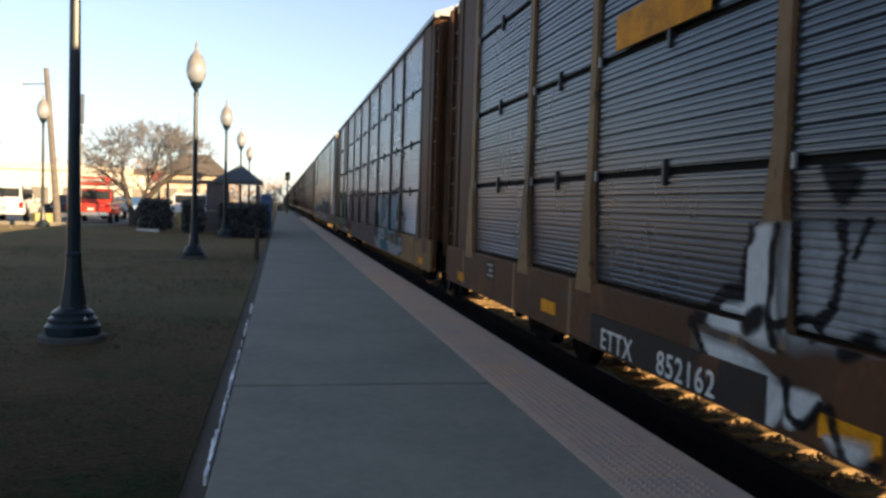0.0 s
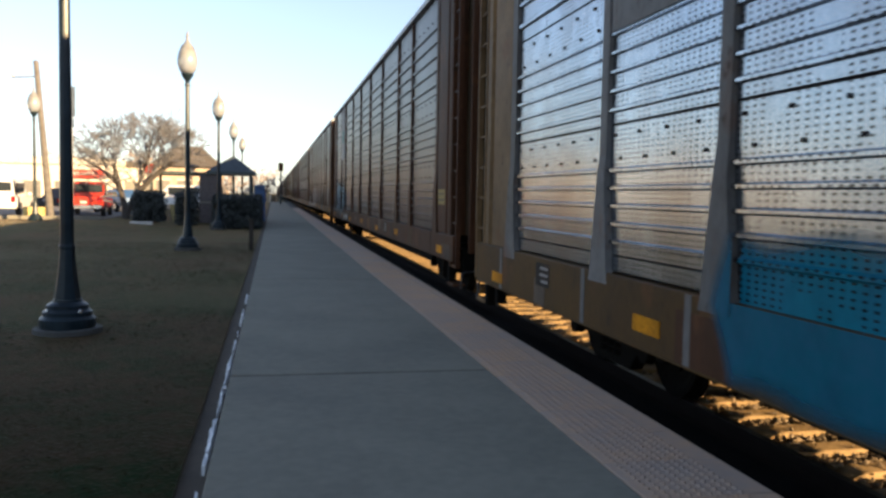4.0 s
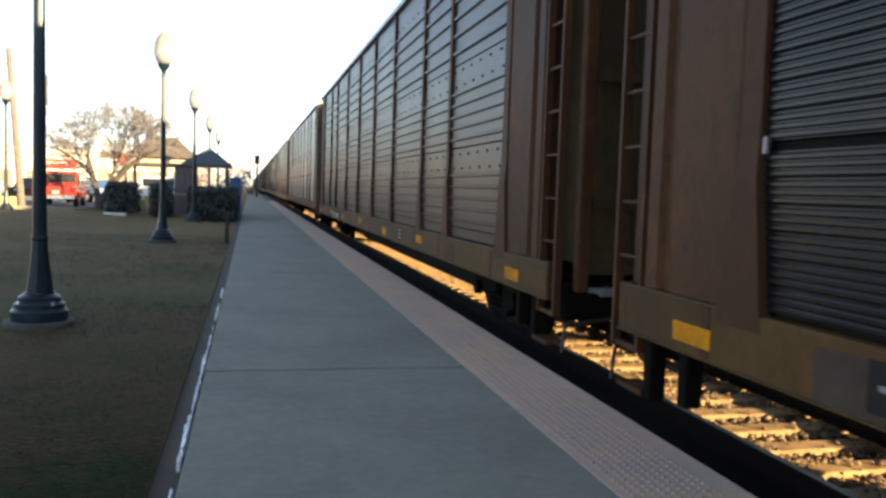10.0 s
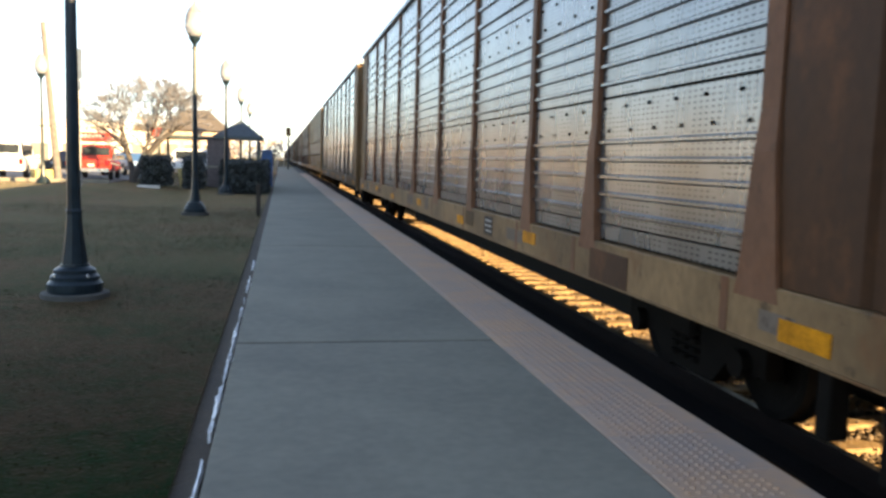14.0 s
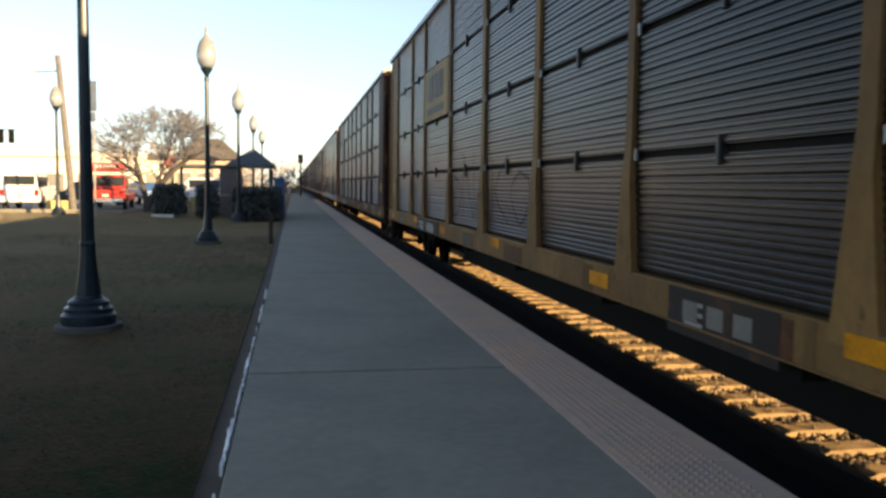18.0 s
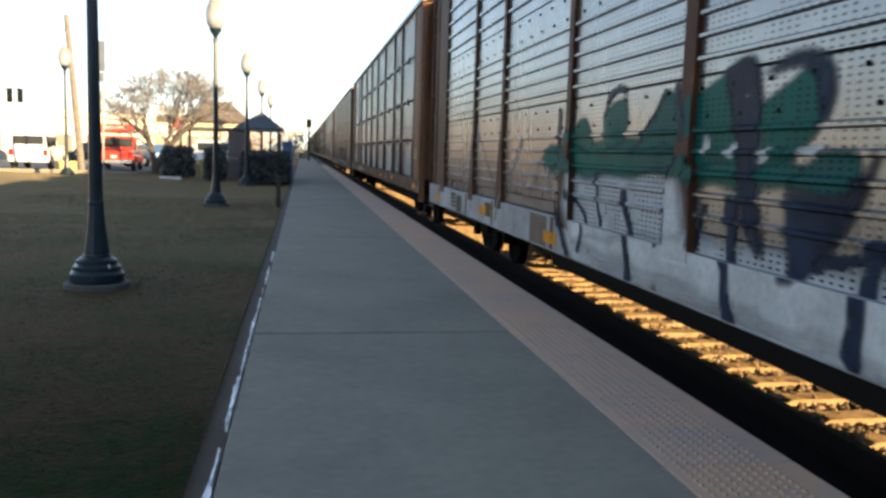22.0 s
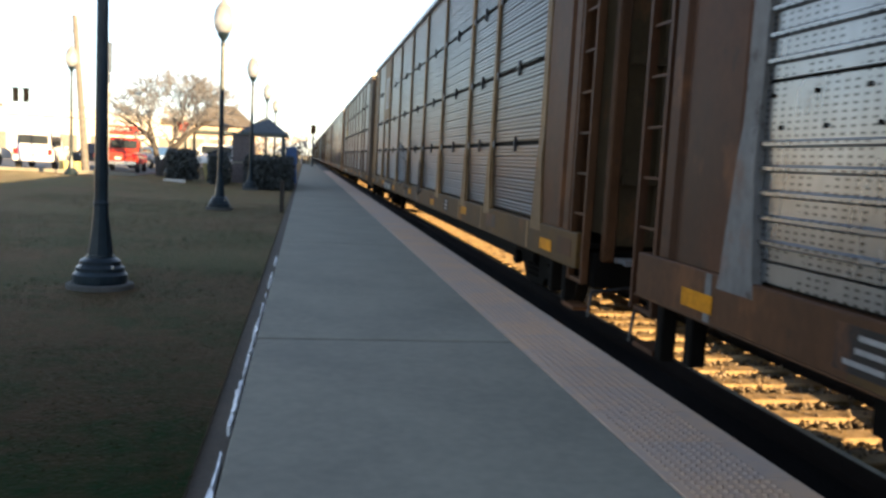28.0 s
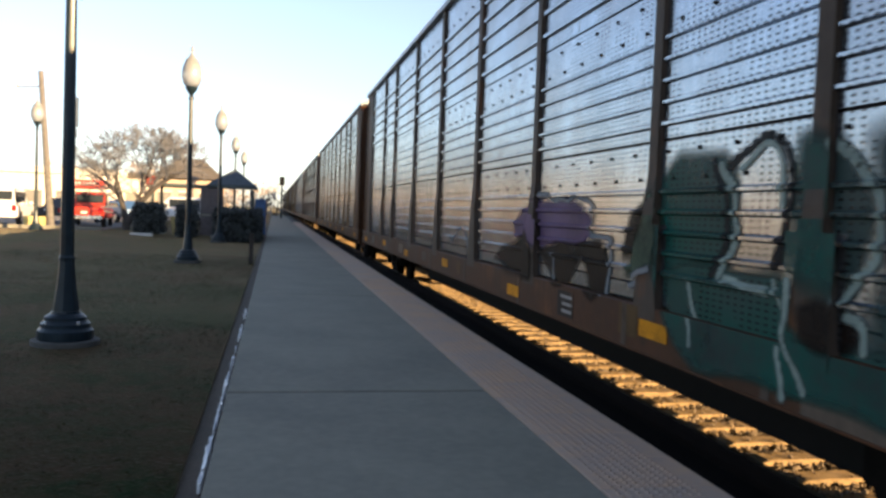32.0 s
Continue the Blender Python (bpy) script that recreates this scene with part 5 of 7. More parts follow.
def sprayed(index, name, polys, material, layer, label=""):
    """Paint that follows the ribs, posts and sill of the car's side. polys: outlines in (y, height over the platform)."""
    kind = SPECS[index][0]
    zs, ds = PROFILE[kind]
    bm = bmesh.new()
    for k, q in enumerate(polys):
        vs = [bm.verts.new((0.0004 * (k % 9), y, z + Z0)) for y, z in q]
        bm.faces.new(vs)
    ymin, ymax = min(p[0] for q in polys for p in q), max(p[0] for q in polys for p in q)
    zmin, zmax = min(p[1] for q in polys for p in q) + Z0, max(p[1] for q in polys for p in q) + Z0

    def cut(co, no):
        bmesh.ops.bisect_plane(bm, geom=bm.verts[:] + bm.edges[:] + bm.faces[:], plane_co=co, plane_no=no, dist=0.0005)
    for z in [SILL_B - SPECS[index][6], PANEL_B, 1.6 + Z0] + zs:
        if zmin < z < zmax:
            cut((0, 0, z), (0, 0, 1))
    for p in POSTS:
        for w in (-0.21, -0.1, 0.1, 0.21):
            if ymin < p + w < ymax:
                cut((0, p + w, 0), (0, 1, 0))
    low = SPECS[index][6]
    me = bmesh.new()
    for f in bm.faces:
        c = f.calc_center_median()
        if c.z < SILL_B - low or c.z > EAVE - 0.1:
            continue
        near = min(abs(c.y - p) for p in POSTS)
        on_post = near < (0.21 if c.z < 1.6 + Z0 else 0.1) and c.z > PANEL_B - 0.1
        vs = []
        for v in f.verts:
            z = v.co.z
            if on_post:
                d = 0.070 if c.z < 1.66 + Z0 else 0.050
            elif c.z < PANEL_B:
                d = 0.064
            else:
                d = float(np.interp(z, zs, ds))
            vs.append(me.verts.new((-HALF - d - 0.006 - 0.005 * layer - v.co.x, v.co.y, z)))
        if not on_post and c.z > PANEL_B and kind == "L" and min(abs(c.z - s) for s in SLOTS) < 0.03:
            continue
        me.faces.new(vs)
    bm.free()
    bmesh.ops.remove_doubles(me, verts=me.verts[:], dist=0.0003)
    for f in me.faces:
        f.normal_update()
        if f.normal.x > 0:
            f.normal_flip()
    return part(name, me, material, BY[index], label)


PLAIN = {}


def thin_out(m):
    """Paint that runs out towards the edge of a shape and is worn thin in places."""
    n, l = m.node_tree.nodes, m.node_tree.links
    fade = n.new("ShaderNodeAttribute")
    fade.attribute_name = "fade"
    tc = n.new("ShaderNodeTexCoord")
    tx = n.new("ShaderNodeTexNoise")
    tx.inputs["Scale"].default_value, tx.inputs["Detail"].default_value, tx.inputs["Roughness"].default_value = 1.7, 6, 0.65
    l.new(tc.outputs["Object"], tx.inputs["Vector"])
    worn = n.new("ShaderNodeMapRange")
    worn.inputs[1].default_value, worn.inputs[2].default_value, worn.inputs[3].default_value, worn.inputs[4].default_value = 0.32, 0.50, 0.80, 1.0
    l.new(tx.outputs[0], worn.inputs[0])
    left = n.new("ShaderNodeMath")
    left.operation = "SUBTRACT"
    left.inputs[0].default_value = 1.0
    l.new(fade.outputs["Fac"], left.inputs[1])
    both = n.new("ShaderNodeMath")
    both.operation = "MULTIPLY"
    l.new(left.outputs[0], both.inputs[0])
    l.new(worn.outputs[0], both.inputs[1])
    l.new(both.outputs[0], n["Principled BSDF"].inputs["Alpha"])


def spray(name, col, col2=None, holes=False):
    """Weathered spray paint, one tone or drifting into a second; with holes, over punched sheet."""
    key = "spray paint " + name + (" on punched sheet" if holes else "")
    dim = lambda c: tuple(0.72 * v for v in c)
    if key not in MATS:
        if holes:
            MATS[key] = perforated(key, dim(col), 0.45, 0.0, dim(col2 or col))
            PLAIN[key] = spray(name, col, col2)
        else:
            M(key, dim(col), 0.45, 0.0, 0.3, 1.1, 0.0, col2=dim(col2) if col2 else None)
        MATS[key].node_tree.nodes["Principled BSDF"].inputs["Specular IOR Level"].default_value = 0.05
        thin_out(MATS[key])
    return MATS[key]


S_FAINT = spray("faint grey", (0.13, 0.13, 0.13))
S_BLACK, S_WHITE, S_GREY = spray("black", (0.012, 0.012, 0.014)), spray("white", (0.60, 0.61, 0.60)), spray("grey", (0.28, 0.29, 0.30))


def spray_shape(index, name, field, span, bands, lift, label="", step=0.065, soft=0.0):
    """One sprayed shape on a car's side, cut out of a signed distance field: bands of (distance, paint) from the inside out."""
    kind, low = SPECS[index][0], SPECS[index][6]
    pz, pd = PROFILE[kind]
    y0, y1, z0, z1 = span
    z0, z1 = max(z0 + Z0, SILL_B - low + 0.01), min(z1 + Z0, EAVE - 0.12)
    ys = np.array(sorted({round(v, 4) for v in list(np.linspace(y0, y1, max(2, int((y1 - y0) / step)))) + [p + w for p in POSTS for w in (-0.21, -0.1, 0.1, 0.21) if y0 < p + w < y1]}))
    zs = np.array(sorted({round(v, 4) for v in list(np.linspace(z0, z1, max(2, int((z1 - z0) / step)))) + [z for z in [PANEL_B, 1.6 + Z0] + pz if z0 < z < z1]}))
    zs = zs[np.concatenate(([True], np.diff(zs) > 0.002))]
    ys = ys[np.concatenate(([True], np.diff(ys) > 0.002))]
    yy, zz = np.meshgrid(ys, zs)
    f = field(yy, zz - Z0)
    verts, faces, mats, known, fades = [], [], [], {}, []

    def clip(poly, cut, keep_below):
        out = []
        for k in range(len(poly)):
            p, q = poly[k], poly[(k + 1) % len(poly)]
            ip, iq = (p[2] <= cut) == keep_below, (q[2] <= cut) == keep_below
            if ip:
                out.append(p)
            if ip != iq:
                t = (cut - p[2]) / (q[2] - p[2])
                out.append(tuple(p[c] + (q[c] - p[c]) * t for c in (0, 1)) + (cut,))
        return out
    top = bands[-1][0]
    dz = np.interp(zs, pz, pd).tolist()
    near = [min(abs((a + b) / 2 - p) for p in POSTS) for a, b in zip(ys, ys[1:])]
    slot = [kind == "L" and (a + b) / 2 > PANEL_B and min(abs((a + b) / 2 - v) for v in SLOTS) < 0.03 for a, b in zip(zs, zs[1:])]
    lowest = np.minimum(np.minimum(f[:-1, :-1], f[1:, :-1]), np.minimum(f[:-1, 1:], f[1:, 1:]))
    highest = np.maximum(np.maximum(f[:-1, :-1], f[1:, :-1]), np.maximum(f[:-1, 1:], f[1:, 1:])).tolist()
    cells = np.argwhere(lowest < top).tolist()
    lowest, ys, zs, f = lowest.tolist(), ys.tolist(), zs.tolist(), f.tolist()
    for j, i in cells:
        cz = (zs[j] + zs[j + 1]) / 2
        on_post = near[i] < (0.21 if cz < 1.6 + Z0 else 0.1) and cz > PANEL_B - 0.1
        if not on_post and slot[j]:
            continue
        quad = [(ys[i], zs[j], f[j][i]), (ys[i + 1], zs[j], f[j][i + 1]), (ys[i + 1], zs[j + 1], f[j + 1][i + 1]), (ys[i], zs[j + 1], f[j + 1][i])]
        lo, hi, under = lowest[j][i], highest[j][i], -9.0
        flat = (0.070 if cz < 1.66 + Z0 else 0.050) if on_post else (0.064 if cz < PANEL_B else None)
        for k, (limit, paint_) in enumerate(bands):
            poly = []
            if lo <= limit and hi > under:
                poly = quad if hi <= limit else clip(quad, limit, True)
                if under > lo and len(poly) > 2:
                    poly = clip(poly, under, False)
            under = limit
            if len(poly) < 3 or paint_ is None:
                continue
            face = []
            for y, z, dist in poly:
                d = flat if flat is not None else dz[j] + (dz[j + 1] - dz[j]) * (z - zs[j]) / (zs[j + 1] - zs[j])
                key = (round(y, 4), round(z, 4), round(d, 4))
                if key not in known:
                    known[key] = len(verts)
                    verts.append((-HALF - d - lift, y, z))
                    fades.append(min(1.0, max(0.0, 1 + (dist - top) / soft)) if soft else 0.0)
                if known[key] not in face:
                    face.append(known[key])
            if len(face) > 2:
                faces.append(face[::-1])
                mats.append(k + (len(bands) if flat is not None else 0))
    if not faces:
        return None
    me = bpy.data.meshes.new(name)
    me.from_pydata(verts, [], faces)
    for _, paint_ in bands:
        me.materials.append(paint_ or bands[-1][1])
    for _, paint_ in bands:                  # posts and sill have no holes
        paint_ = paint_ or bands[-1][1]
        me.materials.append(PLAIN.get(paint_.name, paint_))
    me.polygons.foreach_set("material_index", mats)
    if soft:
        me.attributes.new("fade", "FLOAT", "POINT").data.foreach_set("value", fades)
    return part(name, me, None, BY[index], label)


def stroke_field(lines, widths):
    """Distance to a set of fat strokes, wavering a little as a hand does."""
    def field(yy, zz):
        best = np.full(yy.shape, 9.0)
        wy = yy + 0.035 * np.sin(zz * 5.1 + yy * 1.3) + 0.012 * np.sin(zz * 17 + yy * 9)
        wz = zz + 0.03 * np.sin(yy * 4.3 + zz * 2.2) + 0.012 * np.sin(yy * 15 - zz * 8)
        for pts, w in zip(lines, widths):
            n = len(pts) - 1
            for k in range(n):
                (a, b), (c, d) = pts[k], pts[k + 1]
                dx, dz = c - a, d - b
                t = np.clip(((wy - a) * dx + (wz - b) * dz) / (dx * dx + dz * dz + 1e-9), 0, 1)
                # strokes swell towards their ends
                u = np.abs((k + t) / n * 2 - 1)
                best = np.minimum(best, np.hypot(wy - a - t * dx, wz - b - t * dz) - w * (0.82 + 0.38 * u ** 3))
        return best
    return field


def graffiti(index, word, y0, y1, z0, z1, fill, outline, fat=0.34, halo=None, seed=1, inline=None, thin=False, edge=0.045):
    """A word in fat sprayed letters, each a shape of its own, from y0 to y1 along a car's side; more than one fill alternates."""
    r = random.Random(seed * 7 + index)
    n = len(word)
    step = (y1 - y0) / n
    fills = fill if isinstance(fill, (list, tuple)) else [fill]
    for i, ch in enumerate(word):
        lean = r.uniform(-0.15, 0.2)
        top, bot = z1 + r.uniform(-0.12, 0.3), z0 + r.uniform(-0.12, 0.12)
        w = min(abs(step) * fat * 0.36, 0.24)
        lines = []
        for line in GLYPH[ch]:
            pts = [(y0 + step * (i + 0.5 + (u - 0.5) * (0.86 if not thin else 0.78) + lean * (v - 0.5) + r.uniform(-0.05, 0.05)), bot + (top - bot) * v + r.uniform(-0.05, 0.05)) for u, v in line]
            lines.append(curve_through(pts, 3))
        if thin:
            sprayed(index, "sprayed_letter", [q for pts in lines for q in stroke_quads(pts, 0.035)], outline, 1)
            continue
        ya, yb = min(p[0] for q in lines for p in q), max(p[0] for q in lines for p in q)
        za, zb = min(p[1] for q in lines for p in q), max(p[1] for q in lines for p in q)
        bands = [(-0.055 - w * 0.25, fills[i % len(fills)]), (-0.03 - w * 0.25, inline)] if inline else []
        bands += [(0.0, fills[i % len(fills)]), (edge, outline)]
        if halo:
            bands.append((edge + 0.075, halo))
        m = w * 1.25 + 0.18
        spray_shape(index, "sprayed_letter", stroke_field(lines, [w * r.uniform(0.85, 1.2) for _ in lines]), (ya - m, yb + m, za - m, zb + m), bands, 0.006 + 0.0022 * (i % 3))


def patch(index, cy, cz, ry, rz, seed, material, lift=0.004, label=""):
    """A soft-edged cloud of paint."""
    r = random.Random(seed)
    ph = [r.uniform(0, 6) for _ in range(6)]

    def field(yy, zz):
        a = np.arctan2((zz - cz) / rz, (yy - cy) / ry)
        rad = np.hypot((yy - cy) / ry, (zz - cz) / rz)
        return rad - 1 + 0.10 * np.sin(2 * a + ph[0]) + 0.07 * np.sin(3 * a + ph[1]) + 0.04 * np.sin(7 * a + ph[2]) + 0.025 * np.sin(19 * a + ph[3])
    spray_shape(index, "spray_patch", field, (cy - ry * 1.3, cy + ry * 1.3, cz - rz * 1.3, cz + rz * 1.3), [(0.0, material)], lift, label)


COATS = itertools.count()


def coat(layer):
    """How far a coat of paint stands off the steel: later layers lie on earlier ones, and no two lie in one plane."""
    return 0.002 + 0.0022 * layer + 0.0001 * (next(COATS) % 20)


def area(index, material, corners, soft=0.05, layer=1):
    """A filled patch of spray paint with rounded corners, running out over the width soft."""
    outline = curve_through(corners + corners[:1], 2)

    def field(yy, zz):
        wy, wz = yy + 0.02 * np.sin(zz * 7.1 + yy * 2.3), zz + 0.02 * np.sin(yy * 6.3 + zz * 3.1)
        best, within = np.full(yy.shape, 9.0), np.zeros(yy.shape, bool)
        for (a, b), (c, d) in zip(outline, outline[1:]):
            dx, dz = c - a, d - b
            t = np.clip(((wy - a) * dx + (wz - b) * dz) / (dx * dx + dz * dz + 1e-9), 0, 1)
            best = np.minimum(best, np.hypot(wy - a - t * dx, wz - b - t * dz))
            within ^= ((b > wz) != (d > wz)) & (wy < (c - a) * (wz - b) / (d - b + 1e-9) + a)
        return np.where(within, -best, best)
    ys, zs = [p[0] for p in outline], [p[1] for p in outline]
    m = 0.05 + soft
    spray_shape(index, "spray_patch", field, (min(ys) - m, max(ys) + m, min(zs) - m, max(zs) + m), [(soft * 0.5, material)], coat(layer), step=0.05, soft=soft)


def line(index, material, width, points, layer=2):
    """One sprayed stroke of the given width."""
    pts = curve_through(points, 4)
    ys, zs = [p[0] for p in pts], [p[1] for p in pts]
    m = width + 0.06
    spray_shape(index, "sprayed_line", stroke_field([pts], [width * 0.5]), (min(ys) - m, max(ys) + m, min(zs) - m, max(zs) + m), [(0.016, material)], coat(layer), step=min(0.05, width * 0.6), soft=0.014)


# reporting marks and numbers on black patches of the side sill
NUMBERS = {0: ("ETTX", "852162"), 1: ("ETTX", "820397"), 3: ("TTGX", "987719"), 4: ("TTGX", "941599"), 5: ("TTGX", "253917"), 6: ("TTGX", "974425"), 9: ("TTGX", "9"), 10: ("TTGX", "942788"), 11: ("TTGX", "255035"), 13: ("TTGX", "964074"), 14: ("TTGX", ""), 16: ("TTGX", "983159"), 17: ("TTGX", "941824")}
for i, car in CARS:
    low = SPECS[i % len(SPECS)][6]
    zt = (max(0.635, 0.635 - low) if low < 0.15 else 0.43) + Z0
    back = {0: 0.9, 9: 0.9, 14: 0.4}.get(i, 0.0)
    if i in NUMBERS:
        np_ = part("number_panel", cached(("numpanel", low, back), lambda: mesh_of("number_panel", bbox(-HALF - 0.0765, -HALF - 0.0615, 5.0 - back, 7.75 - back, SILL_B - low + 0.012, min(PANEL_B - 0.02, SILL_B - low + 0.30)), BLACKP)), None, car, "black patch behind white numbers")
        for words, y, size in zip(NUMBERS[i], (7.8, 6.5) if i == 13 else (7.5 - back, 6.4 - back), (0.25, 0.36 if i == 13 else 0.25)):
            if words:
                part("lettering", text_mesh(words, size, white_paint), None, np_, "white stencilled " + words, pose(-HALF - 0.0805, y, zt, 90, 0, -90))
    if -1 <= i <= 19:
        for k, y in enumerate((12.4, 8.1, 3.4 if i == 0 else 4.55, 0.4, -3.6, -7.3, -12.4)):
            z = 0.74 + Z0 - low + (0.06 if k % 2 else 0)
            part("reflector", cached("reflector", lambda: mesh_of("reflector", bbox(-HALF - 0.068, -HALF - 0.0615, -0.23, 0.23, -0.065, 0.065), yellow_mark)), None, car, at=pose(0, y, z))
        if i not in (3, 10, 11, 13):
            continue
        lab = part("warning_label", cached("warnlabel", lambda: mesh_of("warning_label", bbox(-HALF - 0.039, -HALF - 0.0355, -0.28, 0.28, -0.13, 0.13), M("faded yellow label", (0.24, 0.16, 0.012), 0.6))), None, car, at=pose(0, 12.42, 1.585 + Z0))
        for q, w in ((0.05, 0.2), (-0.05, 0.24)):
            part("label_bar", cached(("lb", w), lambda: mesh_of("label_bar", bbox(-HALF - 0.0415, -HALF - 0.0395, -w, w, -0.018, 0.018), M("faded label print", (0.09, 0.06, 0.01), 0.6))), None, lab, at=pose(0, 0, q))
        lab = part("warning_label", CACHE["warnlabel"], None, car, at=pose(0, -12.42, 1.585 + Z0))
        for q, w in ((0.05, 0.2), (-0.05, 0.24)):
            part("label_bar", CACHE[("lb", w)], None, lab, at=pose(0, 0, q))

# touched-up patches and small illegible stencils on the sills
rp = random.Random(31)
touch = [DGREY, RUSTY, BROWN, GRIMY, paint("dull orange touch-up paint", (0.20, 0.085, 0.016)), TAUPE]
for i in range(0, 19):
    low = SPECS[i][6]
    for k in range(9):
        y, w = -12.6 + k * 2.9 + rp.uniform(-0.6, 0.6), rp.uniform(0.25, 0.9)
        za = rp.choice((SILL_B - low + 0.012, SILL_B + 0.10))
        m = rp.choice(touch)
        part("touch_up", bbox(-HALF - 0.0634, -HALF - 0.0604, y - w / 2, y + w / 2, za, rp.uniform(za + 0.12, PANEL_B - 0.016)), m, BY[i])
    for y in (10.6, -5.4):
        st = part("stencil_lines", bbox(-HALF - 0.0652, -HALF - 0.0636, y - 0.22, y + 0.22, SILL_B + 0.06, PANEL_B - 0.06), BLACKP, BY[i], "small black panel with pale stencilled bars")
        for q in range(3):
            z = SILL_B + 0.10 + q * 0.07
            part("stencil_bar", bbox(-HALF - 0.0666, -HALF - 0.0654, y - 0.18, y + rp.uniform(0.02, 0.18), z, z + 0.03), clamp_mat, st)

for i in (1, 5, 9, 12, 14, 17):
    st = part("stencil_box", bbox(-HALF - 0.068, -HALF - 0.0615, -8.45, -7.9, SILL_B + 0.05, PANEL_B - 0.03), S_WHITE, BY[i], "white-framed black inspection stencil")
    for a, b in ((-8.42, -8.19), (-8.16, -7.93)):
        part("stencil_field", bbox(-HALF - 0.0705, -HALF - 0.0685, a, b, SILL_B + 0.08, PANEL_B - 0.06), S_BLACK, st)

tp = part("logo_panel", bbox(-HALF - 0.0655, -HALF - 0.0615, -6.5, -5.05, SILL_B + 0.012, PANEL_B - 0.02), BLACKP, BY[10], "black patch with pale plain shapes")
for q in (-5.4, -5.75, -6.1):
    part("logo_bar", bbox(-HALF - 0.069, -HALF - 0.066, q - 0.11, q + 0.11, SILL_B + 0.12, SILL_B + 0.27), M("faded tan stencil", (0.13, 0.12, 0.10), 0.7), tp)

# red tail lamp of a loaded car behind a slot; its glow is added for sunlight through it
tl = bpy.data.materials.new("red tail lamp with added sun glow")
tl.use_nodes = True
tb_ = tl.node_tree.nodes["Principled BSDF"]
tb_.inputs["Base Color"].default_value = (0.4, 0.01, 0.005, 1)
tb_.inputs["Emission Color"].default_value = (1.0, 0.06, 0.02, 1)
tb_.inputs["Emission Strength"].default_value = 0.35
part("tail_lamp", bbox(-HALF + 0.012, -HALF + 0.038, -3.50, -3.10, SLOTS[1] - 0.025, SLOTS[1] + 0.022, 0.004), tl, BY[5], "red tail lamp behind the slot, its glow added for sunlight")

# placards in the second bay from the rear
PLAC = {1: (GREYP, None, None), 3: (PALE, spray("teal", (0.02, 0.22, 0.22)), "blob"), 4: (BROWN, S_GREY, "bars"), 5: (paint("pinkish tan placard", (0.30, 0.20, 0.15)), S_WHITE, "bars"), 7: (TAN, None, None), 9: (GREYP, spray("blue-grey", (0.2, 0.27, 0.33)), "blob"), 13: (PALE, None, None), 14: (PALE, None, None), 15: (GREYP, None, None), 16: (TAN, S_WHITE, "bars"), 17: (TAN, spray("yellow", (0.42, 0.27, 0.03)), "band"), 2: (GREYP, S_BLACK, "blob"), 11: (GREYP, None, None)}
for i, (m, m2, what) in PLAC.items():
    p = part("placard", bbox(-HALF - 0.045, -HALF - 0.037, 7.25, 8.97, 3.02 + Z0, 5.10 + Z0), m, BY[i], "plain placard sheet")
    if what == "bars":
        for k in range(5):
            part("placard_bar", bbox(-HALF - 0.049, -HALF - 0.0455, 7.5 + k * 0.26, 7.62 + k * 0.26, 3.4 + Z0, 4.5 + Z0), m2, p)
    elif what == "band":
        part("placard_band", bbox(-HALF - 0.049, -HALF - 0.0455, 7.26, 8.96, 3.03 + Z0, 3.45 + Z0), m2, p)
    elif what == "blob":
        part("placard_mark", bbox(-HALF - 0.049, -HALF - 0.0455, 7.7, 8.5, 3.7 + Z0, 4.2 + Z0, 0.0), m2, p)
p = part("placard", bbox(-HALF - 0.045, -HALF - 0.037, 4.3, 6.98, 3.0 + Z0, 4.05 + Z0), paint("yellow-tan placard", (0.34, 0.24, 0.09)), BY[10], "yellow-tan company placard")
for k in range(3):
    part("placard_mark", bbox(-HALF - 0.049, -HALF - 0.0455, 4.75 + k * 0.62, 5.25 + k * 0.62, 3.4 + Z0, 3.9 + Z0), S_BLACK, p)
part("placard_bar", bbox(-HALF - 0.049, -HALF - 0.0455, 4.7, 6.6, 3.12 + Z0, 3.26 + Z0), S_BLACK, p)
p = part("placard", bbox(-HALF - 0.045, -HALF - 0.037, 5.0, 6.6, 3.0 + Z0, 3.3 + Z0), yellow_mark, BY[0], "faded orange-yellow strip")
p = part("placard", bbox(-HALF - 0.045, -HALF - 0.037, 4.4, 6.9, 4.15 + Z0, 4.95 + Z0), L_DARK, BY[11], "company lettering in white shapes")
for k in range(4):
    part("placard_mark", bbox(-HALF - 0.049, -HALF - 0.0455, 4.6 + k * 0.58, 5.0 + k * 0.58, 4.25 + Z0, 4.85 + Z0), S_WHITE, p)

dteal = spray("deep teal", (0.004, 0.03, 0.055))
pink = spray("pinkish red", (0.33, 0.055, 0.08))
ggreen, pgreen = spray("grey green", (0.26, 0.34, 0.27)), spray("pale green", (0.30, 0.37, 0.33))
blue, pblue = spray("blue", (0.025, 0.21, 0.40), (0.015, 0.11, 0.28), True), spray("pale blue", (0.16, 0.25, 0.31))
mauve, purple = spray("mauve", (0.085, 0.07, 0.085)), spray("purple", (0.14, 0.09, 0.17))

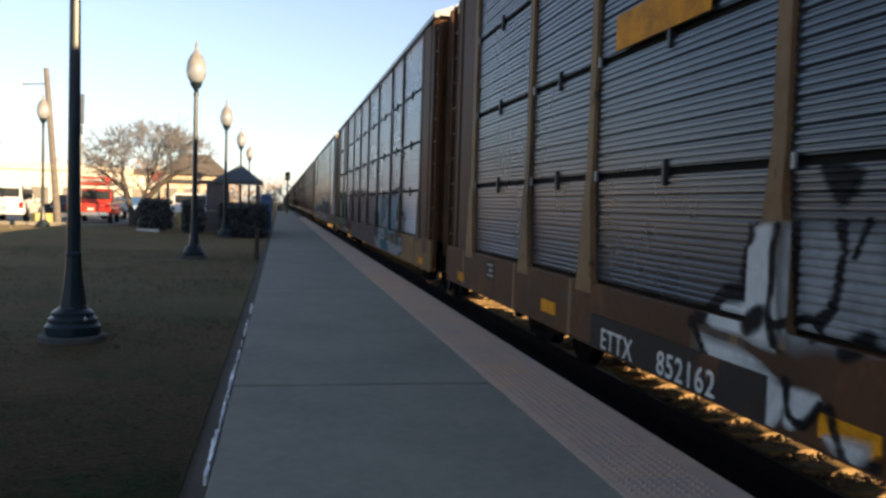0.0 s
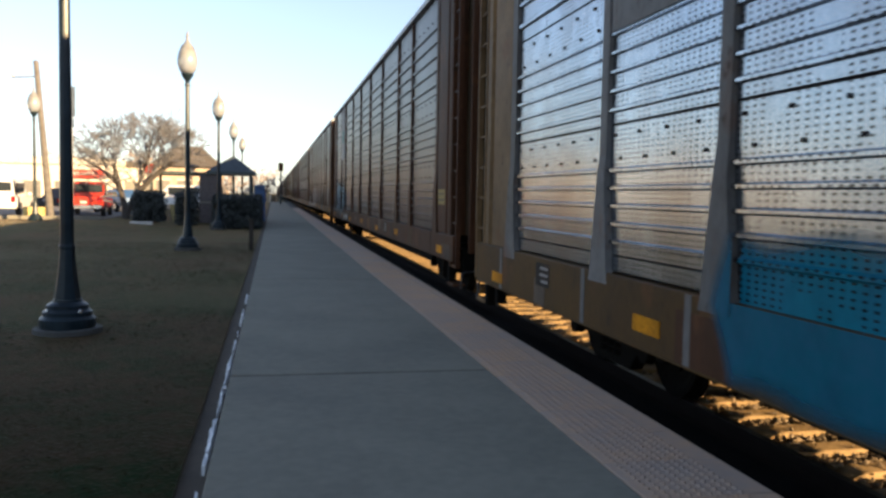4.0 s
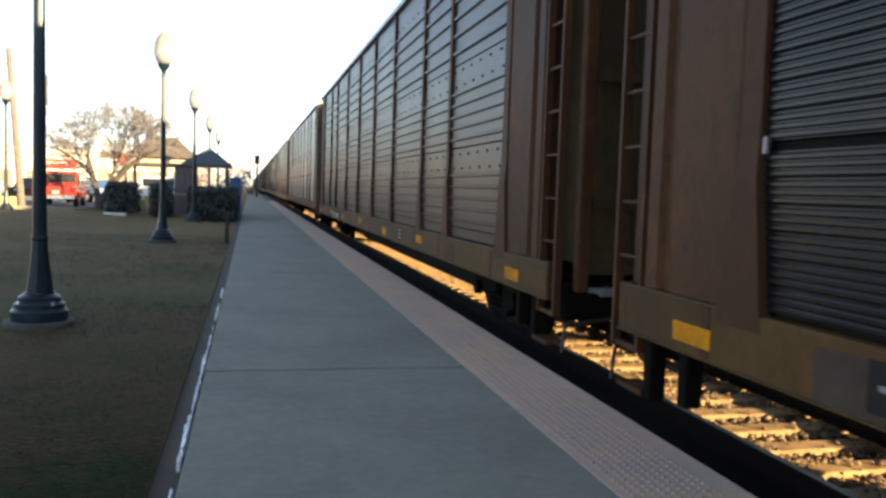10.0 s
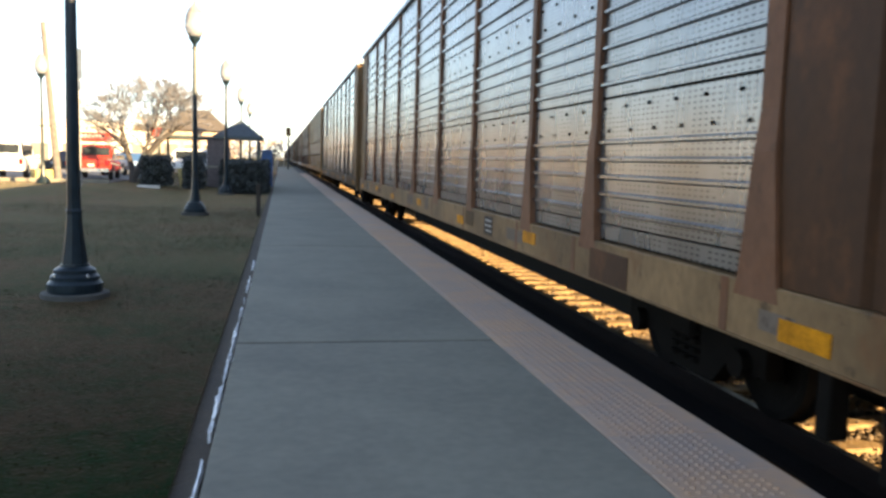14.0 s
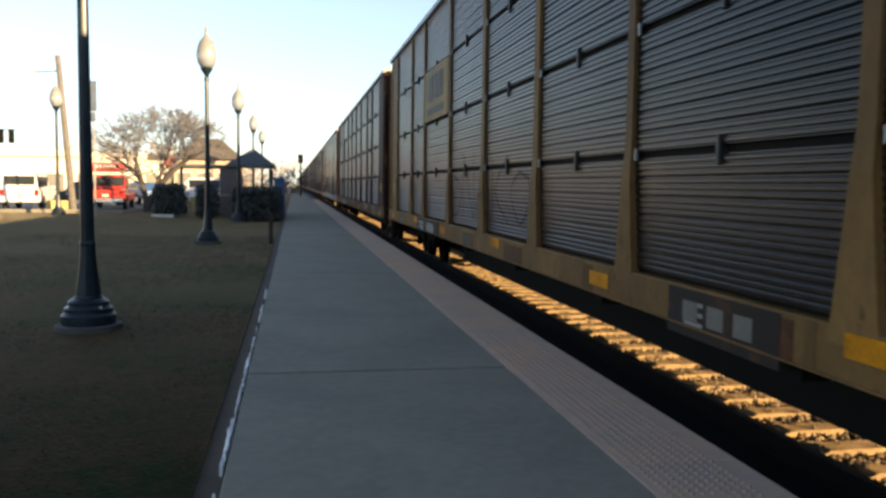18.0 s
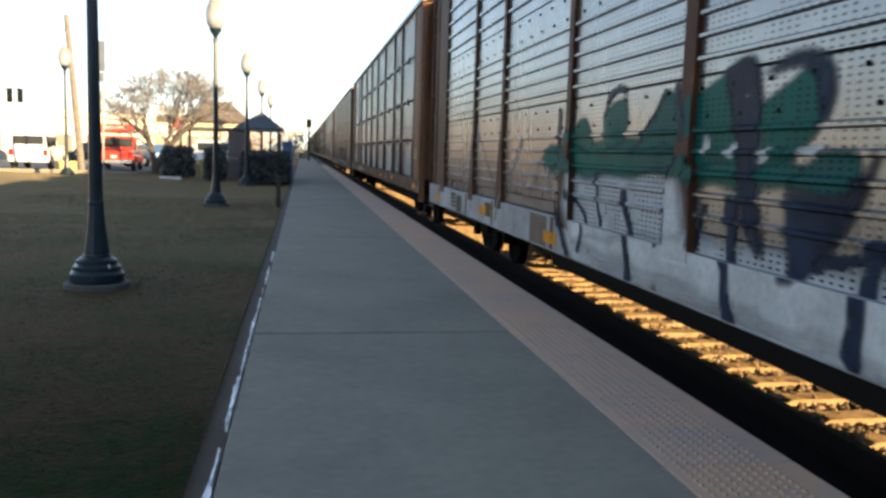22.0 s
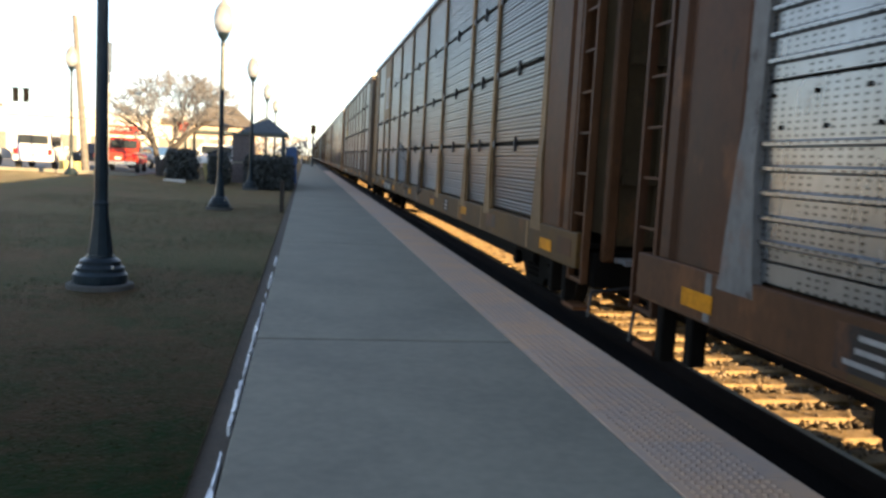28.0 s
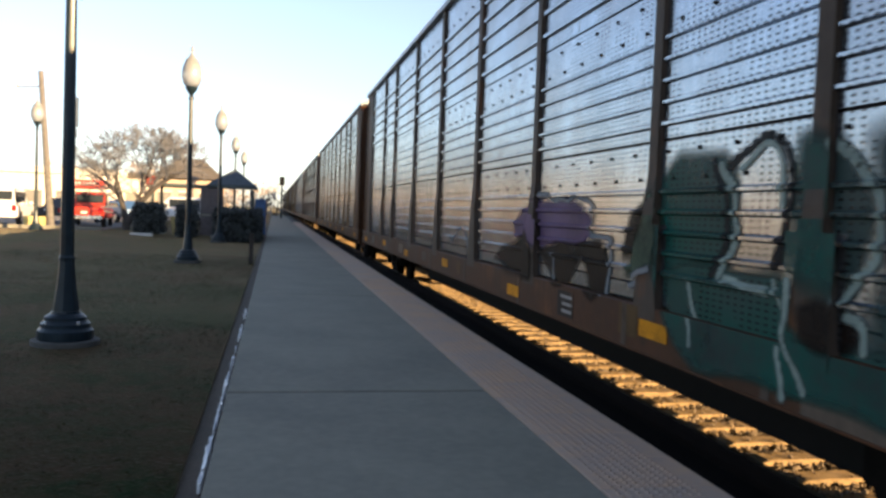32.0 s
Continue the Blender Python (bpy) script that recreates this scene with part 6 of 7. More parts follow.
teal2 = spray("teal drifting deeper", (0.0, 0.085, 0.13), (0.02, 0.15, 0.20))
murk = spray("murky maroon-grey", (0.07, 0.05, 0.05), (0.16, 0.13, 0.13))
bottle = spray("bottle green", (0.02, 0.06, 0.045), (0.12, 0.17, 0.11))
slate_p = spray("slate drifting to teal", (0.075, 0.13, 0.20), (0.02, 0.17, 0.26), True)
pblue_p, white_p, tan_p = spray("pale blue", (0.24, 0.44, 0.54), (0.32, 0.47, 0.52), True), spray("white", (0.50, 0.52, 0.53), None, True), spray("tan", (0.36, 0.35, 0.28), (0.42, 0.42, 0.38), True)
green_p, dgreen_p = spray("green", (0.0, 0.13, 0.10), (0.02, 0.10, 0.10), True), spray("dark green", (0.055, 0.085, 0.08), (0.010, 0.10, 0.078), True)
red_p = spray("red", (0.27, 0.03, 0.03), None, True)
rust_p, navy, soot = spray("rust brown", (0.10, 0.06, 0.055), None, True), spray("navy black", (0.010, 0.014, 0.028), (0.03, 0.05, 0.09)), spray("sooty black", (0.012, 0.012, 0.014), (0.03, 0.02, 0.025))
pale_grey, chalk, faded = spray("pale grey", (0.34, 0.36, 0.38), (0.24, 0.26, 0.28)), spray("chalky blue-grey", (0.34, 0.38, 0.40), (0.20, 0.24, 0.26)), spray("faded blue-white", (0.26, 0.29, 0.32), (0.14, 0.16, 0.18))
teal_b, teal_soft = spray("bright teal", (0.01, 0.20, 0.30), (0.03, 0.14, 0.24), True), spray("soft teal", (0.05, 0.22, 0.26), (0.10, 0.24, 0.27), True)
pblue_s, slate_s, ndteal = spray("hazy pale blue", (0.14, 0.26, 0.36), (0.10, 0.20, 0.28)), spray("hazy slate", (0.035, 0.06, 0.075), (0.06, 0.09, 0.10), True), spray("near-black teal", (0.007, 0.022, 0.024), (0.006, 0.036, 0.036))
graffiti(4, "BRPSB", 4.4, 1.0, 1.05, 1.85, white_p, S_GREY, 0.60, seed=2, edge=0.03)
graffiti(4, "NI", -9.6, -11.6, 1.0, 1.75, S_GREY, S_GREY, 0.1, seed=5, thin=True)
lilac = spray("lilac", (0.34, 0.29, 0.36))
line(5, lilac, 0.05, [(-12.2, 2.05), (-12.3, 1.75), (-12.45, 1.65), (-12.55, 1.95), (-12.6, 2.0)], 18)
line(5, lilac, 0.05, [(-12.62, 2.02), (-12.7, 1.7), (-12.72, 1.5)], 18)
line(5, lilac, 0.04, [(-12.25, 2.2), (-12.32, 2.25), (-12.3, 2.15)], 18)
graffiti(7, "BAJOO", 7.0, 1.0, 1.1, 2.0, S_FAINT, S_FAINT, 0.1, seed=4, thin=True)
graffiti(10, "DNAKO", 4.05, -1.2, 1.2, 1.9, mauve, mauve, 0.1, seed=3, thin=True)
graffiti(11, "BMBW", -9.0, -11.8, 1.0, 2.1, S_WHITE, S_WHITE, 0.1, seed=3, thin=True)
graffiti(11, "SMSB", -9.3, -11.7, 1.25, 1.7, S_WHITE, S_WHITE, 0.1, seed=5, thin=True)
graffiti(11, "NV", -9.5, -12.3, 0.5, 0.95, S_WHITE, S_WHITE, 0.1, seed=6, thin=True)
patch(11, -6.6, 1.35, 0.35, 0.6, 3, S_GREY, 0.0040)
patch(11, -7.7, 1.3, 0.3, 0.5, 4, S_GREY, 0.0040)
# white and black letters on the first car
area(0, S_GREY, [(4.04, 1.57), (3.28, 1.59), (3.23, 1), (3.69, 0.98), (3.99, 0.95)], 0.15, 1)
area(0, S_WHITE, [(4.12, 1.57), (4.33, 1.56), (4.45, 1.35), (4.43, 1.09), (4.7, 1.08), (4.85, 0.94), (4.45, 0.88), (4.05, 0.85), (4.05, 1.24)], 0.04, 1)
area(0, S_WHITE, [(4.92, 0.85), (4.86, 0.7), (4.65, 0.57), (4.41, 0.43), (4.05, 0.41), (3.94, 0.57), (3.95, 0.69), (4.4, 0.79)], 0.04, 1)
area(0, S_WHITE, [(3.93, 0.7), (3.93, 0.48), (3.81, 0.47), (3.66, 0.59), (3.62, 0.69)], 0.04, 1)
area(0, S_WHITE, [(3.59, 0.47), (3.46, 0.39), (3.32, 0.39), (3.2, 0.51), (3.2, 0.55)], 0.04, 1)
line(0, S_BLACK, 0.1, [(4.38, 1.52), (4.5, 1.34), (4.46, 1.18), (4.7, 1.08), (4.88, 0.91)], 2)
line(0, S_BLACK, 0.06, [(4.1, 1.57), (4.06, 0.91)], 2)
line(0, S_BLACK, 0.07, [(3.62, 1.58), (3.56, 1.41), (3.59, 1.19), (3.73, 1.04)], 2)
line(0, S_BLACK, 0.04, [(3.42, 1.59), (3.46, 1.42)], 2)
line(0, S_BLACK, 0.04, [(4.03, 1.03), (3.86, 1.06), (3.74, 1.03), (3.7, 0.95)], 2)
line(0, S_BLACK, 0.08, [(4.97, 0.84), (4.86, 0.73), (4.6, 0.53), (4.41, 0.4)], 2)
line(0, S_BLACK, 0.05, [(3.95, 0.69), (3.94, 0.52), (3.81, 0.47), (3.66, 0.59)], 2)
line(0, S_BLACK, 0.06, [(3.57, 0.6), (3.47, 0.43), (3.3, 0.39), (3.19, 0.49)], 2)
area(0, S_BLACK, [(4.42, 0.93), (4.28, 1.05), (4.13, 1.08), (4.14, 0.98), (4.31, 0.87)], 0.04, 2)
area(0, S_BLACK, [(3.54, 0.92), (3.51, 1), (3.41, 1.06), (3.31, 1.04), (3.33, 0.94), (3.48, 0.89)], 0.04, 2)
area(0, S_BLACK, [(3.82, 1.9), (3.47, 1.88), (3.66, 1.68)], 0.04, 2)
# teal letters and a murky row on the second car
area(1, murk, [(4.04, 2.12), (-3.67, 1.89), (-3.85, 0.39), (-1.44, 0.3), (3.72, 0.31)], 0.2, 1)
line(1, S_BLACK, 0.05, [(0.95, 1.81), (0.46, 1.21), (0.98, 0.71)], 2)
line(1, S_BLACK, 0.05, [(-0.44, 1.8), (-0.85, 1.25), (-0.42, 0.8)], 2)
line(1, S_BLACK, 0.05, [(-1.78, 1.79), (-2.11, 1.29), (-1.76, 0.89)], 2)
line(1, S_BLACK, 0.05, [(-2.73, 1.78), (-3.02, 1.32), (-2.72, 0.95)], 2)
area(1, pblue, [(-7.08, 1.87), (-7.99, 1.95), (-8.71, 1.96), (-9.03, 1.76), (-9.05, 1.52), (-8.76, 1.41), (-8.31, 1.23), (-8.18, 0.87), (-7.17, 0.91)], 0.15, 1)
area(1, pale_grey, [(-3.92, 1.81), (-6.95, 1.96), (-7.15, 0.55), (-8.54, 0.43), (-8.97, 0.42), (-8.55, 0.28), (-7.11, 0.26), (-5.69, 0.32), (-4.31, 0.48)], 0.12, 1)
area(1, teal2, [(-5.27, 1.85), (-6.38, 1.83), (-6.62, 1.44), (-5.92, 1.21), (-5.27, 1), (-5.12, 1.51)], 0.08, 2)
area(1, teal2, [(-5.57, 0.63), (-6.56, 0.68), (-7.32, 0.57), (-7.28, 0.36), (-6.17, 0.34)], 0.06, 2)
area(1, teal2, [(-6.51, 1.24), (-6.97, 1.13), (-7.05, 0.72), (-6.56, 0.7), (-6.39, 1.03)], 0.08, 2)
area(1, dteal, [(-3.97, 1.35), (-4.63, 1.44), (-4.98, 0.97), (-4.93, 0.61), (-4.28, 0.73)], 0.06, 2)
area(1, dteal, [(-8.65, 0.93), (-8.92, 1.07), (-9.18, 1.05), (-9.25, 0.84), (-9.32, 0.69), (-9.08, 0.65), (-8.81, 0.74)], 0.06, 2)
area(1, teal2, [(-8.41, 1.46), (-8.68, 1.49), (-8.72, 1.37), (-8.47, 1.3)], 0.05, 2)
area(1, pale_grey, [(-9.19, 0.9), (-9.79, 0.84), (-9.8, 0.7), (-9.32, 0.69)], 0.1, 1)
line(1, dteal, 0.11, [(-7.14, 1.89), (-7.99, 1.99), (-8.71, 1.98), (-9.09, 1.76), (-9.08, 1.56), (-8.82, 1.44), (-8.47, 1.3)], 3)
line(1, dteal, 0.13, [(-8.47, 1.28), (-9.02, 1.4), (-9.49, 1.41), (-9.74, 1.16), (-9.79, 0.84), (-9.75, 0.69)], 3)
line(1, dteal, 0.06, [(-7.87, 1.28), (-8.16, 1.1), (-8.18, 0.87)], 3)
line(1, dteal, 0.06, [(-6.71, 1.88), (-6.48, 1.59), (-6.64, 1.3), (-6.93, 0.89)], 3)
area(1, pale_grey, [(-4.03, 0.9), (-7.07, 0.74), (-8.52, 0.67), (-9.8, 0.74), (-9.88, 0.57), (-9.1, 0.4), (-7.11, 0.31), (-4.54, 0.32)], 0.08, 1)
# red letters over black, green tangle beside them
area(1, soot, [(6.37, 0.76), (6.27, 1.44), (6.02, 1.9), (5.38, 2.11), (4.89, 1.99), (4.48, 2.23), (4.39, 2.22), (4.29, 0.73), (4.99, 0.73), (5.74, 0.72)], 0.3, 1)
area(1, bottle, [(12.12, 2.19), (9.34, 2.09), (7.35, 1.95), (7.02, 0.83), (8.06, 0.6), (12.01, 0.79)], 0.2, 1)
line(1, pink, 0.075, [(5.09, 1.63), (5.06, 1.86), (5.32, 2), (5.82, 1.94), (6.14, 1.72), (6.16, 1.44), (5.91, 1.24)], 2)
line(1, pink, 0.07, [(5.61, 1.49), (5.28, 1.48), (5.01, 1.45)], 2)
line(1, pink, 0.08, [(6.14, 0.7), (6.31, 0.99), (5.9, 1.16), (5.32, 1.23), (5.21, 1.14), (5.41, 0.97), (5.7, 0.94)], 2)
line(1, pink, 0.09, [(4.51, 2.09), (4.76, 1.91), (4.87, 1.63), (4.98, 1.43), (4.9, 0.98), (5.04, 0.77)], 2)
line(1, pink, 0.06, [(4.42, 2.03), (4.44, 1.63)], 2)
line(1, pink, 0.05, [(4.54, 1.45), (4.47, 1.3), (4.59, 1.03), (4.47, 0.94), (4.41, 1.25)], 2)
area(1, pink, [(4.56, 0.69), (4.29, 0.8), (4.28, 0.53), (4.41, 0.59)], 0.1, 2)
line(1, ggreen, 0.04, [(11.69, 2.07), (10.63, 1.02), (9.6, 0.91)], 3)
line(1, ggreen, 0.04, [(10.07, 2.07), (11.1, 1.12)], 3)
line(1, ggreen, 0.04, [(8.92, 1.91), (8.1, 1.17), (7.6, 0.89)], 3)
line(1, ggreen, 0.04, [(7.79, 1.93), (8.63, 1.04), (8.19, 0.68)], 3)
line(1, ggreen, 0.04, [(7.34, 1.87), (7.2, 1.23), (7.49, 0.86)], 3)
line(1, ggreen, 0.04, [(11.86, 0.65), (9.79, 0.89), (8.6, 0.63), (8.17, 0.34)], 3)
line(1, ggreen, 0.04, [(9.08, 0.79), (8.18, 0.49)], 3)
line(1, ggreen, 0.04, [(7.31, 1.31), (6.62, 0.8), (6.29, 0.62)], 3)
line(1, S_BLACK, 0.05, [(9.46, 1.31), (9.51, 0.86)], 3)
line(1, S_BLACK, 0.05, [(8.62, 0.89), (8.1, 1.17), (7.95, 0.9)], 3)
line(1, S_BLACK, 0.05, [(7.01, 1.33), (6.81, 1.02), (6.98, 0.92)], 3)
line(1, S_BLACK, 0.05, [(6.75, 1.42), (6.64, 1.07)], 3)
# slate and teal letters over a red band
area(2, red_p, [(2.76, 1.27), (-3.73, 1.48), (-6.85, 1.5), (-8.33, 1.59), (-8.62, 1.54), (-8.65, 1.11), (-6.88, 1.1), (-5.63, 0.95), (2.71, 0.58)], 0.15, 1)
area(2, red_p, [(-8.58, 1.54), (-9, 1.57), (-9.57, 1.56), (-9.62, 0.86), (-8.79, 0.75), (-8.65, 1.14)], 0.1, 1)
area(2, teal_soft, [(-0.65, 1.66), (-5.58, 1.66), (-5.65, 0.76), (-3.79, 0.54), (-0.71, 0.73)], 0.2, 2)
area(2, slate_p, [(-6.33, 2.25), (-6.88, 2.32), (-7.09, 2.18), (-7.1, 1.62), (-7.32, 0.66), (-7.09, 0.5), (-6.63, 0.71), (-6.48, 1.49)], 0.08, 3)
area(2, slate_p, [(-7.09, 2.18), (-7.43, 2.19), (-7.56, 1.86), (-7.33, 1.62), (-7.14, 1.5)], 0.08, 3)
area(2, slate_p, [(-7.62, 1.59), (-8.1, 1.67), (-8.43, 1.62), (-8.6, 1.22), (-8.76, 0.9), (-8.65, 0.5), (-8.4, 0.65), (-7.94, 0.66), (-7.54, 0.69), (-7.66, 1.03), (-7.12, 1.28)], 0.05, 3)
area(2, teal_b, [(-8.32, 1.62), (-8.45, 1.59), (-8.76, 0.95), (-8.75, 0.78), (-8.54, 0.74), (-8.44, 1.09)], 0.05, 4)
area(2, teal_b, [(-7.19, 1.47), (-7.62, 1.55), (-7.7, 1.35), (-7.28, 1.25)], 0.05, 4)
area(2, teal_b, [(-4.18, 1.6), (-5.46, 1.63), (-5.35, 1.36), (-4.63, 1.18)], 0.08, 4)
area(2, slate_p, [(-4.3, 1.16), (-5.97, 1.21), (-6.19, 0.54), (-4.97, 0.68)], 0.08, 3)
area(2, dteal, [(-8.15, 1.42), (-8.29, 1.44), (-8.32, 1.32), (-8.19, 1.26)], 0.03, 5)
line(2, dteal, 0.05, [(-7.59, 1.53), (-7.87, 1.64), (-8.27, 1.66), (-8.45, 1.61)], 5)
line(2, pale_grey, 0.045, [(-8.44, 1.61), (-8.62, 1.22), (-8.76, 0.9), (-8.7, 0.51)], 5)
line(2, pale_grey, 0.04, [(-8.27, 1.59), (-8.12, 1.4), (-8.03, 1.14), (-7.68, 1.17)], 5)
line(2, pale_grey, 0.04, [(-7.12, 1.22), (-7.5, 1.26), (-7.9, 1.26)], 5)
line(2, pale_grey, 0.04, [(-6.48, 1.49), (-7.04, 1.23), (-7.28, 0.65)], 5)
line(2, pale_grey, 0.035, [(-4.89, 1.81), (-5.59, 1.61), (-5.62, 1.14), (-6, 0.8), (-6.13, 0.55)], 5)
line(2, pale_grey, 0.035, [(-5.84, 1.41), (-5.36, 1.22), (-5.5, 0.99), (-6.11, 0.86)], 5)
line(2, pale_grey, 0.03, [(-1.75, 1.38), (-1.64, 0.87), (-2.81, 0.87)], 5)
line(2, S_GREY, 0.05, [(-7.28, 2.24), (-7.51, 2.08), (-7.53, 1.8)], 4)
line(2, S_GREY, 0.05, [(-5.17, 1.95), (-5.6, 2.29), (-5.83, 1.98)], 4)
line(2, S_GREY, 0.05, [(-6.18, 2.13), (-6.26, 1.7)], 4)
line(2, S_BLACK, 0.025, [(-7.75, 1.94), (-7.74, 1.76)], 4)
line(2, S_BLACK, 0.025, [(-7.67, 1.83), (-7.85, 1.87)], 4)
area(2, red_p, [(-7.28, 1.18), (-7.58, 1.2), (-7.45, 0.93)], 0.03, 5)
area(2, teal_b, [(-1.06, 1.02), (-1.13, 1.21), (-1.42, 1.38), (-1.88, 1.42), (-1.94, 0.92), (-1.39, 0.77), (-1.07, 0.81)], 0.06, 3)
area(2, slate_p, [(-1.48, 2.15), (-1.91, 2.12), (-1.96, 1.42), (-1.46, 1.38)], 0.15, 3)
line(2, S_BLACK, 0.16, [(-0.65, 0.85), (-0.81, 0.71), (-1.25, 0.64), (-1.61, 0.74), (-1.76, 0.91), (-1.78, 1.14)], 4)
line(2, S_GREY, 0.09, [(-0.66, 0.85), (-0.82, 0.71), (-1.25, 0.65), (-1.61, 0.76), (-1.76, 0.91), (-1.78, 1.14)], 5)
area(2, tan_p, [(0.78, 2.07), (-1.23, 2.01), (-1.24, 1.86), (0.68, 1.86)], 0.04, 3)
area(2, teal_b, [(6.96, 1.34), (2.84, 1.44), (2.64, 0.52), (4.06, 0.55), (6.89, 0.51)], 0.15, 3)
area(2, purple, [(2.77, 1.35), (1.84, 1.34), (1.87, 0.92), (2.67, 0.98)], 0.1, 3)
# pale blue letters outlined in black, with a whitish edge
area(3, pblue_p, [(11.86, 0.85), (11.95, 2.03), (11.38, 2.2), (10.9, 1.91), (10.62, 2.06), (9.68, 2.04), (9.62, 2.13), (9.34, 1.81), (9.03, 2.12), (8.65, 1.89), (8.29, 2.07), (8.22, 1.05), (8.66, 0.72), (9.05, 0.54), (9.23, 0.85), (9.56, 0.92), (10.12, 0.89)], 0.03, 1)
area(3, pblue_p, [(8.22, 1.05), (8.29, 2.07), (8.15, 2.17), (7.9, 1.84), (7.56, 2.22), (7.23, 2.06), (7, 1.63), (6.98, 1.12), (7.5, 1.12), (7.64, 0.91), (7.92, 1.09)], 0.03, 1)
area(3, rust_p, [(10.13, 1.49), (9.72, 1.58), (9.56, 1.27), (9.74, 0.96), (10.08, 0.96)], 0.03, 2)
area(3, rust_p, [(11.43, 1.3), (10.72, 1.4), (10.56, 0.98), (11.05, 0.93)], 0.04, 2)
area(3, S_BLACK, [(7.32, 1.9), (7.52, 1.75), (7.69, 1.38), (7.53, 1.46), (7.22, 1.65)], 0.03, 3)
area(3, murk, [(7.78, 1.19), (7.91, 0.97), (7.95, 0.85), (7.73, 0.55), (7.69, 0.78), (7.59, 0.91)], 0.03, 2)
line(3, S_BLACK, 0.065, [(11.87, 0.8), (11.95, 1.97), (11.38, 2.19), (10.79, 2.1), (10.6, 1.95)], 3)
line(3, S_BLACK, 0.065, [(11.12, 1.66), (11.44, 1.45)], 3)
line(3, S_BLACK, 0.065, [(11.35, 1.26), (10.72, 1.43), (10.52, 1.68)], 3)
line(3, S_BLACK, 0.065, [(11.05, 0.93), (11.2, 1.12), (11.43, 1.3)], 3)
line(3, S_BLACK, 0.065, [(10.61, 2.02), (9.76, 2.04), (9.67, 2.16), (9.37, 1.81), (9.03, 2.15), (8.66, 1.88), (8.32, 2.07)], 3)
line(3, S_BLACK, 0.065, [(10.07, 0.9), (10.23, 1.49), (9.96, 1.7), (9.63, 1.62), (9.52, 1.51), (9.68, 1.27), (9.75, 0.98)], 3)
line(3, S_BLACK, 0.065, [(8.32, 2.07), (8.15, 2.18), (8.01, 1.93), (7.89, 1.83), (7.56, 2.21), (7.23, 2.07)], 3)
line(3, S_BLACK, 0.065, [(9.06, 2.13), (9.08, 1.59), (8.95, 0.96)], 3)
line(3, S_BLACK, 0.065, [(8.69, 1.88), (8.7, 1.5)], 3)
line(3, S_BLACK, 0.065, [(8.32, 2.07), (8.36, 1.64), (8.35, 1.29), (8.27, 1.08), (8.43, 0.9)], 3)
line(3, S_BLACK, 0.065, [(8.36, 1.64), (7.98, 1.64), (8.25, 1.31)], 3)
line(3, S_BLACK, 0.065, [(7.17, 1.4), (7.51, 1.28), (7.54, 1.17), (7.37, 1.01), (7.29, 0.87)], 3)
line(3, S_BLACK, 0.065, [(9.2, 1.33), (9.35, 0.91), (9.2, 0.51)], 3)
line(3, S_BLACK, 0.065, [(9.13, 1.38), (8.94, 0.89), (9.03, 0.55)], 3)
line(3, S_BLACK, 0.065, [(7.9, 0.86), (7.71, 0.52)], 3)
line(3, S_GREY, 0.035, [(12.07, 1.76), (12.04, 2.11), (11.32, 2.25), (10.62, 2.12), (9.77, 2.09), (9.69, 2.22), (9.37, 1.88), (9.03, 2.2), (8.65, 1.94), (8.32, 2.11), (8.13, 2.21), (7.91, 1.88), (7.57, 2.26), (7.24, 2.12)], 2)
line(3, pale_grey, 0.03, [(8.72, 1.06), (8.71, 0.71)], 4)
line(3, pale_grey, 0.03, [(7.97, 1.03), (7.98, 0.66)], 4)
line(3, pale_grey, 0.03, [(8.43, 0.9), (8.11, 0.94), (8.03, 0.78)], 4)
line(3, pale_grey, 0.03, [(7.42, 1.1), (7.47, 0.86)], 4)
line(3, pale_grey, 0.03, [(8.26, 1.42), (8.16, 1.52), (8.17, 1.3)], 4)
line(3, pale_grey, 0.03, [(12.71, 2.74), (12.5, 2.5), (12.85, 2.29), (12.29, 2.15)], 4)
line(3, pale_grey, 0.03, [(12.47, 1.31), (12.22, 0.99)], 4)
# chalky outlines round dark teal letters, a white tag and a plain arch
area(4, ndteal, [(-4.32, 1.39), (-4.6, 1.68), (-5.26, 1.74), (-5.46, 1.51), (-6.09, 1.42), (-6.55, 1.35), (-6.61, 0.76), (-6.22, 0.68), (-5.22, 0.78), (-4.36, 1.01)], 0.06, 1)
line(4, chalk, 0.04, [(-4.32, 1.36), (-4.36, 1.62), (-4.59, 1.7), (-4.9, 1.64), (-5.21, 1.75), (-5.4, 1.69), (-5.45, 1.53)], 2)
line(4, chalk, 0.04, [(-4.66, 1.61), (-4.94, 1.54), (-5.09, 1.35), (-5.12, 1.1)], 2)
line(4, chalk, 0.04, [(-4.8, 1.36), (-4.88, 1.1)], 2)
line(4, chalk, 0.04, [(-5.37, 1.56), (-5.44, 1.25), (-5.34, 1.02)], 2)
line(4, chalk, 0.04, [(-5.51, 1.41), (-5.81, 1.46), (-6.09, 1.42), (-6.17, 1.52)], 2)
line(4, chalk, 0.04, [(-4.12, 1.35), (-4.19, 1.12)], 2)
line(4, chalk, 0.04, [(-6.03, 1.35), (-6.11, 1.22), (-6.09, 1.06)], 2)
line(4, chalk, 0.04, [(-5.77, 0.85), (-6.05, 0.9)], 2)
line(4, chalk, 0.04, [(-5.56, 0.92), (-5.64, 0.78)], 2)
line(4, chalk, 0.04, [(-5.13, 1.6), (-5.22, 1.69), (-5.34, 1.59)], 2)
line(4, chalk, 0.04, [(-5.89, 1.69), (-5.88, 1.5)], 2)
line(4, chalk, 0.04, [(-4.54, 1.09), (-4.76, 1.03)], 2)
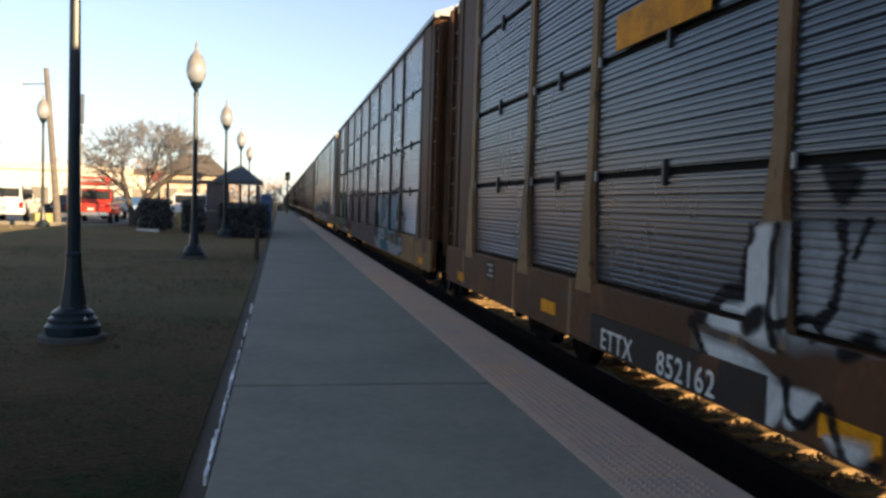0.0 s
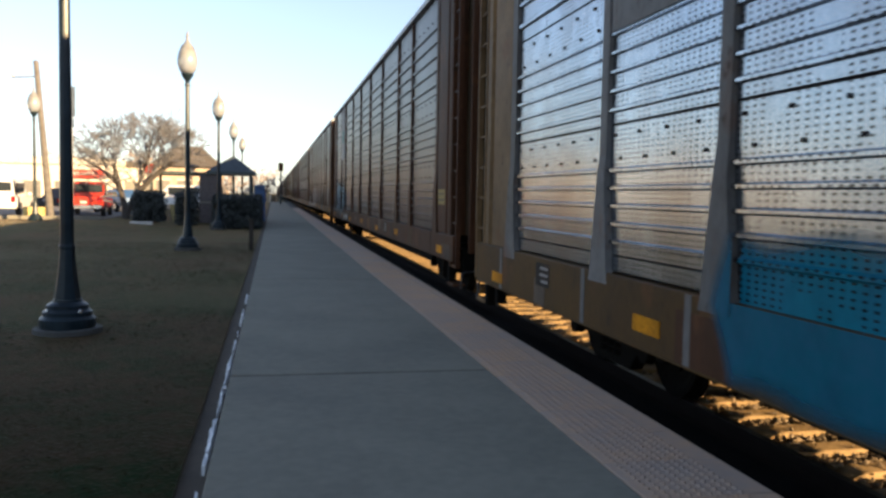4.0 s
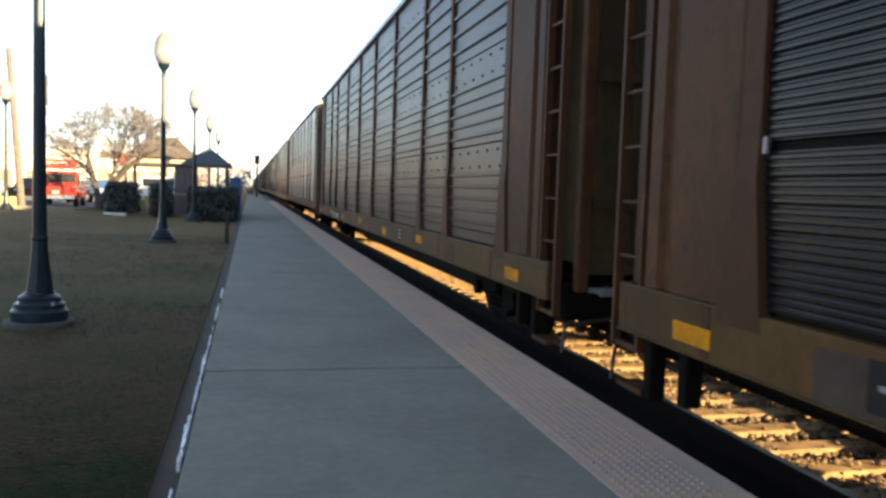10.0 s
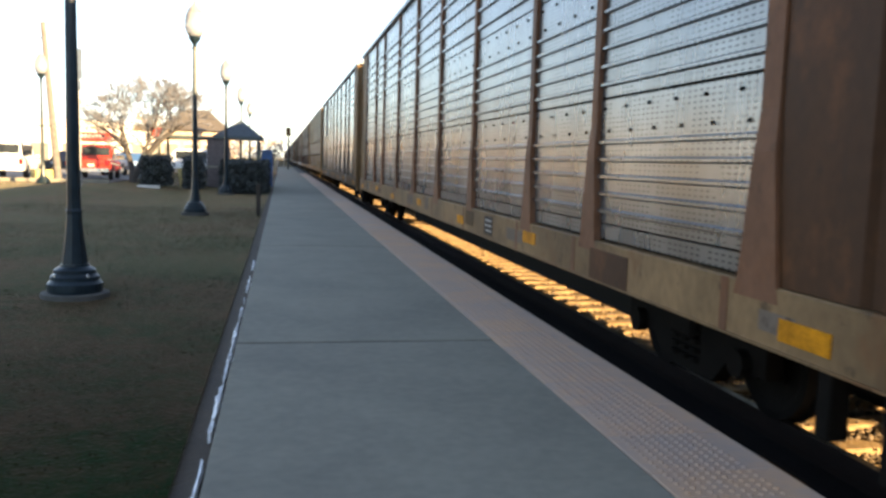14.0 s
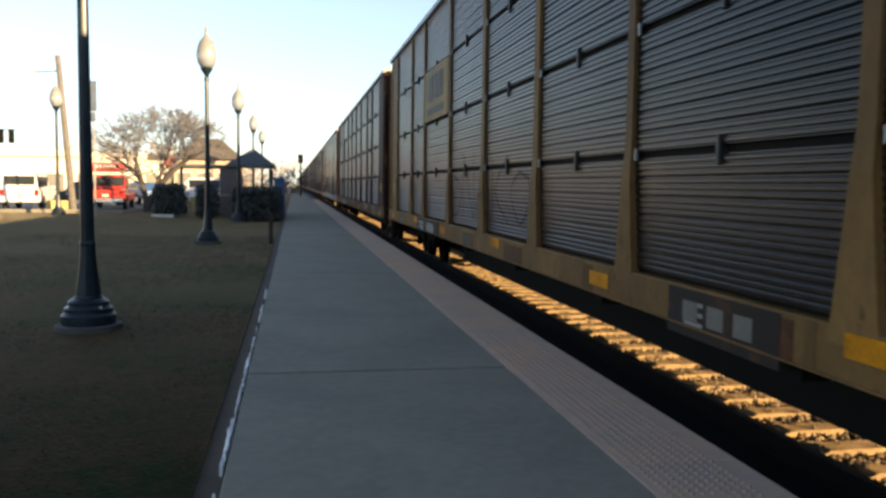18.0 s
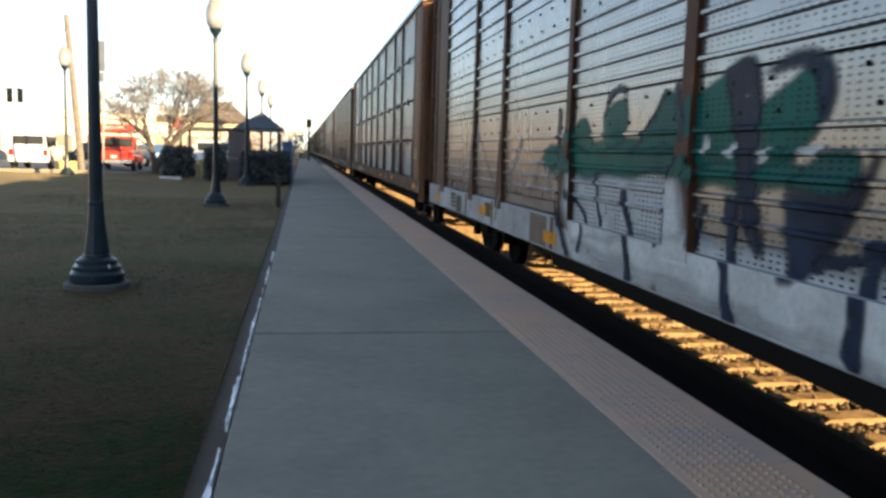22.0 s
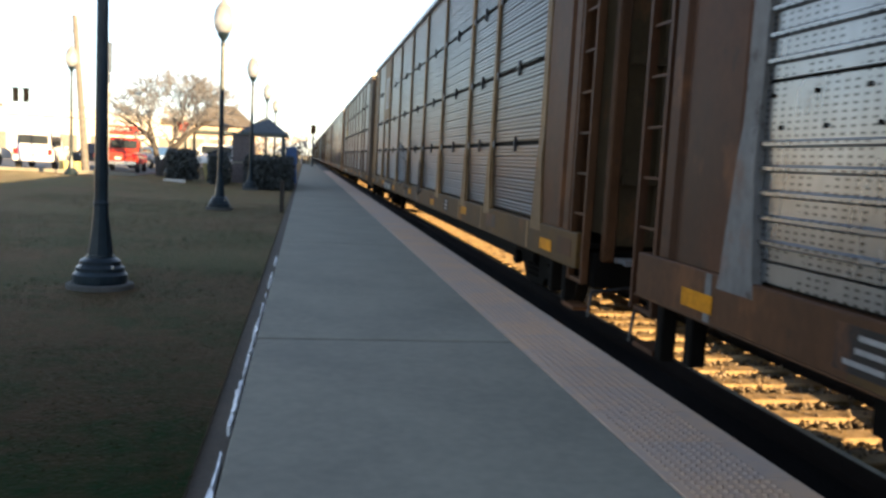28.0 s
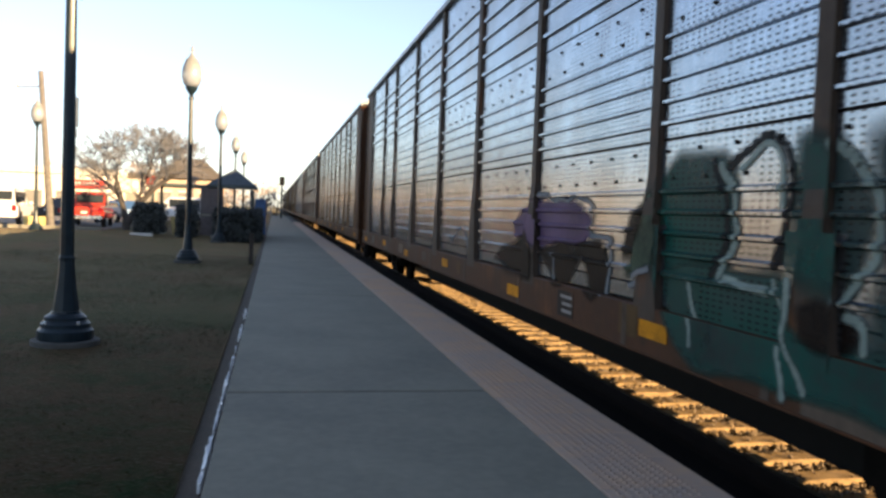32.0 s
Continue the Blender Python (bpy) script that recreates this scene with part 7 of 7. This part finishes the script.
line(4, chalk, 0.04, [(-5.89, 1.43), (-5.85, 1.26)], 2)
line(4, chalk, 0.025, [(-3.2, 1.75), (-3.33, 2.03), (-3.55, 1.86), (-3.47, 1.57), (-3.71, 1.69), (-3.15, 1.44), (-3.66, 1.5), (-3.26, 1.26), (-3.62, 1.28), (-3.18, 1.02), (-3.65, 1.07)], 2)
line(4, chalk, 0.025, [(-3.27, 1.94), (-3.14, 1.64), (-3.5, 1.42), (-3.37, 1.11)], 2)
area(4, S_BLACK, [(11.56, 0.53), (11.67, 0.97), (11.54, 1.51), (11.3, 1.77), (10.95, 1.86), (10.64, 1.79), (10.35, 1.59), (10.18, 1.4), (10.06, 0.64), (10.48, 0.61)], 0.03, 1)
area(4, white_p, [(11.51, 0.62), (11.6, 0.98), (11.47, 1.51), (11.25, 1.75), (10.95, 1.83), (10.68, 1.76), (10.39, 1.58), (10.22, 1.39), (10.11, 0.67), (10.48, 0.65)], 0.03, 2)
line(4, S_BLACK, 0.035, [(11.41, 1.2), (11.11, 1.53), (10.58, 1.61), (10.28, 1.44)], 3)
line(4, S_BLACK, 0.035, [(11.28, 0.85), (11.29, 1.29), (10.92, 1.5), (10.44, 1.48), (10.31, 1.39)], 3)
line(4, S_BLACK, 0.035, [(11.25, 1.66), (10.94, 1.72), (10.58, 1.61)], 3)
line(4, S_BLACK, 0.035, [(10.59, 1.4), (10.53, 1.13), (10.46, 1.04)], 3)
line(4, S_BLACK, 0.035, [(10.6, 0.81), (10.58, 0.9), (10.32, 0.92), (10.38, 0.84)], 3)
line(4, S_BLACK, 0.035, [(11.17, 0.87), (10.83, 0.66)], 3)
line(4, chalk, 0.025, [(12.75, 3.08), (12.49, 2.81), (12.72, 2.75), (12.4, 2.53)], 2)
line(4, chalk, 0.025, [(12.73, 2.33), (12.49, 2.29), (12.66, 1.71)], 2)
graffiti(12, "MAGB", -3.8, -9.8, 0.95, 1.85, [white_p, S_BLACK], S_BLACK, 0.36, halo=S_GREY, seed=2, edge=0.03)
# green and navy letters with white primer
area(12, white_p, [(4.05, 1.45), (1.47, 1.53), (1.23, 1.04), (-0.55, 0.96), (-0.77, 1.16), (-0.9, 0.66), (0.72, 0.67), (3.78, 0.76)], 0.2, 1)
area(12, white_p, [(3.79, 0.78), (0.72, 0.69), (-0.9, 0.66), (-1.19, 0.6), (-1.15, 0.92), (-0.78, 1.06), (1.4, 1.06)], 0.1, 1)
area(12, green_p, [(4.86, 1.75), (1.43, 1.84), (1.38, 1.53), (5.02, 1.45)], 0.06, 2)
area(12, green_p, [(4.56, 1.75), (4.04, 1.94), (3.64, 2.01), (3.48, 1.7)], 0.05, 2)
area(12, green_p, [(3.21, 2.07), (2.64, 2.16), (2.64, 1.77), (3.09, 1.72)], 0.04, 2)
area(12, green_p, [(2.4, 1.72), (1.92, 2.1), (1.6, 2.12), (1.48, 1.72)], 0.04, 2)
area(12, green_p, [(1.38, 2.1), (0.73, 2.27), (0.53, 2.21), (0.58, 1.62), (1.31, 1.57)], 0.05, 2)
area(12, green_p, [(0.44, 2.01), (-0.02, 2.19), (-0.22, 2.15), (-0.18, 1.78), (0.26, 1.53), (0.39, 1.62)], 0.05, 2)
area(12, green_p, [(0.04, 1.54), (-0.28, 1.69), (-0.58, 1.72), (-0.49, 1.48), (0.03, 1.45)], 0.05, 2)
area(12, green_p, [(1.31, 1.59), (0.06, 1.65), (0.03, 1.48), (1.29, 1.46)], 0.06, 2)
area(12, navy, [(0.87, 2.25), (0.51, 2.29), (0.42, 2.08), (0.42, 1.62), (0.28, 1.02), (0.52, 1.19), (0.73, 1.79)], 0.06, 3)
area(12, navy, [(0.41, 2.17), (0.09, 2.31), (-0.21, 2.23), (-0.3, 2), (-0.2, 1.81), (-0.1, 2.14), (0.13, 2.21)], 0.06, 3)
area(12, navy, [(0.08, 1.45), (-0.44, 1.48), (-0.73, 1.76), (-0.64, 1.51), (-0.31, 1.12), (0.01, 0.93)], 0.06, 3)
line(12, navy, 0.1, [(4.51, 2.07), (4.51, 1.44), (3.92, 0.57)], 4)
line(12, navy, 0.05, [(2.4, 1.72), (1.83, 2.16)], 4)
line(12, navy, 0.08, [(1.65, 2.16), (1.36, 1.8), (1.64, 1.44), (1.76, 0.98)], 4)
line(12, navy, 0.14, [(2.55, 1.31), (2.21, 0.55)], 4)
line(12, navy, 0.06, [(3.26, 1.42), (3.13, 1.03)], 4)
line(12, navy, 0.06, [(1.11, 1.32), (1.19, 1.04)], 4)
line(12, navy, 0.14, [(0.74, 1.31), (0.5, 0.57)], 4)
line(12, navy, 0.15, [(-0.78, 1.16), (-0.69, 0.65)], 4)
line(12, navy, 0.08, [(-0.32, 1.1), (-0.84, 1.19)], 4)
line(12, navy, 0.07, [(3.13, 2.02), (3.03, 2.2), (2.68, 2.22)], 4)
line(12, navy, 0.06, [(4.03, 1.28), (3.5, 1), (3.6, 0.67)], 4)
line(12, S_GREY, 0.03, [(7.29, 0.75), (6.75, 1.3), (6.06, 1.79)], 4)
line(12, S_GREY, 0.03, [(9.02, 1.13), (8.74, 1.89), (7.4, 1.04)], 4)
line(12, S_GREY, 0.03, [(5.66, 1.2), (5.15, 1.6), (4.77, 1.19)], 4)
area(12, S_WHITE, [(0.85, 1.65), (0.76, 1.74), (0.68, 1.76), (0.7, 1.65)], 0.02, 5)
area(12, S_WHITE, [(0.43, 1.66), (0.35, 1.74), (0.23, 1.74), (0.31, 1.64)], 0.02, 5)
area(12, S_WHITE, [(-0.01, 1.71), (-0.16, 1.71), (-0.3, 1.74), (-0.2, 1.65)], 0.02, 5)
area(12, S_WHITE, [(1.16, 1.67), (1.16, 1.8), (1.05, 1.8), (1.06, 1.67)], 0.02, 5)
area(12, S_WHITE, [(0.64, 2.06), (0.56, 2.08), (0.52, 2.03)], 0.02, 5)
# blue clouds, a pale arch and a stripe
area(14, blue, [(9.13, 1.43), (7.79, 1.51), (7.67, 1.14), (7.78, 0.92), (8.18, 0.8), (8.55, 0.86), (8.74, 0.46), (9, 0.34), (9.39, 0.76), (9.28, 1.23)], 0.25, 1)
area(14, blue, [(8.75, 0.55), (7.76, 0.77), (7.1, 0.88), (7.09, 0.81), (7.37, 0.58), (8.12, 0.45), (8.87, 0.4)], 0.2, 1)
area(14, blue, [(7.16, 1.27), (6.5, 1.42), (6.14, 1.42), (6.07, 0.91), (6.41, 0.88), (7.09, 0.83)], 0.35, 1)
area(14, pblue_s, [(9.56, 1.21), (9.13, 1.43), (8.96, 0.57), (9.48, 0.58)], 0.2, 1)
area(14, tan_p, [(8.49, 0.89), (7.99, 0.94), (7.71, 0.78), (8.14, 0.56), (8.5, 0.6)], 0.2, 2)
line(14, pblue_s, 0.12, [(7.67, 0.78), (7.27, 1), (6.79, 1.29), (6.49, 1.42)], 2)
line(14, pblue_s, 0.05, [(7.83, 1.5), (7.69, 1.26), (7.72, 1.08)], 3)
line(14, pblue_s, 0.04, [(8.16, 1.19), (8.46, 0.9), (8.26, 0.91)], 3)
line(14, pblue_s, 0.05, [(6.52, 1.11), (6.43, 1.01), (6.32, 0.99)], 3)
area(14, blue, [(9.01, 1.61), (8.84, 1.81), (8.25, 1.83), (7.87, 1.74), (7.73, 1.3), (9.08, 1.17)], 0.2, 1)
line(14, pblue_s, 0.05, [(9.03, 1.61), (8.84, 1.81), (8.25, 1.84), (7.87, 1.74), (7.76, 1.4)], 3)
area(14, slate_s, [(2.54, 1.74), (-4.09, 1.74), (-6.55, 1.39), (-7.21, 0.63), (-5.49, 0.7), (2.32, 0.69)], 0.4, 1)
area(14, blue, [(-7.6, 1.27), (-7.85, 1.47), (-8.66, 1.49), (-8.92, 1.34), (-8.98, 0.82), (-8.86, 0.58), (-8.09, 0.59), (-7.79, 0.86)], 0.2, 2)
area(14, blue, [(-4.87, 1.01), (-5.94, 1.06), (-6.53, 0.83), (-7.2, 0.7), (-6, 0.64), (-5.04, 0.84)], 0.15, 2)
area(14, teal2, [(-7.75, 1.18), (-8.17, 1.25), (-8.23, 0.95), (-7.86, 0.87)], 0.12, 3)
line(14, pblue_s, 0.035, [(-7.6, 0.97), (-7.66, 1.34), (-7.99, 1.43), (-8.26, 1.23), (-8.21, 0.92), (-8.08, 0.65)], 4)
line(14, pblue_s, 0.03, [(-7.86, 0.87), (-7.89, 1.13), (-8.08, 1.24)], 4)
line(14, pblue_s, 0.05, [(-8.92, 1.34), (-8.97, 1.03), (-8.98, 0.82)], 4)
line(14, faded, 0.1, [(-5.06, 2.26), (-5.32, 1.88), (-5.03, 1.41)], 3)
line(14, faded, 0.08, [(-3.46, 2.19), (-3.75, 1.58)], 3)
line(14, faded, 0.05, [(-1.02, 1.81), (-3.5, 1.91)], 3)
line(14, faded, 0.05, [(-4.31, 1.48), (-6.43, 1.52)], 3)
line(14, faded, 0.06, [(-1.91, 1.68), (-1.89, 1.03)], 3)
line(14, faded, 0.06, [(-2.9, 1.68), (-3.22, 1.05)], 3)
line(14, faded, 0.06, [(-4.48, 1.44), (-4.71, 1)], 3)
# bluish-white letters and a grey smear
area(16, faded, [(4.22, 1.88), (3.9, 2.13), (2.8, 2), (1.92, 1.84), (1.8, 1.39), (2.14, 0.98), (3.72, 0.99)], 0.12, 1)
line(16, dteal, 0.04, [(3.51, 1.77), (3.14, 1.43), (3.41, 1.17)], 2)
line(16, dteal, 0.04, [(2.89, 1.67), (2.36, 1.67), (2.49, 1.27)], 2)
line(16, dteal, 0.04, [(2.64, 1.81), (2.11, 1.59)], 2)
line(16, dteal, 0.04, [(3.55, 0.95), (3.25, 1.13)], 2)
area(16, S_FAINT, [(-1.51, 1.49), (-1.62, 1.54), (-1.87, 1.55), (-1.93, 0.96), (-1.57, 0.98)], 0.15, 1)
soot = spray("oily rust-black stain", (0.016, 0.011, 0.009))
area(16, soot, [(-1.2, 2.02), (-1.58, 2.02), (-1.72, 1.2), (-1.78, 0.86), (-1.0, 0.86), (-1.06, 1.2)], 0.10, 1)
area(16, soot, [(1.53, 1.85), (1.23, 1.85), (1.12, 1.1), (1.06, 0.84), (1.72, 0.84), (1.62, 1.1)], 0.10, 1)
line(16, faded, 0.05, [(-1.24, 2.09), (-1.48, 2.21), (-1.64, 2.14)], 2)
# dark green letters with pale edges, purple and black beside them
area(18, dgreen_p, [(-7.23, 1.9), (-7.5, 2.12), (-8.07, 2.09), (-8.28, 1.84), (-8.26, 1.45), (-8.02, 1.26), (-7.35, 1.24)], 0.1, 1)
area(18, dgreen_p, [(-7.26, 1.31), (-8.71, 1.35), (-8.94, 1.08), (-9.29, 1.02), (-9.91, 1.01), (-9.94, 0.67), (-9.15, 0.72), (-7.95, 0.65), (-7.47, 0.87)], 0.06, 2)
area(18, dgreen_p, [(-8.84, 2.16), (-9.15, 2.1), (-9.49, 1.82), (-9.44, 1.49), (-9.27, 1.27), (-8.86, 1.39), (-8.87, 1.74)], 0.12, 1)
area(18, dgreen_p, [(-9.46, 2.08), (-9.82, 2.09), (-9.91, 1.03), (-9.55, 1.06), (-9.58, 1.52)], 0.2, 1)
area(18, soot, [(-9.02, 1.18), (-9.19, 1.26), (-9.39, 1.2), (-9.48, 1.05), (-9.29, 0.99), (-9.08, 1.04)], 0.06, 3)
line(18, pgreen, 0.055, [(-8.07, 2.05), (-8.28, 1.81), (-8.28, 1.51), (-8.08, 1.28)], 3)
line(18, S_BLACK, 0.05, [(-7.97, 2.08), (-8.18, 1.81), (-8.19, 1.51), (-7.98, 1.29)], 3)
line(18, pgreen, 0.05, [(-9.24, 2.08), (-9.42, 1.99), (-9.54, 1.74), (-9.49, 1.49), (-9.31, 1.29)], 4)
line(18, S_BLACK, 0.06, [(-8.2, 2.01), (-8.53, 2.14), (-8.85, 1.99), (-8.83, 1.69), (-8.68, 1.41)], 3)
line(18, pgreen, 0.03, [(-8.33, 1.97), (-8.57, 2.09), (-8.78, 1.95), (-8.76, 1.72)], 4)
line(18, pgreen, 0.04, [(-7.67, 1.23), (-7.88, 0.78)], 4)
line(18, pgreen, 0.04, [(-8.67, 1.29), (-8.94, 1.02), (-9.16, 0.75)], 4)
line(18, pgreen, 0.04, [(-8.91, 1.34), (-8.9, 1.07)], 4)
line(18, pgreen, 0.04, [(-8.15, 1.24), (-8.62, 1.22)], 4)
line(18, pgreen, 0.04, [(-9.35, 1.19), (-9.47, 1.13), (-9.5, 1)], 4)
line(18, pgreen, 0.04, [(-8.9, 0.95), (-8.97, 0.68)], 4)
area(18, purple, [(-4.12, 1.8), (-5.57, 1.79), (-5.88, 1.46), (-5.05, 1.32), (-3.47, 1.37), (-3.43, 1.62)], 0.06, 2)
area(18, soot, [(-4.38, 1.29), (-6.13, 1.42), (-6.24, 0.97), (-5.88, 0.93), (-5.64, 1.25), (-5.28, 0.97), (-4.8, 0.98)], 0.05, 2)
area(18, soot, [(-2.43, 1.06), (-3.98, 1.45), (-4.24, 0.94), (-3.19, 0.98)], 0.08, 2)
area(18, bottle, [(-6.61, 1.14), (-7.11, 1.87), (-7.27, 1.31)], 0.04, 2)
area(18, soot, [(-6.54, 1.31), (-6.65, 1.66), (-7.07, 1.79), (-6.88, 1.37)], 0.06, 3)
line(18, pale_grey, 0.035, [(-4.3, 1.86), (-5.71, 1.77), (-5.87, 1.48), (-6.35, 1.48), (-6.28, 0.97)], 4)
line(18, pale_grey, 0.03, [(-4.82, 1.26), (-4.93, 1)], 4)
line(18, pale_grey, 0.03, [(-6.72, 1.06), (-7.19, 1.27)], 4)
line(18, pale_grey, 0.03, [(0.24, 1.15), (-0.48, 1.43), (-1.08, 1.05)], 3)

# ---- pieces of the platform and the track ----
for i in range(150):
    y = -1.5 + i * TILE
    part("tactile_tile", tile_near if i < 34 else tile_far, None, platform, at=pose(0, y, 0))
tie = mesh_of("tie", bbox(-1.3, 1.3, -0.115, 0.115, -0.30 + RAIL_TOP, -0.165 + RAIL_TOP, 0.012), tie_mat)
for i in range(220):
    part("tie", tie, None, track, at=pose(TRACK + random.uniform(-0.03, 0.03), -2 + i * 0.52, 0.0, 0, 0, random.uniform(-0.8, 0.8)))


# ballast stones between the ties
rs = random.Random(8)
bm = bmesh.new()
for _ in range(15000):
    y = 3.0 + 45 * rs.random() ** 1.6
    x = TRACK + rs.uniform(-0.72, 0.95)
    near_tie = ((y + 2) / 0.52) % 1.0
    if near_tie < 0.24 or near_tie > 0.76:
        if rs.random() < 0.82:
            continue
        z = RAIL_TOP - 0.155
    else:
        z = RAIL_TOP - 0.195 + rs.uniform(-0.02, 0.03) * rs.random()
    if abs(abs(x - TRACK) - 0.753) < 0.09:
        continue
    s = rs.uniform(0.014, 0.036)
    v = [bm.verts.new((x + s * a * rs.uniform(0.6, 1.2), y + s * b * rs.uniform(0.6, 1.2), z + s * c * rs.uniform(0.5, 1.0))) for a, b, c in ((1, 0, 0), (0, 1, 0), (-1, 0, 0), (0, -1, 0), (0, 0, 1), (0, 0, -1))]
    for f in ((0, 1, 4), (1, 2, 4), (2, 3, 4), (3, 0, 4), (1, 0, 5), (2, 1, 5), (3, 2, 5), (0, 3, 5)):
        bm.faces.new([v[i] for i in f])
part("ballast_stones", bm, stone_mat, track, "loose pale ballast stones")["kind"] = "stuff"


# short dormant grass on the lawn near the platform
rg = random.Random(21)
verts, faces = [], []
for _ in range(42000):
    y = 1.5 + 26 * rg.random() ** 1.7
    x = EDGE_L - 0.17 - 7.5 * rg.random() ** 1.2
    h, w = rg.uniform(0.004, 0.012), rg.uniform(0.004, 0.009) * (1 + y * 0.06)
    a = rg.uniform(0, math.pi)
    dx, dy, z = w * math.cos(a), w * math.sin(a), lawn_z(x, y) + 0.002
    k = len(verts)
    verts += [(x - dx, y - dy, z), (x + dx, y + dy, z), (x + rg.uniform(-0.06, 0.06), y + rg.uniform(-0.06, 0.06), z + h)]
    faces.append((k, k + 1, k + 2))
blades = bpy.data.meshes.new("grass_blades")
blades.from_pydata(verts, [], faces)
blades.materials.append(mat("dry grass blades", (0.046, 0.032, 0.012), 0.9, 0, 0.3, 0.30, col2=(0.010, 0.030, 0.008), spec=0.05, island=True))
tagged(new("grass", blades), "short dormant grass blades of the shaded lawn", "grass", kind="stuff")


def motions():
    """The train rolls past at about 15 m/s, gathering speed a little; its wheels turn as they roll."""
    for i, car in CARS:
        mid = FIRST_GAP + (i - 0.5) * CAR_LEN
        walk(car, [(t, pose(TRACK, mid - travelled(t), RAIL_TOP)) for t in range(33)])
    for i, y, wheels in WHEELS:
        # each wheelset is keyed while it rolls past the platform, in steps of under a quarter turn
        at = FIRST_GAP + (i - 0.5) * CAR_LEN + y
        times = [k / 30 for k in range(961) if -6 < at - travelled(k / 30) < 26]
        if not times:
            continue
        rows = [(t, pose(0, wheels.location.y, 0.42, math.degrees(travelled(t) / 0.42) % 360.0)) for t in times]
        if times[0] > 0.05:
            rows.insert(0, (0.0, rows[0][1]))
        if times[-1] < 31.95:
            rows.append((32.0, rows[-1][1]))
        walk(wheels, rows)


motions()
